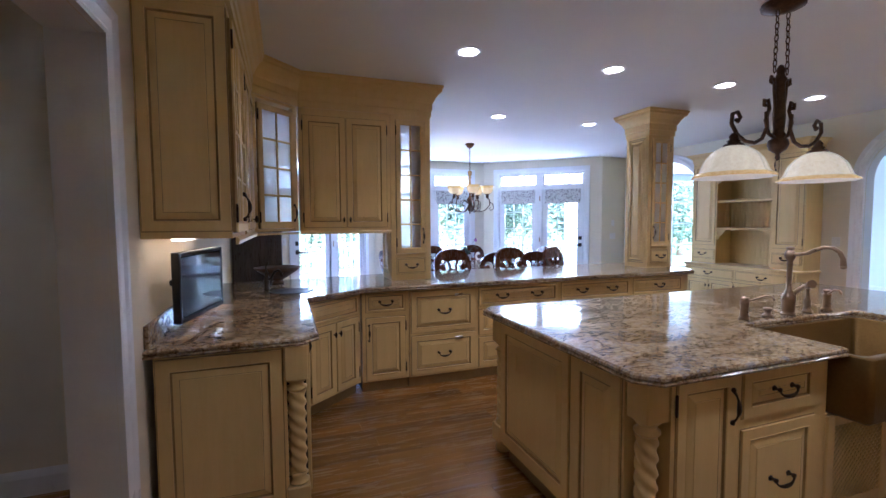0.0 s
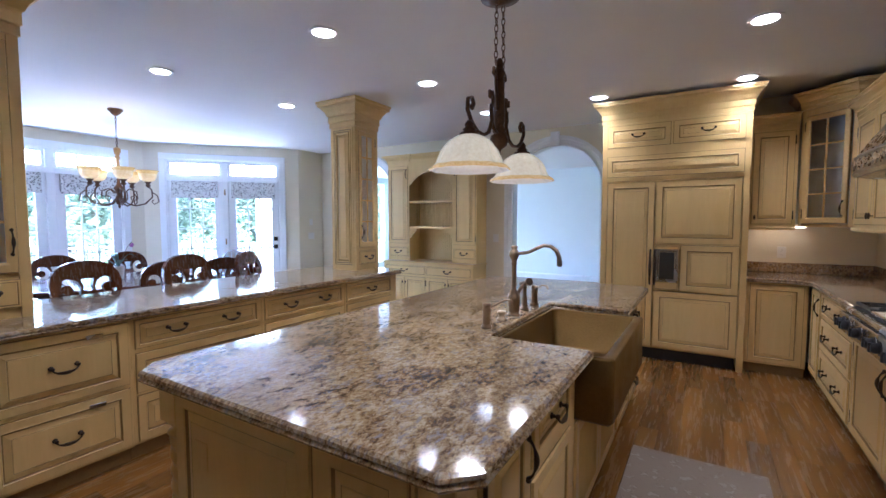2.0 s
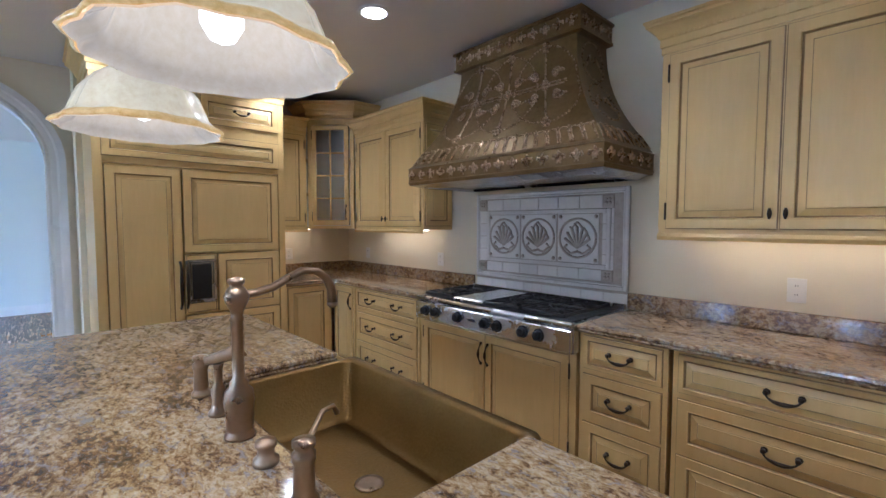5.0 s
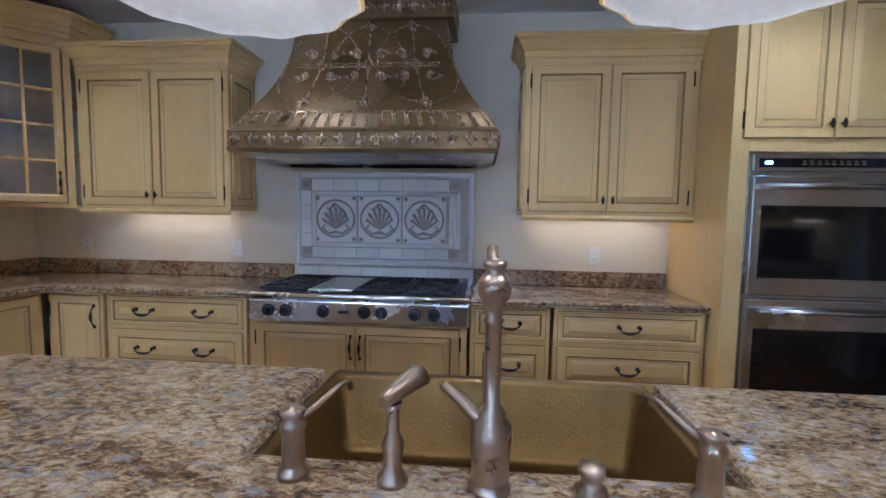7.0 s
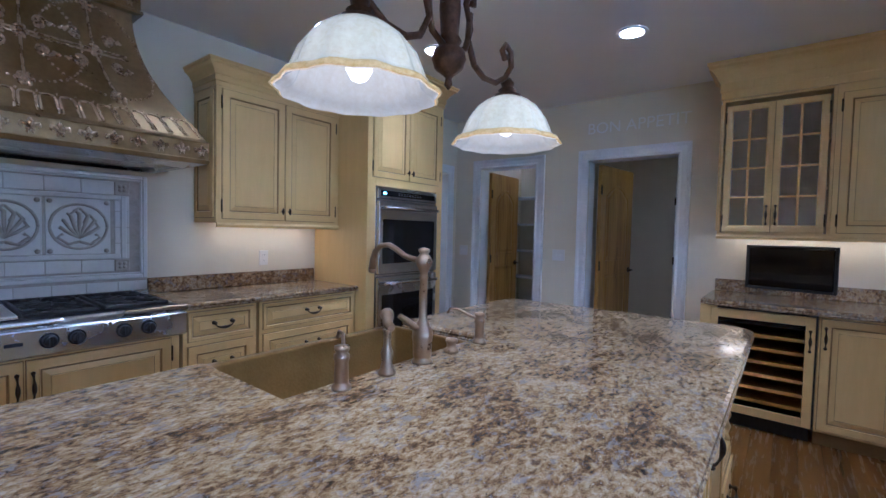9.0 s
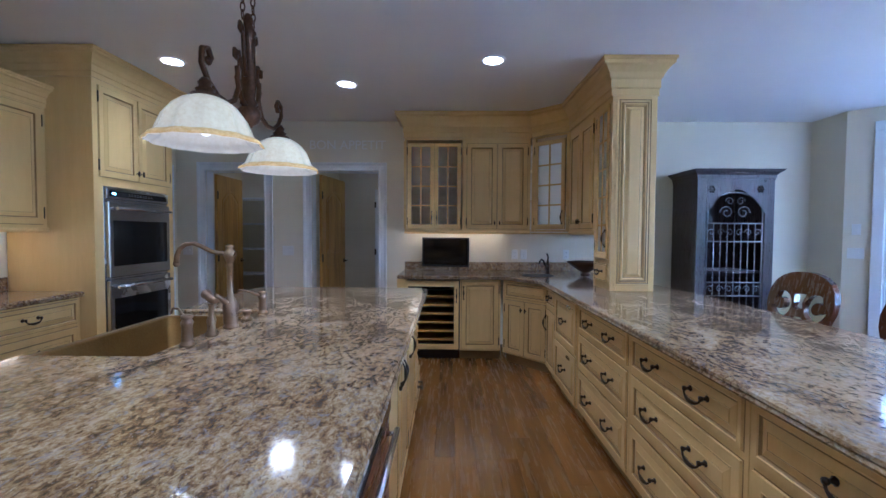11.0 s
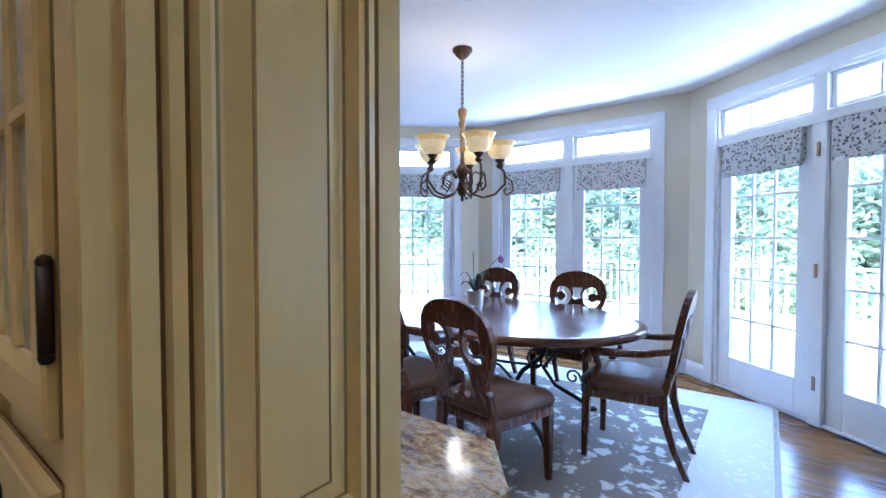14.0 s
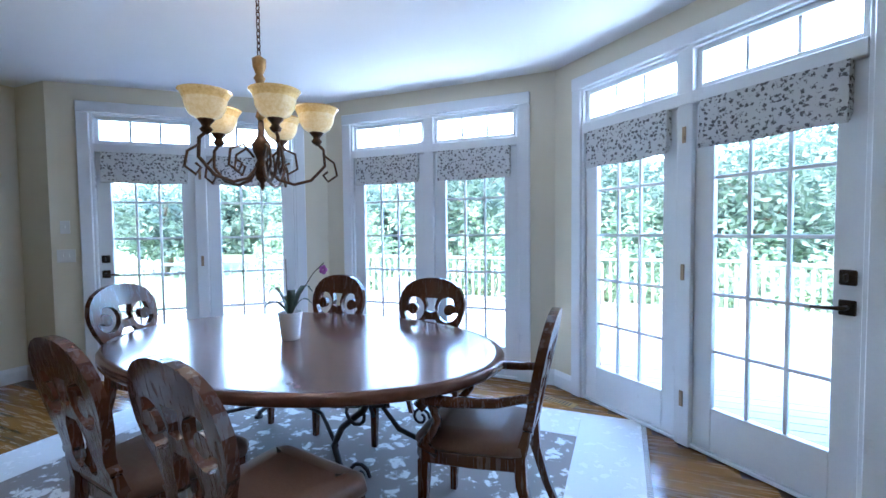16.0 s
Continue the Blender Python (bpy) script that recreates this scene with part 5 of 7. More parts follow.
LETTER = mottled("pale_lettering", (0.80, 0.78, 0.74), (0.84, 0.82, 0.78), 0.6, 0, (5, 5, 5), 0)


def leafy(m):
    """Lets part of the light through thin leaves."""
    nt = m.node_tree
    b = nt.nodes["Principled BSDF"]
    col = b.inputs["Base Color"].links[0].from_socket
    tr = nt.nodes.new("ShaderNodeBsdfTranslucent")
    mx = node(nt, "ShaderNodeMixShader", Fac=0.45)
    nt.links.new(col, tr.inputs["Color"])
    nt.links.new(b.outputs[0], mx.inputs[1])
    nt.links.new(tr.outputs[0], mx.inputs[2])
    nt.links.new(mx.outputs[0], nt.nodes["Material Output"].inputs["Surface"])


leafy(LEAF)
leafy(LEAF2)


def hammered(m):
    nt = m.node_tree
    b = nt.nodes["Principled BSDF"]
    v = coords(nt)
    n = node(nt, "ShaderNodeTexVoronoi", Scale=105.0)
    nt.links.new(v, n.inputs["Vector"])
    bump(nt, b, n.outputs["Distance"], 0.3, 0.002)


hammered(COPPER)


def shade_glass(name, strength, c0, c1):
    """Lit alabaster glass with amber clouds."""
    m, nt, b = mat(name)
    v = coords(nt, (1, 1, 1))
    n = node(nt, "ShaderNodeTexNoise", Scale=60.0, Detail=5.0, Roughness=0.7)
    nt.links.new(v, n.inputs["Vector"])
    c = ramp(nt, n.outputs[0], [(0.3, c0), (0.65, c1)])
    nt.links.new(c, b.inputs["Base Color"])
    nt.links.new(c, b.inputs["Emission Color"])
    b.inputs["Emission Strength"].default_value = strength
    b.inputs["Roughness"].default_value = 0.25
    b.inputs["Coat Weight"].default_value = 0.4
    return m


ALAB = shade_glass("lit_alabaster", LAMP * 0.42, (0.76, 0.62, 0.36), (0.86, 0.75, 0.50))
ALABRIM = shade_glass("amber_rim", LAMP * 0.4, (0.65, 0.38, 0.10), (0.85, 0.60, 0.25))
ALABIN = shade_glass("lit_shade_inside", LAMP * 0.2, (0.80, 0.70, 0.52), (0.88, 0.80, 0.66))
AMBER = shade_glass("lit_amber_glass", LAMP * 0.55, (0.74, 0.50, 0.20), (0.88, 0.69, 0.38))
BULB = emitter("bulb", (1.0, 0.9, 0.75), LAMP * 2.5)

# ---- copper hood ----
HX, HWL = 3.45, YS + 0.002
t = thing("range_hood", "aged copper range hood embossed with scrolls and studs", "range hood", 0, 0)
SEC = [(1.738, 0.775, 0.03), (1.76, 0.785, 0.038), (1.765, 0.780, 0.034), (1.855, 0.780, 0.034), (1.86, 0.785, 0.038), (1.87, 0.775, 0.025), (1.885, 0.762, 0.010), (1.99, 0.690, -0.045), (2.0, 0.683, -0.05)]
for i in range(1, 15):
    u = i / 14
    SEC.append((2.0 + 0.56 * u, 0.470 + 0.213 * (1 - u) ** 2.1, -0.05 - 0.165 * (1 - (1 - u) ** 1.9)))


def hood_at(u, z):
    """Point on the hood's front: u from -1 to 1 across."""
    for (z0, w0, y0), (z1, w1, y1) in zip(SEC, SEC[1:]):
        if z0 <= z <= z1:
            k = (z - z0) / max(z1 - z0, 1e-6)
            return (HX + u * (w0 + (w1 - w0) * k), y0 + (y1 - y0) * k + 0.003, z)
    return (HX + u * SEC[-1][1], SEC[-1][2] + 0.003, z)


def hood_side(s, v, z):
    """Point on the hood's end: v from 0 at the wall to 1 at the front."""
    x, y, _ = hood_at(s, z)
    return (x + s * 0.003, HWL + (y - HWL) * v, z)


part("canopy", Geo().rings([[(HX - w, HWL, z), (HX + w, HWL, z), (HX + w, y, z), (HX - w, y, z)] for z, w, y in SEC], 0), HOODM, t)
part("top_band", Geo().rings([[(HX - w, HWL, z), (HX + w, HWL, z), (HX + w, y, z), (HX - w, y, z)] for z, w, y in ((2.555, 0.485, -0.205), (2.56, 0.515, -0.18), (2.575, 0.515, -0.18), (2.58, 0.505, -0.19), (2.67, 0.505, -0.19), (2.675, 0.52, -0.175), (2.69, 0.52, -0.175))], 0), HOODM, t)
part("liner", Geo().rings([[(HX - w, HWL + 0.01, z), (HX + w, HWL + 0.01, z), (HX + w, y, z), (HX - w, y, z)] for z, w, y in ((1.737, 0.765, 0.02), (1.715, 0.70, -0.05), (1.715, 0.66, -0.09), (1.73, 0.65, -0.10))], 0), STEEL, t, "steel filter liner")
NR = 19
for k in range(NR):
    # raised flute with a rounded head over a stud
    u0, u1 = -0.98 + 1.96 * (k + 0.10) / NR, -0.98 + 1.96 * (k + 0.90) / NR
    um = (u0 + u1) / 2
    g = Geo().tube([hood_at(u0, 1.89), hood_at(u0, 1.965), hood_at(u0 * 0.8 + um * 0.2, 1.978), hood_at(um, 1.982), hood_at(u1 * 0.8 + um * 0.2, 1.978), hood_at(u1, 1.965), hood_at(u1, 1.89)], 0.0055, 5)
    g.ball(*hood_at(-0.98 + 1.96 * k / NR, 1.988), 0.006, 5)
    part("flute", g, HOODH, t)
for s in (-1, 1):
    for k in range(8):
        v0, v1 = (k + 0.1) / 8, (k + 0.9) / 8
        part("flute", Geo().tube([hood_side(s, v0, 1.89), hood_side(s, v0, 1.972), hood_side(s, (v0 + v1) / 2, 1.982), hood_side(s, v1, 1.972), hood_side(s, v1, 1.89)], 0.0055, 5), HOODH, t)


def fleur(g, px, py, z, ax):
    """Fleur-de-lis of three petals over a bar and a foot; ax 0: spread along x, 1: along y."""
    at = lambda d, dz, o=0.0: (px + d, py + o, z + dz) if ax == 0 else (px + o, py + d, z + dz)
    g.tube([at(0, -0.005), at(0, 0.02), at(0, 0.038)], [0.006, 0.013, 0.003], 6)
    for q in (-1, 1):
        g.tube([at(q * 0.005, -0.008), at(q * 0.018, 0.010), at(q * 0.031, 0.013), at(q * 0.035, -0.002), at(q * 0.027, -0.008)], [0.005, 0.008, 0.008, 0.006, 0.004], 6)
        g.tube([at(q * 0.003, -0.014), at(q * 0.012, -0.032)], [0.006, 0.004], 5)
    g.tube([at(-0.016, -0.011), at(0.016, -0.011)], 0.006, 5)
    return g


for k in range(15):
    x = HX - 0.735 + 1.47 * k / 14
    part("fleur_boss", fleur(Geo(), x, 0.040, 1.81, 0), HOODH, t)
for s in (-1, 1):
    for k in range(5):
        part("fleur_boss", fleur(Geo(), HX + s * 0.786, HWL + 0.08 + k * 0.115, 1.81, 1), HOODH, t)


def stud_line(g, pts, step=0.02, r=0.0068):
    for a, b_ in zip(pts, pts[1:]):
        n = max(1, int((Vector(b_) - Vector(a)).length / step))
        for i in range(n):
            p = Vector(a).lerp(Vector(b_), i / n)
            g.ball(p.x, p.y, p.z, r, 6)


for uc in (-0.56, 0.0, 0.56):
    # interlaced beaded rings, foliate scrolls round a rosette, on crossed double rods
    g = Geo()
    stud_line(g, [hood_at(max(-0.98, min(0.98, uc + 0.45 * math.cos(a))), 2.285 + 0.245 * math.sin(a)) for a in [2 * math.pi * i / 32 for i in range(33)]])
    part("beaded_ring", g, HOODH, t)
    g = Geo()
    for s in (-1, 1):
        for q in (-1, 1):
            cu_, cz_ = uc + s * 0.15, 2.285 + q * 0.068
            pts = [hood_at(cu_ + 0.062 * (1 - 0.05 * k) * math.cos(0.55 * k + 0.4) * s, cz_ + 0.036 * (1 - 0.05 * k) * math.sin(0.55 * k + 0.4) * q) for k in range(12)]
            g.tube(pts, 0.0075, 5)
            for k in range(5):
                g.ball(*hood_at(cu_ + 0.022 * math.cos(k * 1.257), cz_ + 0.013 * math.sin(k * 1.257)), 0.010, 6)
            g.tube([hood_at(cu_ + s * 0.06, cz_), hood_at(cu_ + s * 0.09, cz_ + q * 0.014), hood_at(cu_ + s * 0.115, cz_ + q * 0.004)], [0.009, 0.011, 0.006], 5)
    part("scroll_relief", g, HOODH, t, "raised foliate scrollwork")
    for z in (2.276, 2.296):
        part("rod", Geo().tube([hood_at(max(-0.97, min(0.97, uc - 0.28 + 0.56 * k / 6)), z) for k in range(7)], 0.005, 5), HOODH, t)
    part("rod", Geo().tube([hood_at(uc, 2.03 + 0.050 * k) for k in range(11)], 0.006, 5), HOODH, t)
    for zr in (2.04, 2.287, 2.525):
        g = Geo()
        for k in range(6):
            g.ball(*hood_at(uc + 0.04 * math.cos(k * math.pi / 3), zr + 0.025 * math.sin(k * math.pi / 3)), 0.013, 6)
        g.ball(*hood_at(uc, zr), 0.015, 6)
        part("rosette", g, HOODH, t)
for s in (-1, 1):
    g = Geo()
    for zc in (2.16, 2.42):
        stud_line(g, [hood_side(s, 0.52 + 0.34 * math.cos(a), zc + 0.12 * math.sin(a)) for a in [2 * math.pi * i / 16 for i in range(17)]])
        for q in (-1, 1):
            g.tube([hood_side(s, 0.52 + q * (0.05 + 0.22 * k / 5), zc + 0.04 * math.sin(k * 1.2)) for k in range(6)], 0.008, 5)
    part("scroll_relief", g, HOODH, t)
for k in range(11):
    part("fleur_boss", fleur(Geo(), HX - 0.45 + 0.09 * k, -0.188, 2.625, 0), HOODH, t)
for s in (-1, 1):
    for k in range(4):
        part("fleur_boss", fleur(Geo(), HX + s * 0.506, HWL + 0.05 + 0.09 * k, 2.625, 1), HOODH, t)

# ---- tile panel over the range ----
t = thing("backsplash_panel", "white stone tile panel with three carved grey medallions", "backsplash", 0, 0)
t.matrix_basis = pose(4.07, YS + 0.002, 0.03, 0, 0, 180)
W = 1.27
part("bed", Geo().box(0, -0.006, 0.90, W, 0, 1.655, 0, 0), RELIEF, t)
tm = {}


def tile(x0, z0, x1, z1, d=0.012, m=TILE):
    key = (round(x1 - x0, 3), round(z1 - z0, 3), d)
    if (key, m) not in tm:
        tm[key, m] = Geo().box(0, -d, 0, x1 - x0 - 0.003, -0.005, z1 - z0 - 0.003, 0, 0.003).mesh("tile", m)
    return part("tile", tm[key, m], None, t, "", pose(x0, 0, z0))


n = 8
for i in range(n):
    tile(W * i / n, 0.905, W * (i + 1) / n, 0.985)
for i in range(6):
    for z0, z1 in ((1.05, 1.125), (1.525, 1.61)):
        tile(0.11 + 0.985 * i / 6, z0, 0.11 + 0.985 * (i + 1) / 6, z1)
for x0 in (0.03, 1.095):
    tile(x0, 1.05, x0 + 0.08, 1.125, 0.018, RELIEF), tile(x0, 1.525, x0 + 0.08, 1.61, 0.018, RELIEF)
    for i in range(4):
        tile(x0, 1.125 + 0.1 * i, x0 + 0.08, 1.225 + 0.1 * i)
    for zz in (1.0875, 1.5675):
        g = Geo()
        for k in range(4):
            a = math.pi / 4 + k * math.pi / 2
            g.ball(x0 + 0.0385 + 0.016 * math.cos(a), -0.019, zz + 0.016 * math.sin(a), 0.012, 6)
        part("rosette", g, RELIEF, t)


def frame4(g, x0, z0, x1, z1, w, d):
    g.box(x0, -d, z0, x0 + w, 0, z1, 0, 0.005), g.box(x1 - w, -d, z0, x1, 0, z1, 0, 0.005), g.box(x0 + w, -d, z0, x1 - w, 0, z0 + w, 0, 0.005), g.box(x0 + w, -d, z1 - w, x1 - w, 0, z1, 0, 0.005)
    return g


part("outer_frame", frame4(frame4(Geo(), 0.0, 1.0, W, 1.655, 0.026, 0.022), 0.0265, 1.0265, W - 0.0265, 1.6285, 0.012, 0.016), TILE, t)
part("inner_frame", frame4(Geo(), 0.115, 1.128, W - 0.115, 1.522, 0.03, 0.024), TILE, t)
for k in range(3):
    xc, zc, R = 0.285 + 0.3175 * k, 1.325, 0.135
    g = Geo().box(xc - 0.152, -0.014, zc - 0.165, xc + 0.152, -0.006, zc + 0.165, 0, 0.003)
    md = part("medallion", g, TILE, t)
    g = Geo()
    g.tube([(xc + R * math.cos(a), -0.017, zc + R * 0.98 * math.sin(a)) for a in [2 * math.pi * i / 28 for i in range(29)]], 0.008, 5)
    for a0 in range(7):
        a = math.pi * (0.08 + 0.84 * a0 / 6)
        g.tube([(xc, -0.016, zc - 0.07), (xc + 0.05 * math.cos(a), -0.022, zc - 0.05 + 0.05 * math.sin(a)), (xc + 0.095 * math.cos(a), -0.022, zc - 0.03 + 0.105 * math.sin(a)), (xc + 0.085 * math.cos(a + 0.3), -0.018, zc - 0.02 + 0.12 * math.sin(a + 0.2))], [0.005, 0.010, 0.011, 0.006], 5)
    for s in (-1, 1):
        g.tube([(xc, -0.016, zc - 0.09), (xc + s * 0.05, -0.02, zc - 0.105), (xc + s * 0.10, -0.02, zc - 0.065), (xc + s * 0.075, -0.02, zc - 0.045)], 0.009, 5)
        g.tube([(xc + s * 0.02, -0.02, zc + 0.02), (xc + s * 0.04, -0.02, zc + 0.07), (xc, -0.02, zc + 0.11)], 0.007, 5)
    part("carving", g, RELIEF, md, "carved leaf relief")
    for s in (-1, 1):
        for q in (-1, 1):
            part("corner_leaf", Geo().ball(xc + s * 0.132, -0.016, zc + q * 0.145, 0.014, 6), RELIEF, md)

# ---- range top ----
t = thing("gas_cooktop", "stainless steel gas cooktop with black grates", "cooktop", 4.092, 0.0, 0, 180)
W = 1.288
part("body", Geo().box(0, -0.06, 0.755, W, 0.545, 0.918, 0, 0.006).tube([(0.002, -0.065, 0.912), (W - 0.002, -0.065, 0.912)], 0.018, 10), STEEL, t)
part("control_panel", Geo().box(0.004, -0.088, 0.765, W - 0.004, -0.061, 0.888, 0, 0.006), STEEL, t)
part("burner_tray", Geo().box(0.03, -0.03, 0.919, W - 0.03, 0.53, 0.926, 0, 0.002), BLACK, t)
part("rear_guard", Geo().box(0.0, 0.525, 0.919, W, 0.548, 0.955, 0, 0.003), STEEL, t)
part("griddle", Geo().box(0.33, -0.02, 0.927, 0.60, 0.50, 0.948, 0, 0.006), STEEL, t, "steel griddle cover")
for x in (0.125, 0.23, 0.45, 0.69, 0.79, 0.98, 1.09):
    g = Geo()
    kk = part("knob", Geo().tube([(x, -0.088, 0.832), (x, -0.094, 0.832)], 0.036, 16).tube([(x, -0.094, 0.832), (x, -0.118, 0.832), (x, -0.128, 0.832)], [0.028, 0.026, 0.020], 14).box(x - 0.006, -0.136, 0.81, x + 0.006, -0.11, 0.858, 0, 0.002), BLACK, t)
    part("bezel", Geo().tube([(x, -0.086, 0.832), (x, -0.090, 0.832)], 0.042, 18), STEEL, kk)
part("badge", Geo().box(0.54, -0.0895, 0.822, 0.60, -0.088, 0.838, 0, 0), BLACK, t)
for x0 in (0.035, 0.61, 0.92):
    g = Geo()
    x1 = x0 + 0.29
    for x in (x0, x1 - 0.018):
        g.box(x, -0.02, 0.935, x + 0.018, 0.50, 0.955, 0, 0.004)
    for y in (-0.02, 0.23, 0.482):
        g.box(x0, y, 0.935, x1, y + 0.018, 0.955, 0, 0.004)
    for yc in (0.11, 0.365):
        for a in range(8):
            c_, s_ = math.cos(a * math.pi / 4), math.sin(a * math.pi / 4)
            xm = (x0 + x1) / 2
            g.tube([(xm + 0.035 * c_, yc + 0.035 * s_, 0.955), (xm + 0.125 * c_, yc + 0.11 * s_, 0.952)], 0.006, 5)
    gr = part("grate", g, BLACK, t)
    for yc in (0.11, 0.365):
        part("burner", Geo().lathe((x0 + x1) / 2, yc, [(0.05, 0.926), (0.055, 0.934), (0.04, 0.944), (0.001, 0.946)], 14), BLACK, t)

# ---- farmhouse sink and taps ----
g = Geo()
sx0, sx1, sy0, sy1, zb, zt = 2.246, 3.209, 1.14, 1.725, 0.66, 0.885
AP = 0.05
out = [(sx0, sy0 + 0.02), (sx0 + 0.02, sy0), (sx1 - 0.02, sy0), (sx1, sy0 + 0.02), (sx1, 1.62), (sx1 - 0.01, 1.62), (sx0 + 0.01, 1.62), (sx0, 1.62)]
inn = inset([(sx0 + 0.0, sy0), (sx1, sy0), (sx1, 1.68), (sx0, 1.68)], 0.045)


def rect(x0, y0, x1, y1, r):
    pts = []
    for cx, cy, a0 in ((x1 - r, y0 + r, -90), (x1 - r, y1 - r, 0), (x0 + r, y1 - r, 90), (x0 + r, y0 + r, 180)):
        for k in range(5):
            a = radians(a0 + 22.5 * k)
            pts.append((cx + r * math.cos(a), cy + r * math.sin(a)))
    return pts


ro = rect(sx0 + 0.002, sy0, sx1 - 0.002, 1.698, 0.03)
ri = rect(sx0 + 0.035, sy0 + 0.05, sx1 - 0.035, 1.675, 0.04)
rb = rect(sx0 + 0.055, sy0 + 0.07, sx1 - 0.055, 1.655, 0.05)
Z = lambda pts, z: [(x, y, z) for x, y in pts]
g.rings([Z(inset(ro, 0.015), 0.602), Z(ro, 0.618), Z(ro, 0.880), Z(inset(ro, 0.006), 0.888), Z(inset(ri, -0.006), 0.888), Z(ri, 0.880), Z(rb, 0.67), Z(inset(rb, 0.03), 0.655)], 0, True)
sink = solo("farmhouse_sink", g, COPPER, "hammered copper apron-front sink set into the island", "sink")
part("drain", Geo().lathe(2.70, 1.40, [(0.045, 0.656), (0.045, 0.660), (0.03, 0.660), (0.001, 0.657)], 16), PEWTER, sink)


def turned(x, y, prof, n=14):
    return Geo().lathe(x, y, [(r, 0.921 + z) for r, z in prof], n)


FY = 1.765
t = thing("bridge_faucet", "aged brass gooseneck kitchen faucet", "faucet", 2.72, FY, 0)
t.matrix_basis = pose(2.72, FY, 0.921 * 0.17) @ Matrix.Diagonal((1, 1, 0.83, 1))
g = Geo().lathe(0, 0, [(0.036, 0.9215), (0.036, 0.930), (0.028, 0.938), (0.032, 0.95), (0.033, 1.00), (0.036, 1.03), (0.034, 1.06), (0.022, 1.075), (0.024, 1.085), (0.014, 1.10), (0.0135, 1.27), (0.018, 1.275), (0.013, 1.285), (0.015, 1.30), (0.026, 1.325), (0.030, 1.345), (0.022, 1.365), (0.014, 1.375), (0.020, 1.385), (0.020, 1.395), (0.006, 1.40), (0.001, 1.402)], 16)
part("column", g, PEWTER, t)
sp = [(0, 0, 1.345), (0, -0.05, 1.35), (0, -0.09, 1.36), (0, -0.13, 1.385), (0, -0.17, 1.405), (0, -0.21, 1.40), (0, -0.24, 1.375), (0, -0.255, 1.335), (0, -0.258, 1.29)]
part("spout", Geo().tube([(x, y, z) for x, y, z in sp], [0.012, 0.012, 0.012, 0.012, 0.012, 0.012, 0.012, 0.012, 0.015], 10).ball(0, -0.258, 1.285, 0.016, 10), PEWTER, t)
part("lever", Geo().tube([(0, 0, 1.05), (0.03, -0.012, 1.075), (0.055, -0.02, 1.10), (0.085, -0.03, 1.125)], [0.016, 0.014, 0.012, 0.010], 8), PEWTER, t)
t = thing("side_spray", "aged brass side spray with porcelain-tipped valve", "side spray", 2.89, FY, 0)
part("body", Geo().lathe(0, 0, [(0.028, 0.9215), (0.028, 0.93), (0.020, 0.94), (0.016, 0.96), (0.020, 0.99), (0.012, 1.01), (0.011, 1.05), (0.016, 1.065)], 14), PEWTER, t)
part("nozzle", Geo().tube([(0.012, 0.03, 1.075), (0, 0, 1.08), (-0.03, -0.03, 1.095), (-0.04, -0.045, 1.10)], [0.012, 0.016, 0.020, 0.024], 10), PEWTER, t)
solo("air_gap_cap", turned(2.55, FY, [(0.028, 0.0005), (0.028, 0.012), (0.018, 0.018), (0.018, 0.035), (0.024, 0.042), (0.022, 0.052), (0.001, 0.056)]), PEWTER, "short aged brass air gap cap on the counter", "air gap")
for x in (3.07, 2.36):
    t = thing("soap_dispenser", "aged brass soap dispenser with a curved spout", "soap dispenser", x, FY, 0, 0, "soap dispensers")
    part("body", Geo().lathe(0, 0, [(0.028, 0.9215), (0.028, 0.932), (0.020, 0.94), (0.021, 0.945), (0.019, 1.00), (0.023, 1.01), (0.023, 1.02), (0.016, 1.028), (0.022, 1.035), (0.022, 1.045), (0.001, 1.05)], 14), PEWTER, t)
    s = 1 if x < 2.7 else -1
    part("spout", Geo().tube([(0, 0, 1.02), (s * 0.03, -0.03, 1.035), (s * 0.06, -0.07, 1.06), (s * 0.07, -0.10, 1.06), (s * 0.072, -0.11, 1.04)], [0.007, 0.006, 0.005, 0.005, 0.006], 8), PEWTER, t)


# ---- pendant ----
def chain(g, a, b_, link=0.045, r=0.0032):
    a, b_ = Vector(a), Vector(b_)
    n = max(2, int((b_ - a).length / (link * 0.72)))
    for i in range(n):
        c_ = a.lerp(b_, (i + 0.5) / n)
        pts = []
        for k in range(9):
            th = 2 * math.pi * k / 8
            q = 0.010 * math.cos(th)
            pts.append((c_.x + (q if i % 2 else 0), c_.y + (0 if i % 2 else q), c_.z + link / 2 * math.sin(th)))
        g.tube(pts, r, 5)
    return g


def scroll(g, x, z, s, r0, turns=1.25, rad=0.010, y=0.0, a0=0.0, d=1):
    """A curling end in the x-z plane round (x, z)."""
    pts = []
    for i in range(14):
        k = i / 13
        a = a0 + d * 2 * math.pi * turns * k
        r = r0 * (1 - 0.75 * k)
        pts.append((x + s * r * math.cos(a), y, z + r * math.sin(a)))
    g.tube(pts, [rad] * 13 + [rad * 1.4], 6)
    return pts[0]


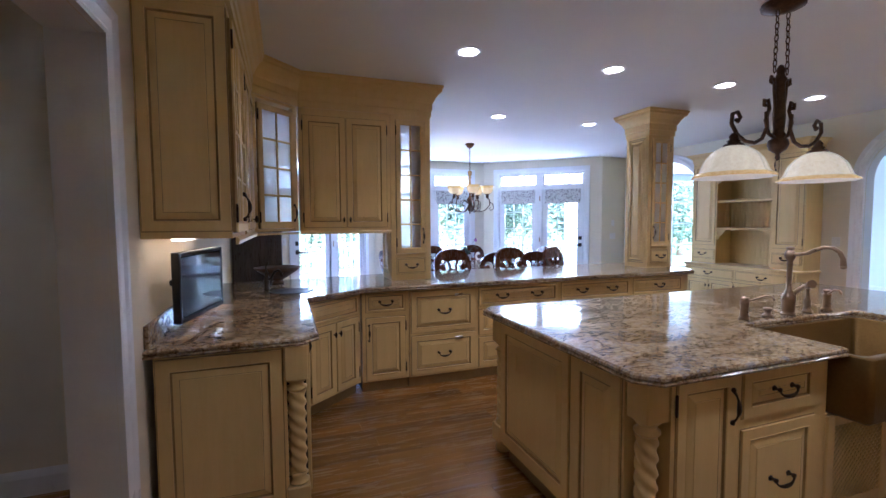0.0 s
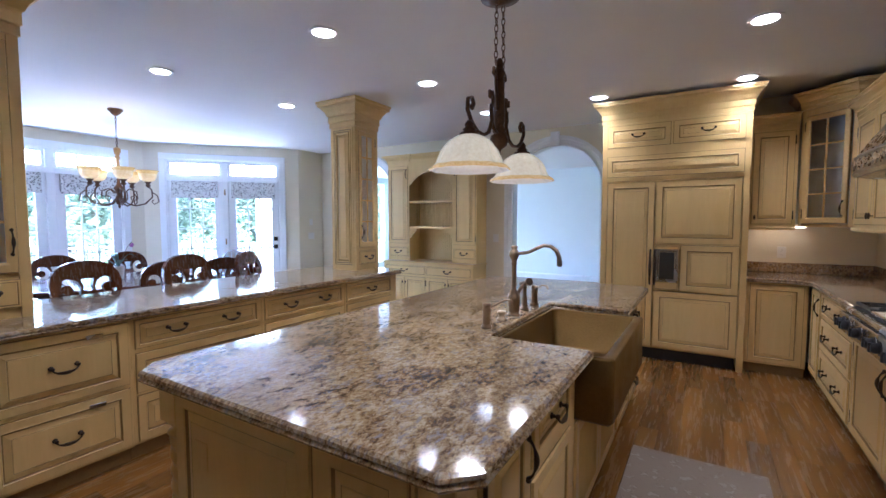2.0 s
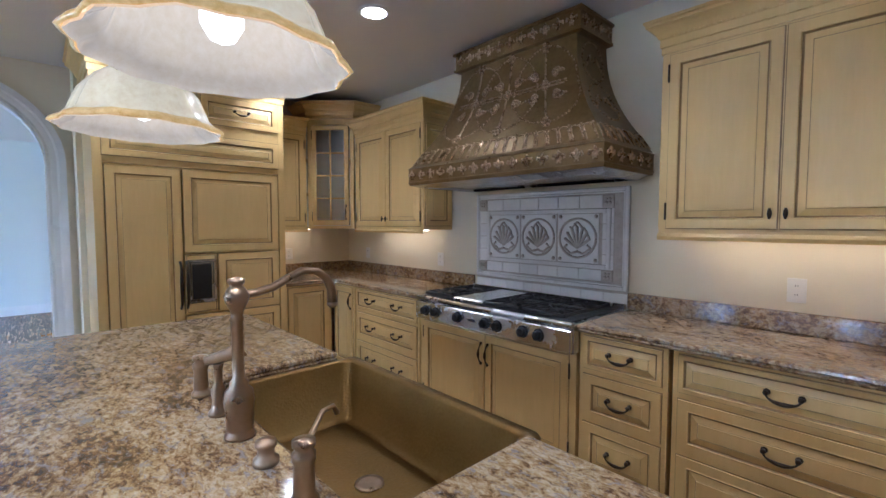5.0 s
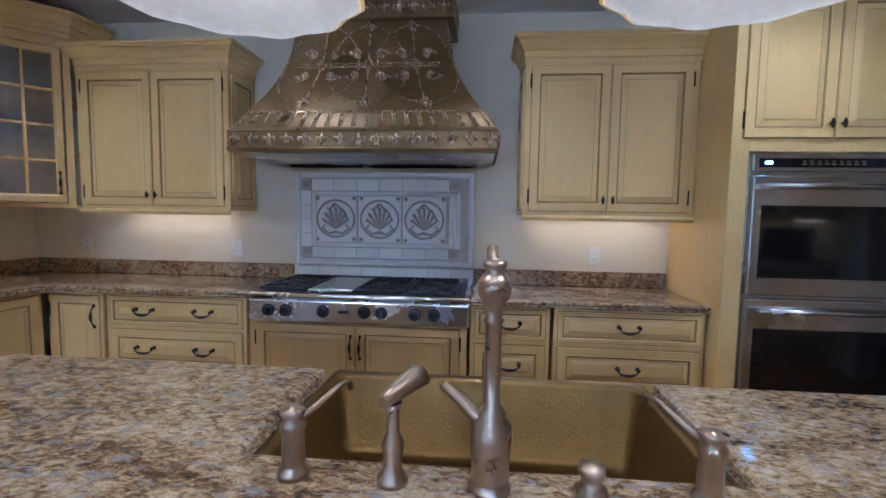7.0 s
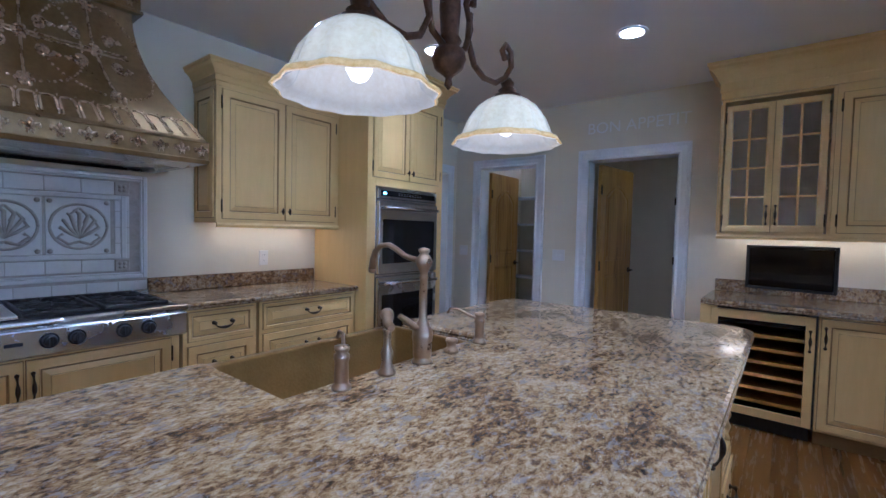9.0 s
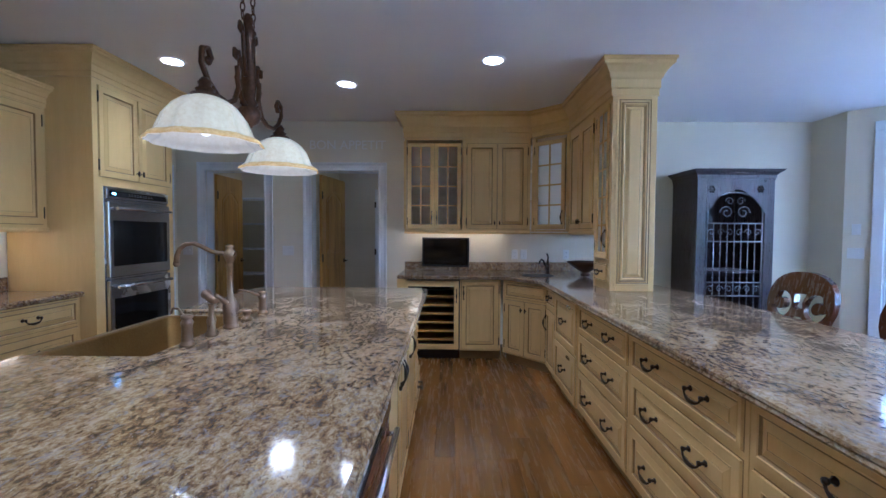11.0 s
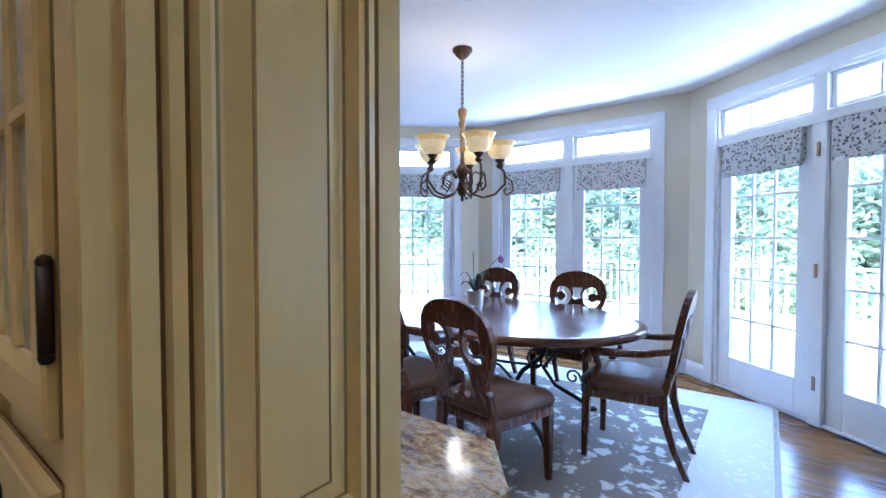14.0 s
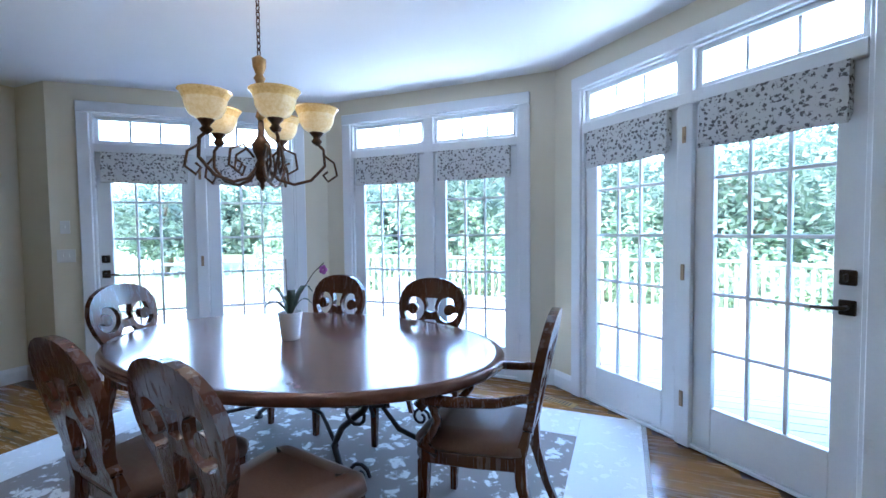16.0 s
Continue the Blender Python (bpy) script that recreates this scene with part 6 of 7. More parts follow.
PX, PY2, PA, PZ = 2.755, 1.88, 0.367, 0.024
HP = H - PZ
t = thing("island_pendant", "bronze two-light island pendant with alabaster bell shades, lit", "pendant light", PX, PY2, PZ)
g = Geo().lathe(0, 0, [(0.11, HP - 0.001), (0.115, HP - 0.012), (0.10, HP - 0.022), (0.11, HP - 0.03), (0.06, HP - 0.045), (0.02, HP - 0.06), (0.001, HP - 0.062)][::-1], 20)
part("canopy", g, RUST, t)
for s in (-1, 1):
    part("chain", chain(Geo(), (s * 0.045, 0, HP - 0.05), (s * 0.055, 0, 2.31)), RUST, t)
g = Geo().lathe(0, 0, [(0.002, 1.80), (0.014, 1.815), (0.010, 1.835), (0.018, 1.845), (0.045, 1.865), (0.055, 1.895), (0.050, 1.92), (0.030, 1.935), (0.040, 1.95), (0.028, 1.97), (0.034, 2.05), (0.030, 2.15), (0.024, 2.25), (0.036, 2.27), (0.026, 2.29), (0.020, 2.31), (0.024, 2.33), (0.012, 2.355), (0.002, 2.36)], 14)
part("stem", g, RUST, t)
for s in (-1, 1):
    g = Geo()
    pts = [(s * 0.03, 0, 1.93), (s * 0.085, 0, 1.955), (s * 0.115, 0, 2.03), (s * 0.085, 0, 2.10), (s * 0.10, 0, 2.15), (s * 0.13, 0, 2.145), (s * 0.13, 0, 2.115), (s * 0.11, 0, 2.115)]
    g.tube(pts, 0.011, 6)
    g.tube([(s * 0.03, 0, 2.06), (s * 0.05, 0, 2.2), (s * 0.055, 0, 2.27), (s * 0.08, 0, 2.285), (s * 0.085, 0, 2.255), (s * 0.065, 0, 2.245)], 0.009, 6)
    part("upper_scroll", g, RUST, t)
    g = Geo()
    g.tube([(s * 0.11, 0, 2.08), (s * 0.10, 0, 1.99), (s * 0.14, 0, 1.92), (s * 0.20, 0, 1.895), (s * 0.28, 0, 1.90), (s * 0.345, 0, 1.935), (s * 0.39, 0, 1.99), (s * 0.385, 0, 2.045), (s * 0.345, 0, 2.06), (s * 0.322, 0, 2.03), (s * 0.34, 0, 2.005), (s * 0.358, 0, 2.018)], 0.011, 6)
    part("arm", g, RUST, t)
    part("shade_holder", Geo().lathe(s * PA, 0, [(0.055, 1.862), (0.052, 1.875), (0.030, 1.885), (0.036, 1.895), (0.022, 1.905), (0.026, 1.92), (0.012, 1.94)], 14), RUST, t)
    prof = [(0.200, 1.690), (0.206, 1.692), (0.199, 1.703), (0.178, 1.714), (0.166, 1.728), (0.157, 1.752), (0.141, 1.790), (0.114, 1.828), (0.082, 1.852), (0.050, 1.866)]
    inn_ = [(r - 0.006, z - 0.004) for r, z in prof[2:]][::-1] + [(0.197, 1.688)]
    g = Geo().lathe(s * PA, 0, prof, 48, 0, 0.006, 12)
    g.m = [1 if any(g.v[i][2] < 1.713 for i in f) else 0 for f in g.f]
    g2 = Geo().lathe(s * PA, 0, inn_[::-1], 48, 2, 0.006, 12)
    k = len(g.v)
    for f in g2.f[:-2]:
        g.face([i + k for i in f], 2, True)
    g.v.extend(g2.v)
    keep = [i for i, f in enumerate(g.f) if len(f) < 10]
    g.f, g.m, g.s = [g.f[i] for i in keep], [g.m[i] for i in keep], [g.s[i] for i in keep]
    sh = part("shade", g, [ALAB, ALABRIM, ALABIN], t, "lit alabaster glass bell with scalloped amber rim")
    part("bulb", Geo().ball(s * PA, 0, 1.765, 0.035, 10, 0, 1.3), BULB, sh)
    l = new("pendant_lamp", bpy.data.lights.new("pendant_lamp", "SPOT"))
    l.data.energy, l.data.color, l.data.shadow_soft_size, l.data.spot_size, l.data.spot_blend = PEND_W, (1.0, 0.87, 0.68), 0.06, radians(150), 0.5
    l.location = (PX + s * PA, PY2, 1.70 + PZ)

# ---- chandelier ----
CX, CY = 2.84, 6.70
t = thing("chandelier", "bronze five-arm chandelier with amber glass cups, lit", "chandelier", CX, CY, 0)
part("canopy", Geo().lathe(0, 0, [(0.001, 2.66), (0.02, 2.665), (0.05, 2.69), (0.06, 2.71), (0.075, 2.72), (0.075, 2.739)], 18), RUST, t)
part("chain", chain(Geo(), (0, 0, 2.67), (0, 0, 2.31)), RUST, t)
part("stem", Geo().lathe(0, 0, [(0.002, 1.60), (0.014, 1.62), (0.010, 1.64), (0.030, 1.66), (0.040, 1.70), (0.034, 1.74), (0.022, 1.76), (0.040, 1.80), (0.050, 1.84), (0.030, 1.87), (0.018, 1.89), (0.014, 1.97)], 14), RUST, t)
part("gilt_column", Geo().lathe(0, 0, [(0.014, 1.97), (0.026, 1.99), (0.018, 2.02), (0.022, 2.10), (0.016, 2.16), (0.030, 2.19), (0.018, 2.21), (0.034, 2.25), (0.036, 2.29), (0.014, 2.305), (0.001, 2.315)], 14), mottled("antique_gilt", (0.34, 0.19, 0.07), (0.50, 0.31, 0.13), 0.35, 0.8, (30, 30, 30), 0.1), t)
am = Geo().tube([(0.03, 0, 1.72), (0.08, 0, 1.66), (0.16, 0, 1.635), (0.25, 0, 1.66), (0.325, 0, 1.74), (0.32, 0, 1.83), (0.285, 0, 1.865)], 0.009, 6)
am.tube([(0.05, 0, 1.78), (0.10, 0, 1.83), (0.17, 0, 1.80), (0.18, 0, 1.72), (0.13, 0, 1.69), (0.11, 0, 1.735), (0.14, 0, 1.75)], 0.007, 6)
am.tube([(0.32, 0, 1.80), (0.375, 0, 1.76), (0.39, 0, 1.69), (0.34, 0, 1.655), (0.315, 0, 1.69), (0.34, 0, 1.71)], 0.007, 6)
am = am.mesh("arm", RUST)
fm = Geo().lathe(0, 0, [(0.004, 1.85), (0.022, 1.862), (0.030, 1.875), (0.018, 1.89), (0.022, 1.90), (0.036, 1.915), (0.040, 1.925)], 12).mesh("cup_holder", RUST)
gc = Geo().lathe(0, 0, [(0.038, 1.922), (0.070, 1.940), (0.090, 1.975), (0.097, 2.015), (0.112, 2.045), (0.121, 2.052), (0.110, 2.041), (0.091, 2.012), (0.084, 1.977), (0.064, 1.946), (0.02, 1.93)], 24)
gc.m = [1 if min(gc.v[i][2] for i in f) > 2.0 else 0 for f in gc.f]
gc = gc.mesh("glass_cup", [AMBER, ALABRIM])
for k in range(5):
    a = 72 * k + 40
    arm = part("arm", am, None, t, "", pose(0, 0, 0, 0, 0, a))
    part("cup_holder", fm, None, arm, "", pose(0.285, 0, 0))
    part("glass_cup", gc, None, arm, "lit amber glass cup", pose(0.285, 0, 0))
l = new("chandelier_lamp", bpy.data.lights.new("chandelier_lamp", "POINT"))
l.data.energy, l.data.color, l.data.shadow_soft_size = PEND_W * 1.4, (1.0, 0.84, 0.62), 0.12
l.location = (CX, CY, 2.18)

# ---- hutch ----
t = thing("hutch", "cream built-in hutch with arched display niche and plate rack", "hutch", 6.0, 5.33, 0, -90)
W = 1.62
HB = XE - 6.0 - 0.002
g = Geo().box(0, 0, 0.09, W, HB, 0.79).box(0.01, 0.05, 0, W - 0.01, HB, 0.09)
part("base", g, PAINT, t)
part("base_top", Geo().box(-0.02, -0.02, 0.791, W + 0.02, HB, 0.825, 0, 0.008), PAINT, t)
for x0 in (0.03, 0.82):
    door(t, x0, 0.62, x0 + 0.77, 0.76, "bail", "drawer")
    door(t, x0, 0.12, x0 + 0.383, 0.59, "knobR"), door(t, x0 + 0.387, 0.12, x0 + 0.77, 0.59, "knobL")
UY = 0.12
N0, N1 = 0.42, 1.21
g = Geo().box(0, UY, 0.826, N0, HB, 2.40).box(N1, UY, 0.826, W, HB, 2.40).box(N0, HB - 0.02, 0.826, N1, HB, 2.40)
part("upper_case", g, PAINT, t)
bd = Geo().box(0, HB - 0.028, 0.83, 0.030, HB - 0.02, 2.3, 0, 0.004).mesh("bead_board", PAINT)
for i in range(22):
    part("bead_board", bd, None, t, "", pose(N0 + 0.005 + (N1 - N0 - 0.01) * i / 22, 0, 0))
for z in (1.335, 1.74):
    part("shelf", Geo().box(N0, UY + 0.01, z, N1, HB - 0.03, z + 0.035, 0, 0.005), PAINT, t)
for i in range(13):
    x = N0 + 0.06 + (N1 - N0 - 0.12) * i / 12
    part("plate_dowel", Geo().tube([(x, UY + 0.10, 1.37), (x, UY + 0.10, 1.74)], 0.006, 6), PAINT, t)
k = 20
zz = lambda u: 2.02 + 0.20 * math.sin(math.pi * min(1, max(0, (u - 0.04) / 0.92))) ** 0.7
lp = [(N0 + (N1 - N0) * i / k, zz(i / k)) for i in range(k + 1)] + [(N1, 2.40), (N0, 2.40)]
g = pierced(lp, [], 0.010, lambda z: UY + 0.01)
part("arch_board", g, PAINT, t)
for s, xx in ((1, N0), (-1, N1)):
    g = Geo()
    pts = [(0, 1.334), (0.13, 1.334), (0.13, 1.30), (0.10, 1.295), (0.085, 1.26), (0.05, 1.245), (0.035, 1.20), (0, 1.185)]
    g.rings([[(xx + s * a, UY + 0.012, z) for a, z in pts], [(xx + s * a, UY + 0.032, z) for a, z in pts]], 0)
    part("bracket", g, PAINT, t)
for x0, x1, hw in ((0.02, N0 - 0.02, "pullR"), (N1 + 0.02, W - 0.02, "pullL")):
    d = door(t, x0, 1.10, x1, 2.33, hw)
    d.matrix_basis = pose(0, UY, 0)
    d = door(t, x0, 0.89, x1, 1.04, "bail", "drawer")
    d.matrix_basis = pose(0, UY, 0)
part("crown", Geo().molding([(0, HB), (0, UY), (N0 - 0.001, UY), (N0 - 0.001, UY + 0.02), (N1, UY + 0.02), (N1, UY), (W, UY), (W, HB)], crown_prof(2.37, 2.50)).box(0.01, UY + 0.025, 2.40, W - 0.01, HB, 2.49), PAINT, t)

# ---- armoire ----
t = thing("armoire", "tall near-black wooden armoire with arched wrought iron grille door", "armoire", -0.06, 5.53, 0, 90)
W, D = 0.84, 0.53
boxes(t, DARKW, ("side", 0, 0.0, 0.0, 0.10, D, 2.0), ("side", W - 0.10, 0, 0, W, D, 2.0), ("base", 0.1, 0, 0, W - 0.1, D, 0.30), ("back", 0.1, D - 0.02, 0.3, W - 0.1, D, 2.0), ("top", 0.1, 0.02, 1.94, W - 0.1, D - 0.02, 2.0))
part("crown", Geo().molding([(0, D), (0, 0), (W, 0), (W, D)], crown_prof(1.98, 2.09, 0.9)).box(0.002, 0.002, 2.0, W - 0.002, D, 2.085), DARKW, t)
k = 18
zz = lambda u: 1.60 + 0.27 * math.sin(math.pi * u) ** 0.8
lp = [(0.1 + 0.64 * i / k, zz(i / k)) for i in range(k + 1)] + [(0.74, 1.96), (0.1, 1.96)]
g = pierced(lp, [], 0.012, lambda z: 0.008)
part("arched_head", g, DARKW, t)
for s in (0, 1):
    g = Geo()
    for i in range(6):
        a = i * 1.05
        g.ball(0.155 + s * 0.53 + 0.03 * math.cos(a), -0.006, 1.875 + 0.03 * math.sin(a), 0.016, 6)
    part("carved_spandrel", g, DARKW, t)
gl = part("grille", Geo().tube([(0.12, 0.012, 0.33), (0.12, 0.012, 1.62)] + [(0.42 - 0.30 * math.cos(math.pi * i / 12), 0.012, 1.62 + 0.22 * math.sin(math.pi * i / 12)) for i in range(1, 12)] + [(0.72, 0.012, 1.62), (0.72, 0.012, 0.33)], 0.010, 6), GRILLE, t, "wrought iron door grille")
for x in [0.12 + 0.6 * i / 8 for i in range(1, 8)]:
    g = Geo().tube([(x, 0.012, 0.33), (x, 0.012, 1.50)], 0.006, 5)
    for z in [0.45 + 0.09 * i for i in range(11)]:
        g.ball(x, 0.012, z, 0.011, 5)
    part("bar", g, GRILLE, gl)
for z in (0.35, 0.70, 0.85, 1.30, 1.50):
    part("bar", Geo().tube([(0.12, 0.012, z), (0.72, 0.012, z)], 0.008, 5), GRILLE, gl)
for z, n in ((0.775, 6), (1.40, 6)):
    for i in range(n):
        g = Geo()
        scroll(g, 0.17 + 0.5 * i / (n - 1), z, 1 if i % 2 else -1, 0.042, 1.1, 0.005, 0.010)
        part("scroll", g, GRILLE, gl)
for s in (-1, 1):
    g = Geo()
    scroll(g, 0.42 + s * 0.09, 1.62, s, 0.075, 1.3, 0.006, 0.010)
    scroll(g, 0.42 + s * 0.06, 1.74, s, 0.05, 1.2, 0.005, 0.010)
    part("scroll", g, GRILLE, gl)
part("shelf", Geo().box(0.1, 0.06, 0.95, W - 0.1, D - 0.03, 0.975), DARKW, t)

# ---- dining table ----
TX, TY = 2.90, 6.87
t = thing("dining_table", "oval copper-brown dining table on a scrolled iron base", "dining table", TX, TY, 0)
el = lambda a, b_, z, n=56: [(a * math.cos(2 * math.pi * i / n), b_ * math.sin(2 * math.pi * i / n), z) for i in range(n)]
part("tabletop", Geo().rings([el(1.10, 0.70, 0.705), el(1.185, 0.785, 0.708), el(1.20, 0.80, 0.718), el(1.20, 0.80, 0.748), el(1.192, 0.792, 0.758), el(1.15, 0.75, 0.760)], 0, True), TABLETOP, t)
g = Geo()
for x in (-0.72, 0.72):
    g.tube([(x, -0.40, 0.69), (x, 0.40, 0.69)], 0.014, 6)
for y in (-0.30, 0.30):
    g.tube([(-0.85, y, 0.69), (0.85, y, 0.69)], 0.014, 6)
part("apron_rails", g, BLACK, t)
for sx in (-1, 1):
    for sy in (-1, 1):
        g = Geo()
        pts = [(sx * 0.72, sy * 0.36, 0.69), (sx * 0.66, sy * 0.34, 0.58), (sx * 0.50, sy * 0.28, 0.45), (sx * 0.42, sy * 0.24, 0.33), (sx * 0.50, sy * 0.28, 0.20), (sx * 0.66, sy * 0.36, 0.10), (sx * 0.74, sy * 0.42, 0.025)]
        g.tube(pts, 0.016, 8)
        g.lathe(sx * 0.745, sy * 0.425, [(0.03, 0.016), (0.03, 0.03), (0.012, 0.045)], 10)
        for zc, rr in ((0.55, 0.085), (0.27, 0.06)):
            pp = []
            for i in range(13):
                k = i / 12
                a = 2 * math.pi * 1.2 * k
                r = rr * (1 - 0.7 * k)
                pp.append((sx * (0.62 + r * math.cos(a)), sy * 0.33, zc + r * math.sin(a)))
            g.tube(pp, 0.009, 6)
        part("leg", g, BLACK, t)
part("stretcher", Geo().tube([(-0.45, -0.26, 0.34), (-0.2, -0.05, 0.38), (0, 0, 0.39), (0.2, 0.05, 0.38), (0.45, 0.26, 0.34)], 0.011, 6).tube([(-0.45, 0.26, 0.34), (-0.2, 0.05, 0.38), (0, 0, 0.39), (0.2, -0.05, 0.38), (0.45, -0.26, 0.34)], 0.011, 6), BLACK, t)


# ---- dining chairs ----
def chair(name, label, x, y, rz, arms=False, up=0.0, z0=0.012, group="chairs round the table", cat="dining chair"):
    """A pierced-back chair; up raises the seat and the back over longer legs."""
    t = thing(name, label, cat, x, y, z0, rz, group)
    lean = lambda z: -0.215 - max(0, z - up - 0.45) * 0.20
    zc = 0.745 + up
    half = [(0.150, -0.262), (0.148, -0.225), (0.160, -0.205), (0.184, -0.195), (0.190, -0.180), (0.168, -0.165), (0.168, -0.135), (0.190, -0.09), (0.222, -0.03), (0.244, 0.04), (0.248, 0.10), (0.232, 0.165),
            (0.198, 0.215), (0.150, 0.248), (0.10, 0.266), (0.05, 0.275)]
    outline = [(a, zc + b_) for a, b_ in half] + [(0, zc + 0.277)] + [(-a, zc + b_) for a, b_ in half[::-1]] + [(0, zc - 0.250)]
    holes = []
    for s in (-1, 1):
        # crescent round a curled tongue
        out_ = [(s * (0.127 + 0.080 * math.cos(a)), zc + 0.055 + 0.086 * math.sin(a)) for a in [radians(62 + 285 * i / 18) for i in range(19)]]
        back = [(s * (0.140 + r_ * math.cos(a)), zc + 0.050 + r_ * math.sin(a)) for a, r_ in [(radians(335 - 300 * i / 12), 0.030 + 0.018 * i / 12) for i in range(13)]]
        holes.append(out_ + back)
    holes.append([(-0.048, zc + 0.135), (0.048, zc + 0.135), (0.030, zc + 0.075), (0.040, zc + 0.045), (0, zc + 0.032), (-0.040, zc + 0.045), (-0.030, zc + 0.075)])
    low = [(0.018, -0.200), (0.030, -0.222), (0.062, -0.225), (0.088, -0.205), (0.095, -0.175), (0.082, -0.155), (0.078, -0.12), (0.066, -0.06), (0.040, -0.015)]
    holes.append([(a, zc + b_) for a, b_ in low] + [(-a, zc + b_) for a, b_ in low[::-1]])
    part("backrest", pierced(outline, holes, 0.019, lean), MAHOG, t, "pierced scrolled mahogany back")
    part("finial", Geo().lathe(0, lean(zc - 0.17), [(0.016, zc - 0.205), (0.019, zc - 0.185), (0.010, zc - 0.165), (0.014, zc - 0.15), (0.008, zc - 0.135), (0.011, zc - 0.125), (0.005, zc - 0.105), (0.001, zc - 0.095)], 8), MAHOG, t)
    g = Geo()
    se = [(-0.20, -0.21), (0.20, -0.21), (0.235, 0.0), (0.25, 0.20), (0.20, 0.245), (-0.20, 0.245), (-0.25, 0.20), (-0.235, 0.0)]
    part("seat_frame", Geo().extrude(se, 0.375 + up, 0.435 + up, 0, 0.006), MAHOG, t)
    g.rings([Z(se, 0.436 + up), Z(inset(se, -0.008), 0.452 + up), Z(inset(se, 0.0), 0.478 + up), Z(inset(se, 0.03), 0.495 + up), Z(inset(se, 0.10), 0.503 + up)], 0, True)
    part("seat", g, LEATHER, t, "brown leather cushion")
    for s in (-1, 1):
        part("leg", Geo().rings([[(s * (0.21 + q * 0.0) + a * (0.024 - 0.009 * k), 0.205 + 0.012 * k + b_ * (0.024 - 0.009 * k), (0.40 + up) * (1 - k) if k else 0.376 + up) for a, b_ in ((-1, -1), (1, -1), (1, 1), (-1, 1))] for q, k in ((0, 0), (0, 0.5), (0, 1.0))], 0), MAHOG, t)
        pts = [(s * 0.185, -0.33, 0.0), (s * 0.185, -0.265, 0.15 + up / 2), (s * 0.185, -0.215, 0.32 + up), (s * 0.183, -0.207, 0.44 + up), (s * 0.172, lean(0.50 + up), 0.50 + up), (s * 0.170, lean(0.545 + up), 0.545 + up)]
        part("leg", Geo().rings([[(x_ + a * w_, y_ + b_ * w_, z_) for a, b_ in ((-1, -1), (1, -1), (1, 1), (-1, 1))] for (x_, y_, z_), w_ in zip(pts, (0.015, 0.018, 0.022, 0.024, 0.020, 0.016))], 0), MAHOG, t)
        if arms:
            part("armrest", Geo().tube([(s * 0.21, lean(0.70 + up), 0.70 + up), (s * 0.255, -0.12, 0.675 + up), (s * 0.275, 0.05, 0.665 + up), (s * 0.27, 0.17, 0.66 + up), (s * 0.265, 0.205, 0.635 + up), (s * 0.265, 0.18, 0.615 + up)], [0.018, 0.022, 0.024, 0.026, 0.024, 0.018], 8), MAHOG, t)
            part("arm_post", Geo().tube([(s * 0.235, 0.14, 0.42 + up), (s * 0.265, 0.19, 0.47 + up), (s * 0.268, 0.14, 0.53 + up), (s * 0.268, 0.12, 0.58 + up), (s * 0.268, 0.15, 0.65 + up)], [0.022, 0.026, 0.020, 0.018, 0.020], 8), MAHOG, t)
    return t


SL, AL = "mahogany dining chair with pierced round back and leather seat", "mahogany armchair with pierced round back and leather seat"
c1 = chair("dining_chair", SL, 3.51, 6.02, -10)
for cx_, cy_, cr in ((2.90, 6.06, -8), (2.53, 7.46, 176), (3.37, 7.47, 184), (1.75, 6.86, -80)):
    copy_thing(c1, pose(cx_, cy_, 0.012, 0, 0, cr))
chair("dining_armchair", AL, 4.03, 6.80, 92, True)
b1 = chair("counter_stool", "mahogany counter stool with arms and pierced round back", 3.475, 4.785, -152, True, 0.115, 0.001, "stools at the bar", "counter stool")
for cx_, cy_, cr in ((2.77, 4.83, -172), (1.94, 4.82, -176)):
    copy_thing(b1, pose(cx_, cy_, 0.001, 0, 0, cr))

# ---- rugs ----
t = thing("area_rug", "grey and white floral area rug under the dining table", "rug", 0, 0)
part("field", Geo().box(1.45, 5.60, 0.0022, 4.35, 7.84, 0.012, 0, 0.003), RUG, t)
part("border", Geo().box(1.05, 5.20, 0.0015, 1.449, 8.24, 0.0115).box(4.351, 5.20, 0.0015, 4.75, 8.24, 0.0115).box(1.45, 5.20, 0.0015, 4.35, 5.599, 0.0115).box(1.45, 7.841, 0.0015, 4.35, 8.24, 0.0115), RUGB, t, "pale border")
for x in (1.03, 4.752):
    g = Geo()
    for i in range(150):
        y = 5.21 + 3.02 * i / 149
        g.box(x, y, 0.0012, x + 0.028, y + 0.012, 0.004, 0, 0)
    tagged(part("fringe", g, RUGB, t), "", "", "", "stuff")
solo("kitchen_runner", Geo().box(1.65, 0.49, 0.0015, 3.39, 1.20, 0.010, 0, 0.003), RUNNER, "beige patterned runner rug beside the sink", "rug")

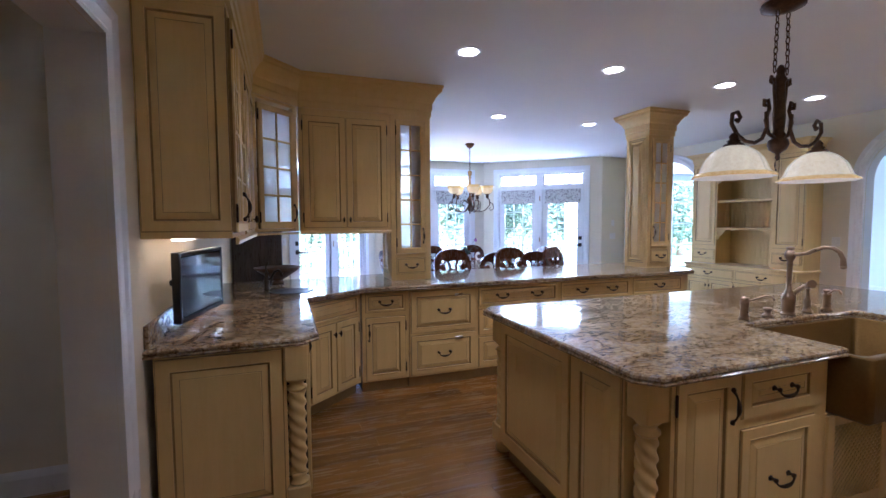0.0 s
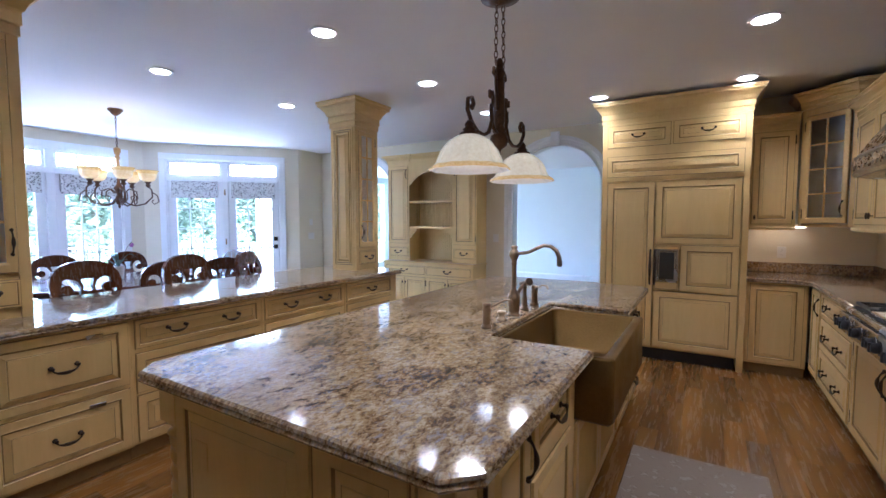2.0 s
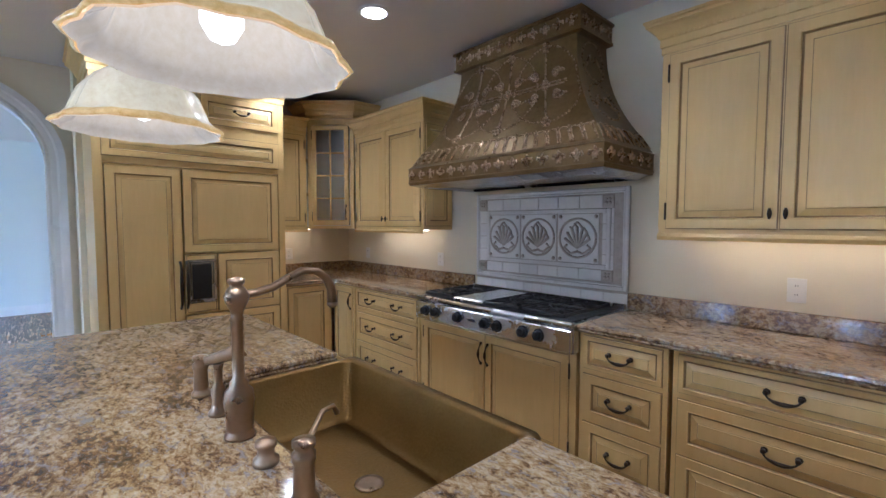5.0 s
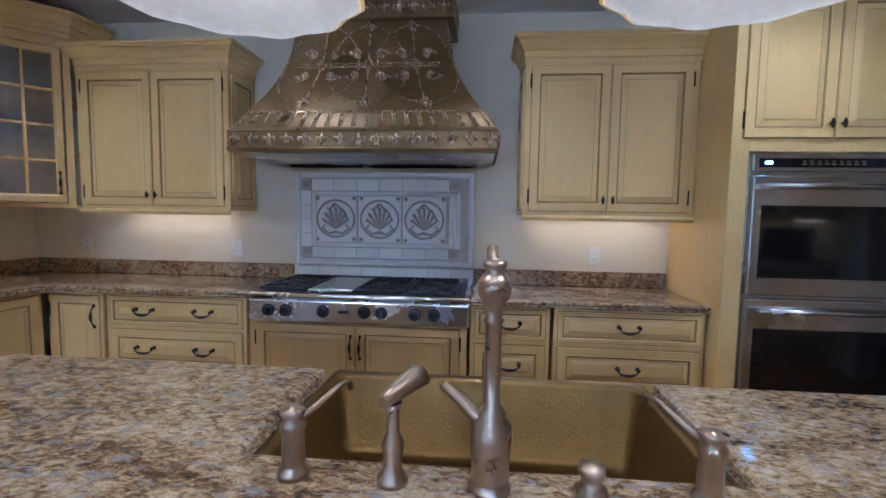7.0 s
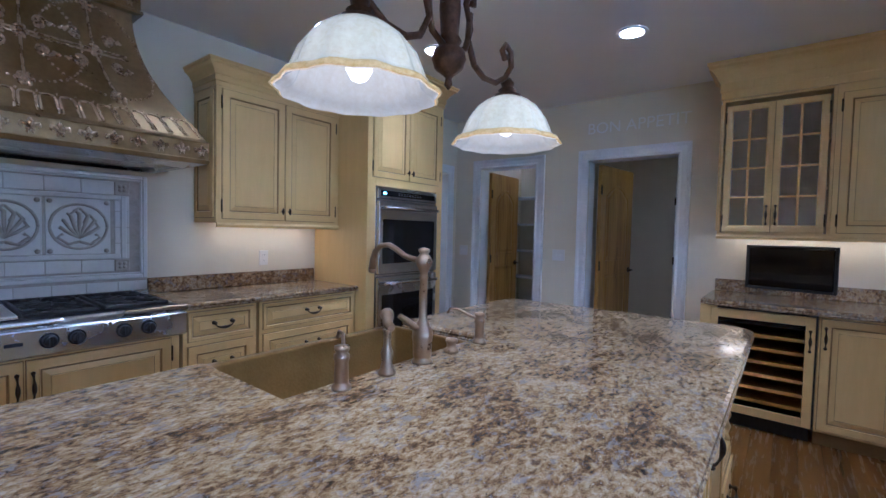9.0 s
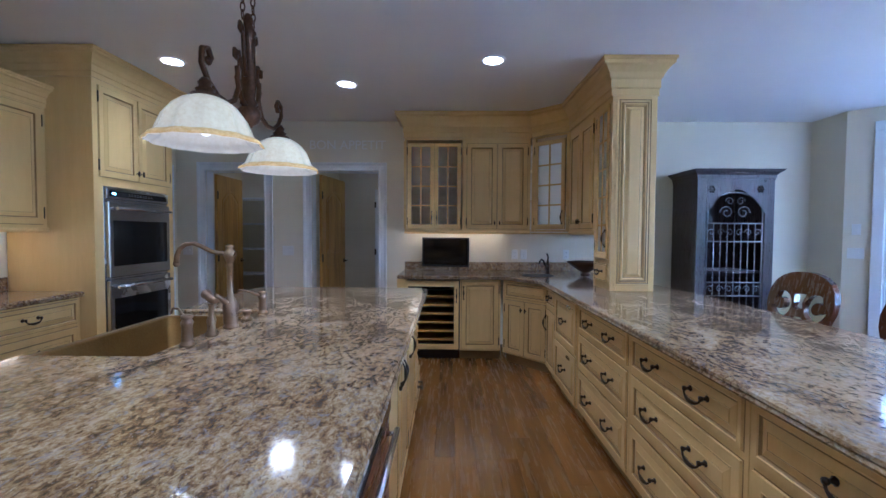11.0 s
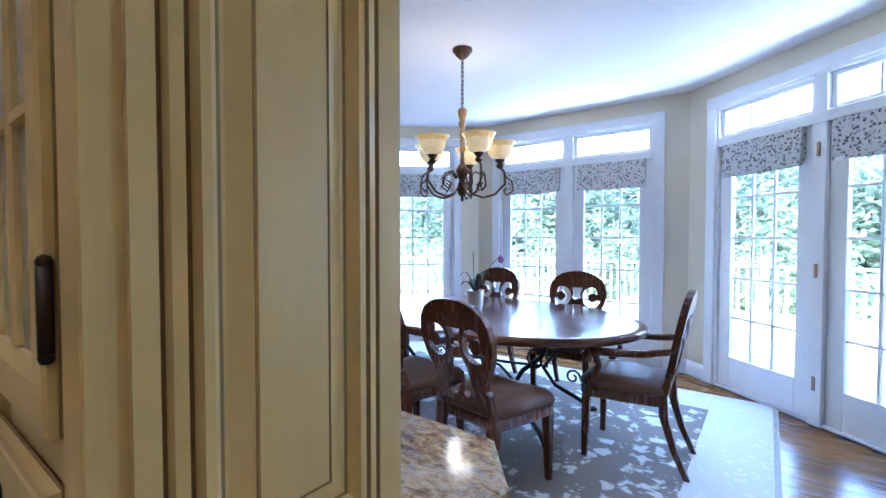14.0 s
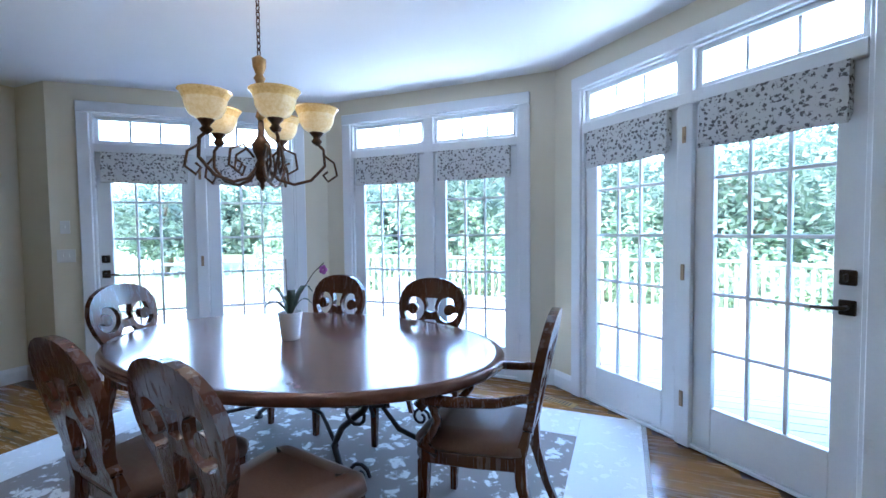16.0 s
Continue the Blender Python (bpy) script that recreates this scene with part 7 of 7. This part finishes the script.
# ---- orchid ----
t = thing("potted_orchid", "orchid with one purple bloom in a white ribbed pot", "potted plant", 2.86, 6.86, 0.761)
g = Geo().lathe(0, 0, [(0.045, 0.0), (0.050, 0.004), (0.060, 0.09), (0.066, 0.155), (0.068, 0.16), (0.060, 0.158), (0.052, 0.12), (0.001, 0.115)], 24, 0, twist=(12, 0.025, 60))
part("pot", g, mottled("white_ceramic", (0.70, 0.70, 0.70), (0.78, 0.78, 0.78), 0.2, 0, (5, 5, 5), 0), t)
for k in range(6):
    a = k * 1.05 + 0.3
    g = Geo()
    c_, s_ = math.cos(a), math.sin(a)
    L = 0.13 + 0.03 * (k % 3)
    loops = []
    for i in range(6):
        u = i / 5
        r, z, w_ = L * u, 0.13 + 0.13 * math.sin(u * 2.3) * (1.3 if k % 2 else 0.8), 0.022 * math.sin(math.pi * min(0.95, u * 0.85 + 0.12))
        loops.append([(r * c_ - w_ * s_, r * s_ + w_ * c_, z + 0.004), (r * c_, r * s_, z), (r * c_ + w_ * s_, r * s_ - w_ * c_, z + 0.004), (r * c_, r * s_, z + 0.003)])
    part("leaf", Geo().rings(loops, 0, True), LEAF, t)
part("stem", Geo().tube([(0, 0, 0.12), (-0.02, 0.0, 0.3), (-0.03, 0.01, 0.46)], 0.003, 5).tube([(0, 0, 0.12), (0.06, 0.02, 0.26), (0.13, 0.05, 0.38), (0.19, 0.07, 0.44)], 0.003, 5), BARK, t)
g = Geo()
for k in range(5):
    a = k * 1.257
    g.ball(0.185 + 0.016 * math.cos(a), 0.07, 0.40 + 0.016 * math.sin(a), 0.013, 6)
part("flower", g, mottled("purple_petal", (0.30, 0.06, 0.30), (0.45, 0.12, 0.42), 0.5, 0, (20, 20, 20), 0), t, "purple bloom")

# ---- bar corner things ----
t = thing("monitor", "black flat-screen on a wall arm over the counter", "monitor", XW + 0.15, 2.77, 0.921, 78)
part("screen", Geo().box(-0.265, -0.012, 0.075, 0.265, 0.02, 0.385, 0, 0.006), GLOSSB, t)
for b_ in ((-0.285, 0.055, -0.2655, 0.405), (0.2655, 0.055, 0.285, 0.405), (-0.265, 0.055, 0.265, 0.0745), (-0.265, 0.3855, 0.265, 0.405)):
    part("bezel", Geo().box(b_[0], -0.016, b_[1], b_[2], 0.024, b_[3], 0, 0.004), BLACK, t)
part("mount_plate", Geo().box(-0.06, 0.021, 0.17, 0.06, 0.035, 0.29, 0, 0.004), BLACK, t)
part("wall_arm", Geo().tube([(0, 0.03, 0.23), (0.0, 0.075, 0.23), (-0.05, 0.135, 0.23)], 0.016, 8), BLACK, t)
BX, BYY = 0.02, 3.78
t = thing("bar_sink", "small round dark undermount bar sink", "sink", BX, BYY, 0.9215)
part("bowl", Geo().lathe(0, 0, [(0.165, 0.0), (0.17, 0.003), (0.155, 0.004), (0.14, 0.001), (0.001, 0.0005)], 28), BRONZE, t)
t = thing("bar_faucet", "dark bronze bar faucet with a hooked spout", "faucet", -0.17, 3.93, 0.9215, -45)
part("body", Geo().lathe(0, 0, [(0.026, 0), (0.026, 0.01), (0.018, 0.02), (0.022, 0.06), (0.022, 0.10), (0.012, 0.12), (0.016, 0.14), (0.001, 0.16)], 12), BRONZE, t)
part("spout", Geo().tube([(0, 0, 0.08), (0.05, 0, 0.10), (0.09, 0, 0.155), (0.13, 0, 0.17), (0.16, 0, 0.15), (0.165, 0, 0.12)], 0.010, 8), BRONZE, t)
part("lever", Geo().tube([(0, 0, 0.15), (-0.01, 0, 0.19), (0.02, 0.0, 0.23)], [0.007, 0.006, 0.008], 6), BRONZE, t)
solo("fruit_bowl", Geo().lathe(-0.09, 4.33, [(0.05, 0.9215), (0.055, 0.935), (0.03, 0.945), (0.08, 0.975), (0.16, 1.03), (0.20, 1.065), (0.195, 1.07), (0.15, 1.04), (0.07, 0.99), (0.001, 0.985)], 26, 0, 0.006, 6), RUST, "dark copper bowl with a wavy rim on the counter", "bowl")


# ---- switches and outlets ----
def plate(name, label, x, y, z, rz, w=0.075, h=0.118, kind="outlet"):
    t = thing(name, label, kind, x, y, z, rz, "wall plates")
    part("cover", Geo().box(-w / 2, -0.007, -h / 2, w / 2, -0.0005, h / 2, 0, 0.003), PLASTIC, t)
    n = max(1, int(w / 0.06))
    for i in range(n):
        xx = (i - (n - 1) / 2) * 0.046
        if kind == "outlet":
            for zz in (-0.022, 0.022):
                part("socket", Geo().box(xx - 0.014, -0.009, zz - 0.014, xx + 0.014, -0.007, zz + 0.014, 0, 0.004).box(xx - 0.006, -0.0095, zz - 0.004, xx - 0.004, -0.009, zz + 0.006, 1, 0).box(xx + 0.004, -0.0095, zz - 0.004, xx + 0.006, -0.009, zz + 0.006, 1, 0), [PLASTIC, BLACK], t)
        else:
            part("toggle", Geo().box(xx - 0.005, -0.018, -0.010, xx + 0.005, -0.007, 0.012, 0, 0.002), PLASTIC, t)
    return t


for x in (1.98, 4.53, 5.72):
    plate("outlet", "white duplex outlet on the wall", x, YS, 1.13, 180)
plate("outlet", "white duplex outlet on the wall", XF, 0.16, 1.13, -90)
for y in (3.62, 3.73, 4.25):
    plate("outlet", "white duplex outlet on the wall", XW, y, 1.12, 90)
plate("switch", "white triple light switch on the wall", XW, 0.82, 1.15, 90, 0.14, 0.118, "light switch")
plate("switch", "white light switch on the wall", XW, -0.43, 1.15, 90, 0.12, 0.118, "light switch")
plate("switch", "white light switch on the wall", XE, 3.55, 1.20, -90, 0.09, 0.118, "light switch")
rz = run(BAY[0], BAY[1])[1]
px, py = off(BAY[0], BAY[1], 0.11, 0.11)[0]
plate("switch", "white light switch beside the door", px, py, 1.44, rz, 0.075, 0.118, "light switch")
plate("switch", "white triple light switch beside the door", px, py, 1.18, rz, 0.14, 0.118, "light switch")
for z, w_ in ((1.44, 0.075), (1.18, 0.14)):
    plate("switch", "white light switch on the wall", 6.16, YJ, z, 0, w_, 0.118, "light switch")

# wall lettering over the door
cu = bpy.data.curves.new("wall_lettering", "FONT")
cu.body, cu.size, cu.extrude, cu.align_x = "BON APPETIT", 0.155, 0.001, "CENTER"
lt = new("wall_lettering", cu)
lt.matrix_basis = pose(XW + 0.003, 1.58, 2.40, 90, 0, 90)
cu.materials.append(LETTER)
dg = bpy.context.evaluated_depsgraph_get()
lm2 = bpy.data.meshes.new_from_object(lt.evaluated_get(dg))
bpy.data.objects.remove(lt)
o = part("wall_lettering", lm2, None, None, "", pose(XW + 0.003, 1.56, 2.40, 90, 0, 90))
tagged(o, "faded pale letters reading BON APPETIT on the wall", "wall lettering")


# ---- alder doors and what lies behind them ----
def slab_door(name, label, x, y, rz, w, m=ALDER, kind="structure"):
    """A two-panel door leaf with an arched top panel; hinge at the local origin."""
    t = thing(name, label, "door", x, y, 0, rz, "", kind)
    part("leaf", Geo().box(0, -0.02, 0.01, w, 0.02, 2.11, 0, 0.003), m, t)
    for yy, r in ((-0.02, 0), (0.02, 180)):
        P = lambda a: pose(0, yy, 0) if r == 0 else pose(w, yy, 0, 0, 0, 180)
        part("panel", Geo().panel(0.12, 0.22, w - 0.12, 0.95, 0, [(0, 0, 0), (0.006, 0.006, 0), (0.02, 0.006, 0), (0.03, 0.001, 0), (0.06, 0.008, 0)]), m, t, "", P(0))
        loops = []
        for ins, pr in ((0, 0), (0.006, 0.006), (0.02, 0.006), (0.03, 0.001), (0.06, 0.008)):
            lp = [(0.12 + ins, -pr, 1.10 + ins), (w - 0.12 - ins, -pr, 1.10 + ins)]
            for i in range(9):
                u = i / 8
                lp.append((w - 0.12 - ins - (w - 0.24 - 2 * ins) * u, -pr, 1.80 - ins + 0.12 * math.sin(math.pi * u)))
            loops.append(lp)
        part("panel", Geo().rings(loops, 0), m, t, "", P(0))
        part("handle", Geo().tube([(w - 0.06, 0, 0.98), (w - 0.06, -0.05, 0.98), (w - 0.16, -0.055, 0.98)], 0.010, 8).tube([(w - 0.06, -0.001, 0.98), (w - 0.06, -0.010, 0.98)], 0.03, 12), BRONZE, t, "", pose(0, -0.02, 0) if r == 0 else pose(0, 0.02, 0) @ Matrix.Diagonal((1, -1, 1, 1)))
    for zz in (0.25, 1.05, 1.85):
        part("hinge", Geo().box(-0.008, -0.028, zz - 0.05, 0.02, -0.018, zz + 0.05, 0, 0.003), BRONZE, t)
    return t


slab_door("door_3", "knotty alder pantry door standing open", XW - T - 0.01, -0.16, 180, 0.68)
slab_door("door_4", "knotty alder hall door standing open", XW - T - 0.01, 1.18, 172, 0.78)
slab_door("door_5", "white painted panel door, closed", -2.70, 1.55, 90, 0.78, TRIM)
for k in range(5):
    solo("pantry_shelf", Geo().box(-2.098, -0.44, 0.35 + 0.38 * k, -1.75, 0.79, 0.372 + 0.38 * k), TRIM, "white painted pantry shelf on the wall", "shelf", "pantry shelves")
t = thing("cork_board", "cork notice board in an alder frame on the hall wall", "notice board", -1.95, 0.921, 1.45, 180)
part("frame", frame4(Geo(), -0.35, -0.45, 0.35, 0.45, 0.05, 0.03), ALDER, t)
part("cork", Geo().box(-0.3, -0.012, -0.4, 0.3, 0, 0.4), mottled("cork", (0.20, 0.12, 0.06), (0.30, 0.19, 0.10), 0.9, 0, (60, 60, 60), 0.3), t)
solo("strike_plate", Geo().box(XW - 0.045, 1.936, 0.95, XW - 0.015, 1.9395, 1.01, 0, 0), BLACK, "black metal strike plate on the door jamb", "strike plate")
t = thing("floor_vent", "wooden floor register beside the bay window", "floor vent", 4.15, 8.42, 0.0, -20)
g = frame4(Geo(), 0, 0, 0.3, 0.10, 0.012, 0.006)
part("register", Geo().box(-0.15, -0.05, 0.0005, 0.15, 0.05, 0.005, 0, 0.001), ALDER, t)
for k in range(9):
    part("slot", Geo().box(-0.125 + 0.028 * k, -0.035, 0.0051, -0.113 + 0.028 * k, 0.035, 0.0056, 0, 0), BLACK, t)

# under-cabinet strips
for x, y, z, w_, d_, rz in ((2.0, -0.42, UZ - 0.012, 0.8, 0.05, 0), (4.95, -0.42, UZ - 0.012, 0.8, 0.05, 0), (5.98, 0.2, UZ - 0.012, 0.4, 0.05, 90), (-0.48, 2.9, UZ - 0.012, 1.1, 0.05, 90)):
    solo("under_cabinet_light", Geo().box(x - (w_ / 2 if rz == 0 else d_ / 2), y - (d_ / 2 if rz == 0 else w_ / 2), z, x + (w_ / 2 if rz == 0 else d_ / 2), y + (d_ / 2 if rz == 0 else w_ / 2), z + 0.0115, 0, 0.002), emitter("strip_glow", (1.0, 0.75, 0.45), STRIP), "slim warm light strip under the wall cabinet", "cabinet light", "cabinet lights")

# ---- outdoors ----
g = Geo()
n = 40
structure("ground", Geo().box(-400, 9.9, -1.3, 400, 700, -1.2, 0, 0).box(-400, -400, -1.3, -8, 9.9, -1.2, 0, 0).box(14, -400, -1.3, 400, 9.9, -1.2, 0, 0), GRASS, "lawn beyond the deck")
dk = thing("deck", "pale weathered wooden deck outside the bay", "deck", 0, 0, 0, 0, "", "structure")
bm_ = Geo().box(0, 0, -0.03, 12.6, 0.135, 0, 0, 0.003).mesh("board", DECKM)
for i in range(46):
    y = 7.35 + 0.143 * i
    part("board", bm_, None, dk, "", pose(-3.2, y, -0.06)) if y > 9.0 else None
for i in range(12):
    y = 7.35 + 0.143 * i
    for xs, x0, x1 in ((0, -3.2, 0.0), (1, 6.1, 9.4)):
        if y > 7.4:
            cut = max(0.0, (y - 7.35) * 1.05)
            a, b_ = (x0, -0.45 + cut) if xs == 0 else (6.25 - cut, x1)
            part("board", Geo().box(a, y, -0.09, b_, y + 0.135, -0.06, 0, 0.003), DECKM, dk)
part("fascia", Geo().box(-3.2, 13.93, -0.35, 9.4, 13.97, -0.06), DECKM, dk)
pm = Geo().box(-0.06, -0.06, -0.06, 0.06, 0.06, 1.0, 0, 0.004).box(-0.08, -0.08, 1.0, 0.08, 0.08, 1.03, 0, 0.006).rings([[(-0.065, -0.065, 1.03), (0.065, -0.065, 1.03), (0.065, 0.065, 1.03), (-0.065, 0.065, 1.03)], [(-0.005, -0.005, 1.09), (0.005, -0.005, 1.09), (0.005, 0.005, 1.09), (-0.005, 0.005, 1.09)]], 0).mesh("post", RAILM)
sm = Geo().box(-0.018, -0.018, 0.06, 0.018, 0.018, 0.84, 0, 0.002).mesh("baluster", RAILM)


def railing(a, b_):
    a, b_ = Vector(a), Vector(b_)
    ln, ang = (b_ - a).length, math.degrees(math.atan2((b_ - a).y, (b_ - a).x))
    t = thing("deck_railing", "pale painted wooden deck railing with square posts", "railing", a.x, a.y, -0.06, ang, "deck railings")
    n = max(1, round(ln / 1.8))
    for i in range(n + 1):
        part("post", pm, None, t, "", pose(ln * i / n, 0, 0))
    part("top_rail", Geo().box(0, -0.05, 0.88, ln, 0.05, 0.92, 0, 0.006), RAILM, t)
    part("bottom_rail", Geo().box(0, -0.025, 0.06, ln, 0.025, 0.10, 0, 0.004), RAILM, t)
    m = int(ln / 0.13)
    for i in range(1, m):
        part("baluster", sm, None, t, "", pose(ln * i / m, 0, 0))


railing((-3.1, 9.0), (-0.6, 13.0))
railing((-0.6, 13.0), (6.4, 13.0))
railing((6.4, 13.0), (9.3, 10.0))
# brick return of the house beside the east bay door
t = thing("brick_pier", "red brick corner of the house outside the bay", "brick wall", 0, 0)
bk = Geo().box(0, 0, 0, 0.195, 0.09, 0.058, 0, 0.003).mesh("brick", BRICKM)
for cxx, cyy, ang in ((4.245, 8.90, -41.6), (1.50, 8.90, 221.6 - 180)):
    for k in range(40):
        part("brick", bk, None, t, "", Matrix.Translation((cxx, cyy, -0.06 + 0.07 * k)) @ Matrix.Rotation(radians(ang), 4, "Z") @ Matrix.Translation((-0.10 + 0.03 * (k % 2), 0.08, 0)))


def leaf_cloud(g, cx, cy, cz, rx, ry, rz_, n, size, rnd):
    for _ in range(n):
        while True:
            p = Vector((rnd.uniform(-1, 1), rnd.uniform(-1, 1), rnd.uniform(-1, 1)))
            if 0.25 < p.length < 1:
                break
        q = noise.noise(p * 2.3 + Vector((cx, cy, 0)))
        if q < -0.22:
            continue
        c_ = Vector((cx + p.x * rx, cy + p.y * ry, cz + p.z * rz_))
        u = Vector((rnd.gauss(0, 1), rnd.gauss(0, 1), rnd.gauss(0, 0.6))).normalized()
        w_ = u.cross(Vector((rnd.gauss(0, 1), rnd.gauss(0, 1), 1.0))).normalized()
        s = size * rnd.uniform(0.6, 1.3)
        k = len(g.v)
        g.v.extend([tuple(c_ - u * s), tuple(c_ + w_ * s * 0.45), tuple(c_ + u * s), tuple(c_ - w_ * s * 0.45)])
        g.face((k, k + 1, k + 2, k + 3))


rnd = random.Random(5)
i = 0
for row, (yy, count, hgt) in enumerate(((25, 9, 6.3), (34, 10, 8.8))):
    for k in range(count):
        x = -26 + 64 * (k + rnd.uniform(-0.3, 0.3)) / count + row * 2
        y = yy + rnd.uniform(-3, 3)
        h = hgt * rnd.uniform(0.8, 1.2)
        t = thing("tree", "leafy green deciduous tree beyond the lawn", "tree", x, y, -1.2, 0, "trees")
        part("trunk", Geo().tube([(0, 0, 0), (0.1, 0, h * 0.25), (0, 0.1, h * 0.5), (0.1, 0.1, h * 0.8)], [0.24, 0.18, 0.12, 0.05], 8), BARK, t)
        for a in range(4):
            aa = a * 1.6 + k
            part("limb", Geo().tube([(0.05, 0.0, h * (0.3 + 0.08 * a)), (0.9 * math.cos(aa), 0.9 * math.sin(aa), h * (0.42 + 0.08 * a)), (1.9 * math.cos(aa), 1.9 * math.sin(aa), h * (0.5 + 0.09 * a))], [0.09, 0.06, 0.02], 6), BARK, t)
        g = Geo()
        leaf_cloud(g, 0, 0, h * 0.60, 3.5, 3.0, h * 0.44, 6000, 0.19, rnd)
        for a in range(4):
            leaf_cloud(g, 2.2 * math.cos(a * 1.6), 2.2 * math.sin(a * 1.6), h * (0.3 + 0.14 * a), 1.8, 1.8, 1.5, 800, 0.15, rnd)
        part("crown", g, LEAF, t)
for k in range(16):
    x, y = -4.6 + 0.95 * k + rnd.uniform(-0.3, 0.3), 14.6 + rnd.uniform(-0.3, 0.5)
    h = rnd.uniform(2.1, 2.9)
    t = thing("shrub", "pale green leafy shrub behind the deck railing", "shrub", x, y, -1.2, 0, "shrubs")
    part("stems", Geo().tube([(0, 0, 0), (0.1, 0, h * 0.4), (0.25, 0.1, h * 0.8)], [0.03, 0.02, 0.008], 5).tube([(0, 0, 0), (-0.12, 0.05, h * 0.5), (-0.25, 0, h * 0.85)], [0.03, 0.02, 0.008], 5), BARK, t)
    g = Geo()
    leaf_cloud(g, 0, 0, h * 0.50, 0.78, 0.6, h * 0.50, 1300, 0.085, rnd)
    for a in range(3):
        leaf_cloud(g, rnd.uniform(-0.4, 0.4), 0, h * rnd.uniform(0.9, 1.1), 0.16, 0.16, 0.35, 50, 0.07, rnd)
    part("crown", g, LEAF2, t)
g = Geo()
for k in range(26):
    leaf_cloud(g, -42 + 96 * k / 25 + rnd.uniform(-1, 1), 44 + rnd.uniform(-2, 2), 2.6, 3.4, 2.0, 4.8 * rnd.uniform(0.8, 1.25), 2600, 0.42, rnd)
solo("far_woods", g, LEAF, "distant green woods behind the garden trees", "woods", "", "stuff")
solo("garden_urn", Geo().lathe(0.9, 11.9, [(0.16, -0.06), (0.16, 0.0), (0.07, 0.06), (0.10, 0.16), (0.20, 0.30), (0.24, 0.46), (0.27, 0.50), (0.24, 0.51), (0.18, 0.47), (0.001, 0.46)], 18), mottled("grey_stone", (0.25, 0.25, 0.25), (0.36, 0.36, 0.35), 0.8, 0, (10, 10, 10), 0.2), "grey stone urn standing on the deck", "urn")

# ---- floor boards, nearest ones as pieces ----
fl = bpy.data.objects["floor"]
rest = Geo()
bw = 0.127
lens = (0.75, 1.05, 1.35, 1.7)
meshes = {}


def board_geo(g, x0, y0, x1, y1):
    g.box(x0 + 0.0003, y0 + 0.0003, -0.015, x1 - 0.0003, y1 - 0.0003, 0.0, 0, 0.0009)


made = 0
row = 0
y = YS - 1.4
rb_ = random.Random(11)
while y < YB + 0.05:
    xa, xb = -2.72, 11.15
    if y > YJ - bw:
        c_ = (y + bw - YJ) / 1.61 * 1.814
        xa, xb = -0.14 + c_ - 0.05, 5.888 - c_ + 0.05
    x = xa - (rb_.uniform(0, 1.0) if y < YJ - bw else 0)
    while x < xb - 0.02:
        ln = lens[rb_.randrange(4)]
        x1 = min(x + ln, xb)
        near = 0.1 < x and x1 < 5.6 and -0.05 < y < 3.75 and not (1.35 < x and x1 < 4.1 and 1.32 < y < 2.4)
        near = near or (4.3 < x and x1 < 6.45 and 3.7 < y < 8.6)
        if near and made < 290 and x1 == x + ln:
            if ln not in meshes:
                g = Geo()
                board_geo(g, 0, 0, ln, bw)
                meshes[ln] = g.mesh("board", FLOORW)
            part("board", meshes[ln], None, fl, "", pose(x, y, 0))
            made += 1
        elif x1 > x + 0.03:
            board_geo(rest, x, y, x1, y + bw)
        x = x1
    y += bw
tagged(part("joined_boards", rest, FLOORR, fl), "", "", "", "stuff")
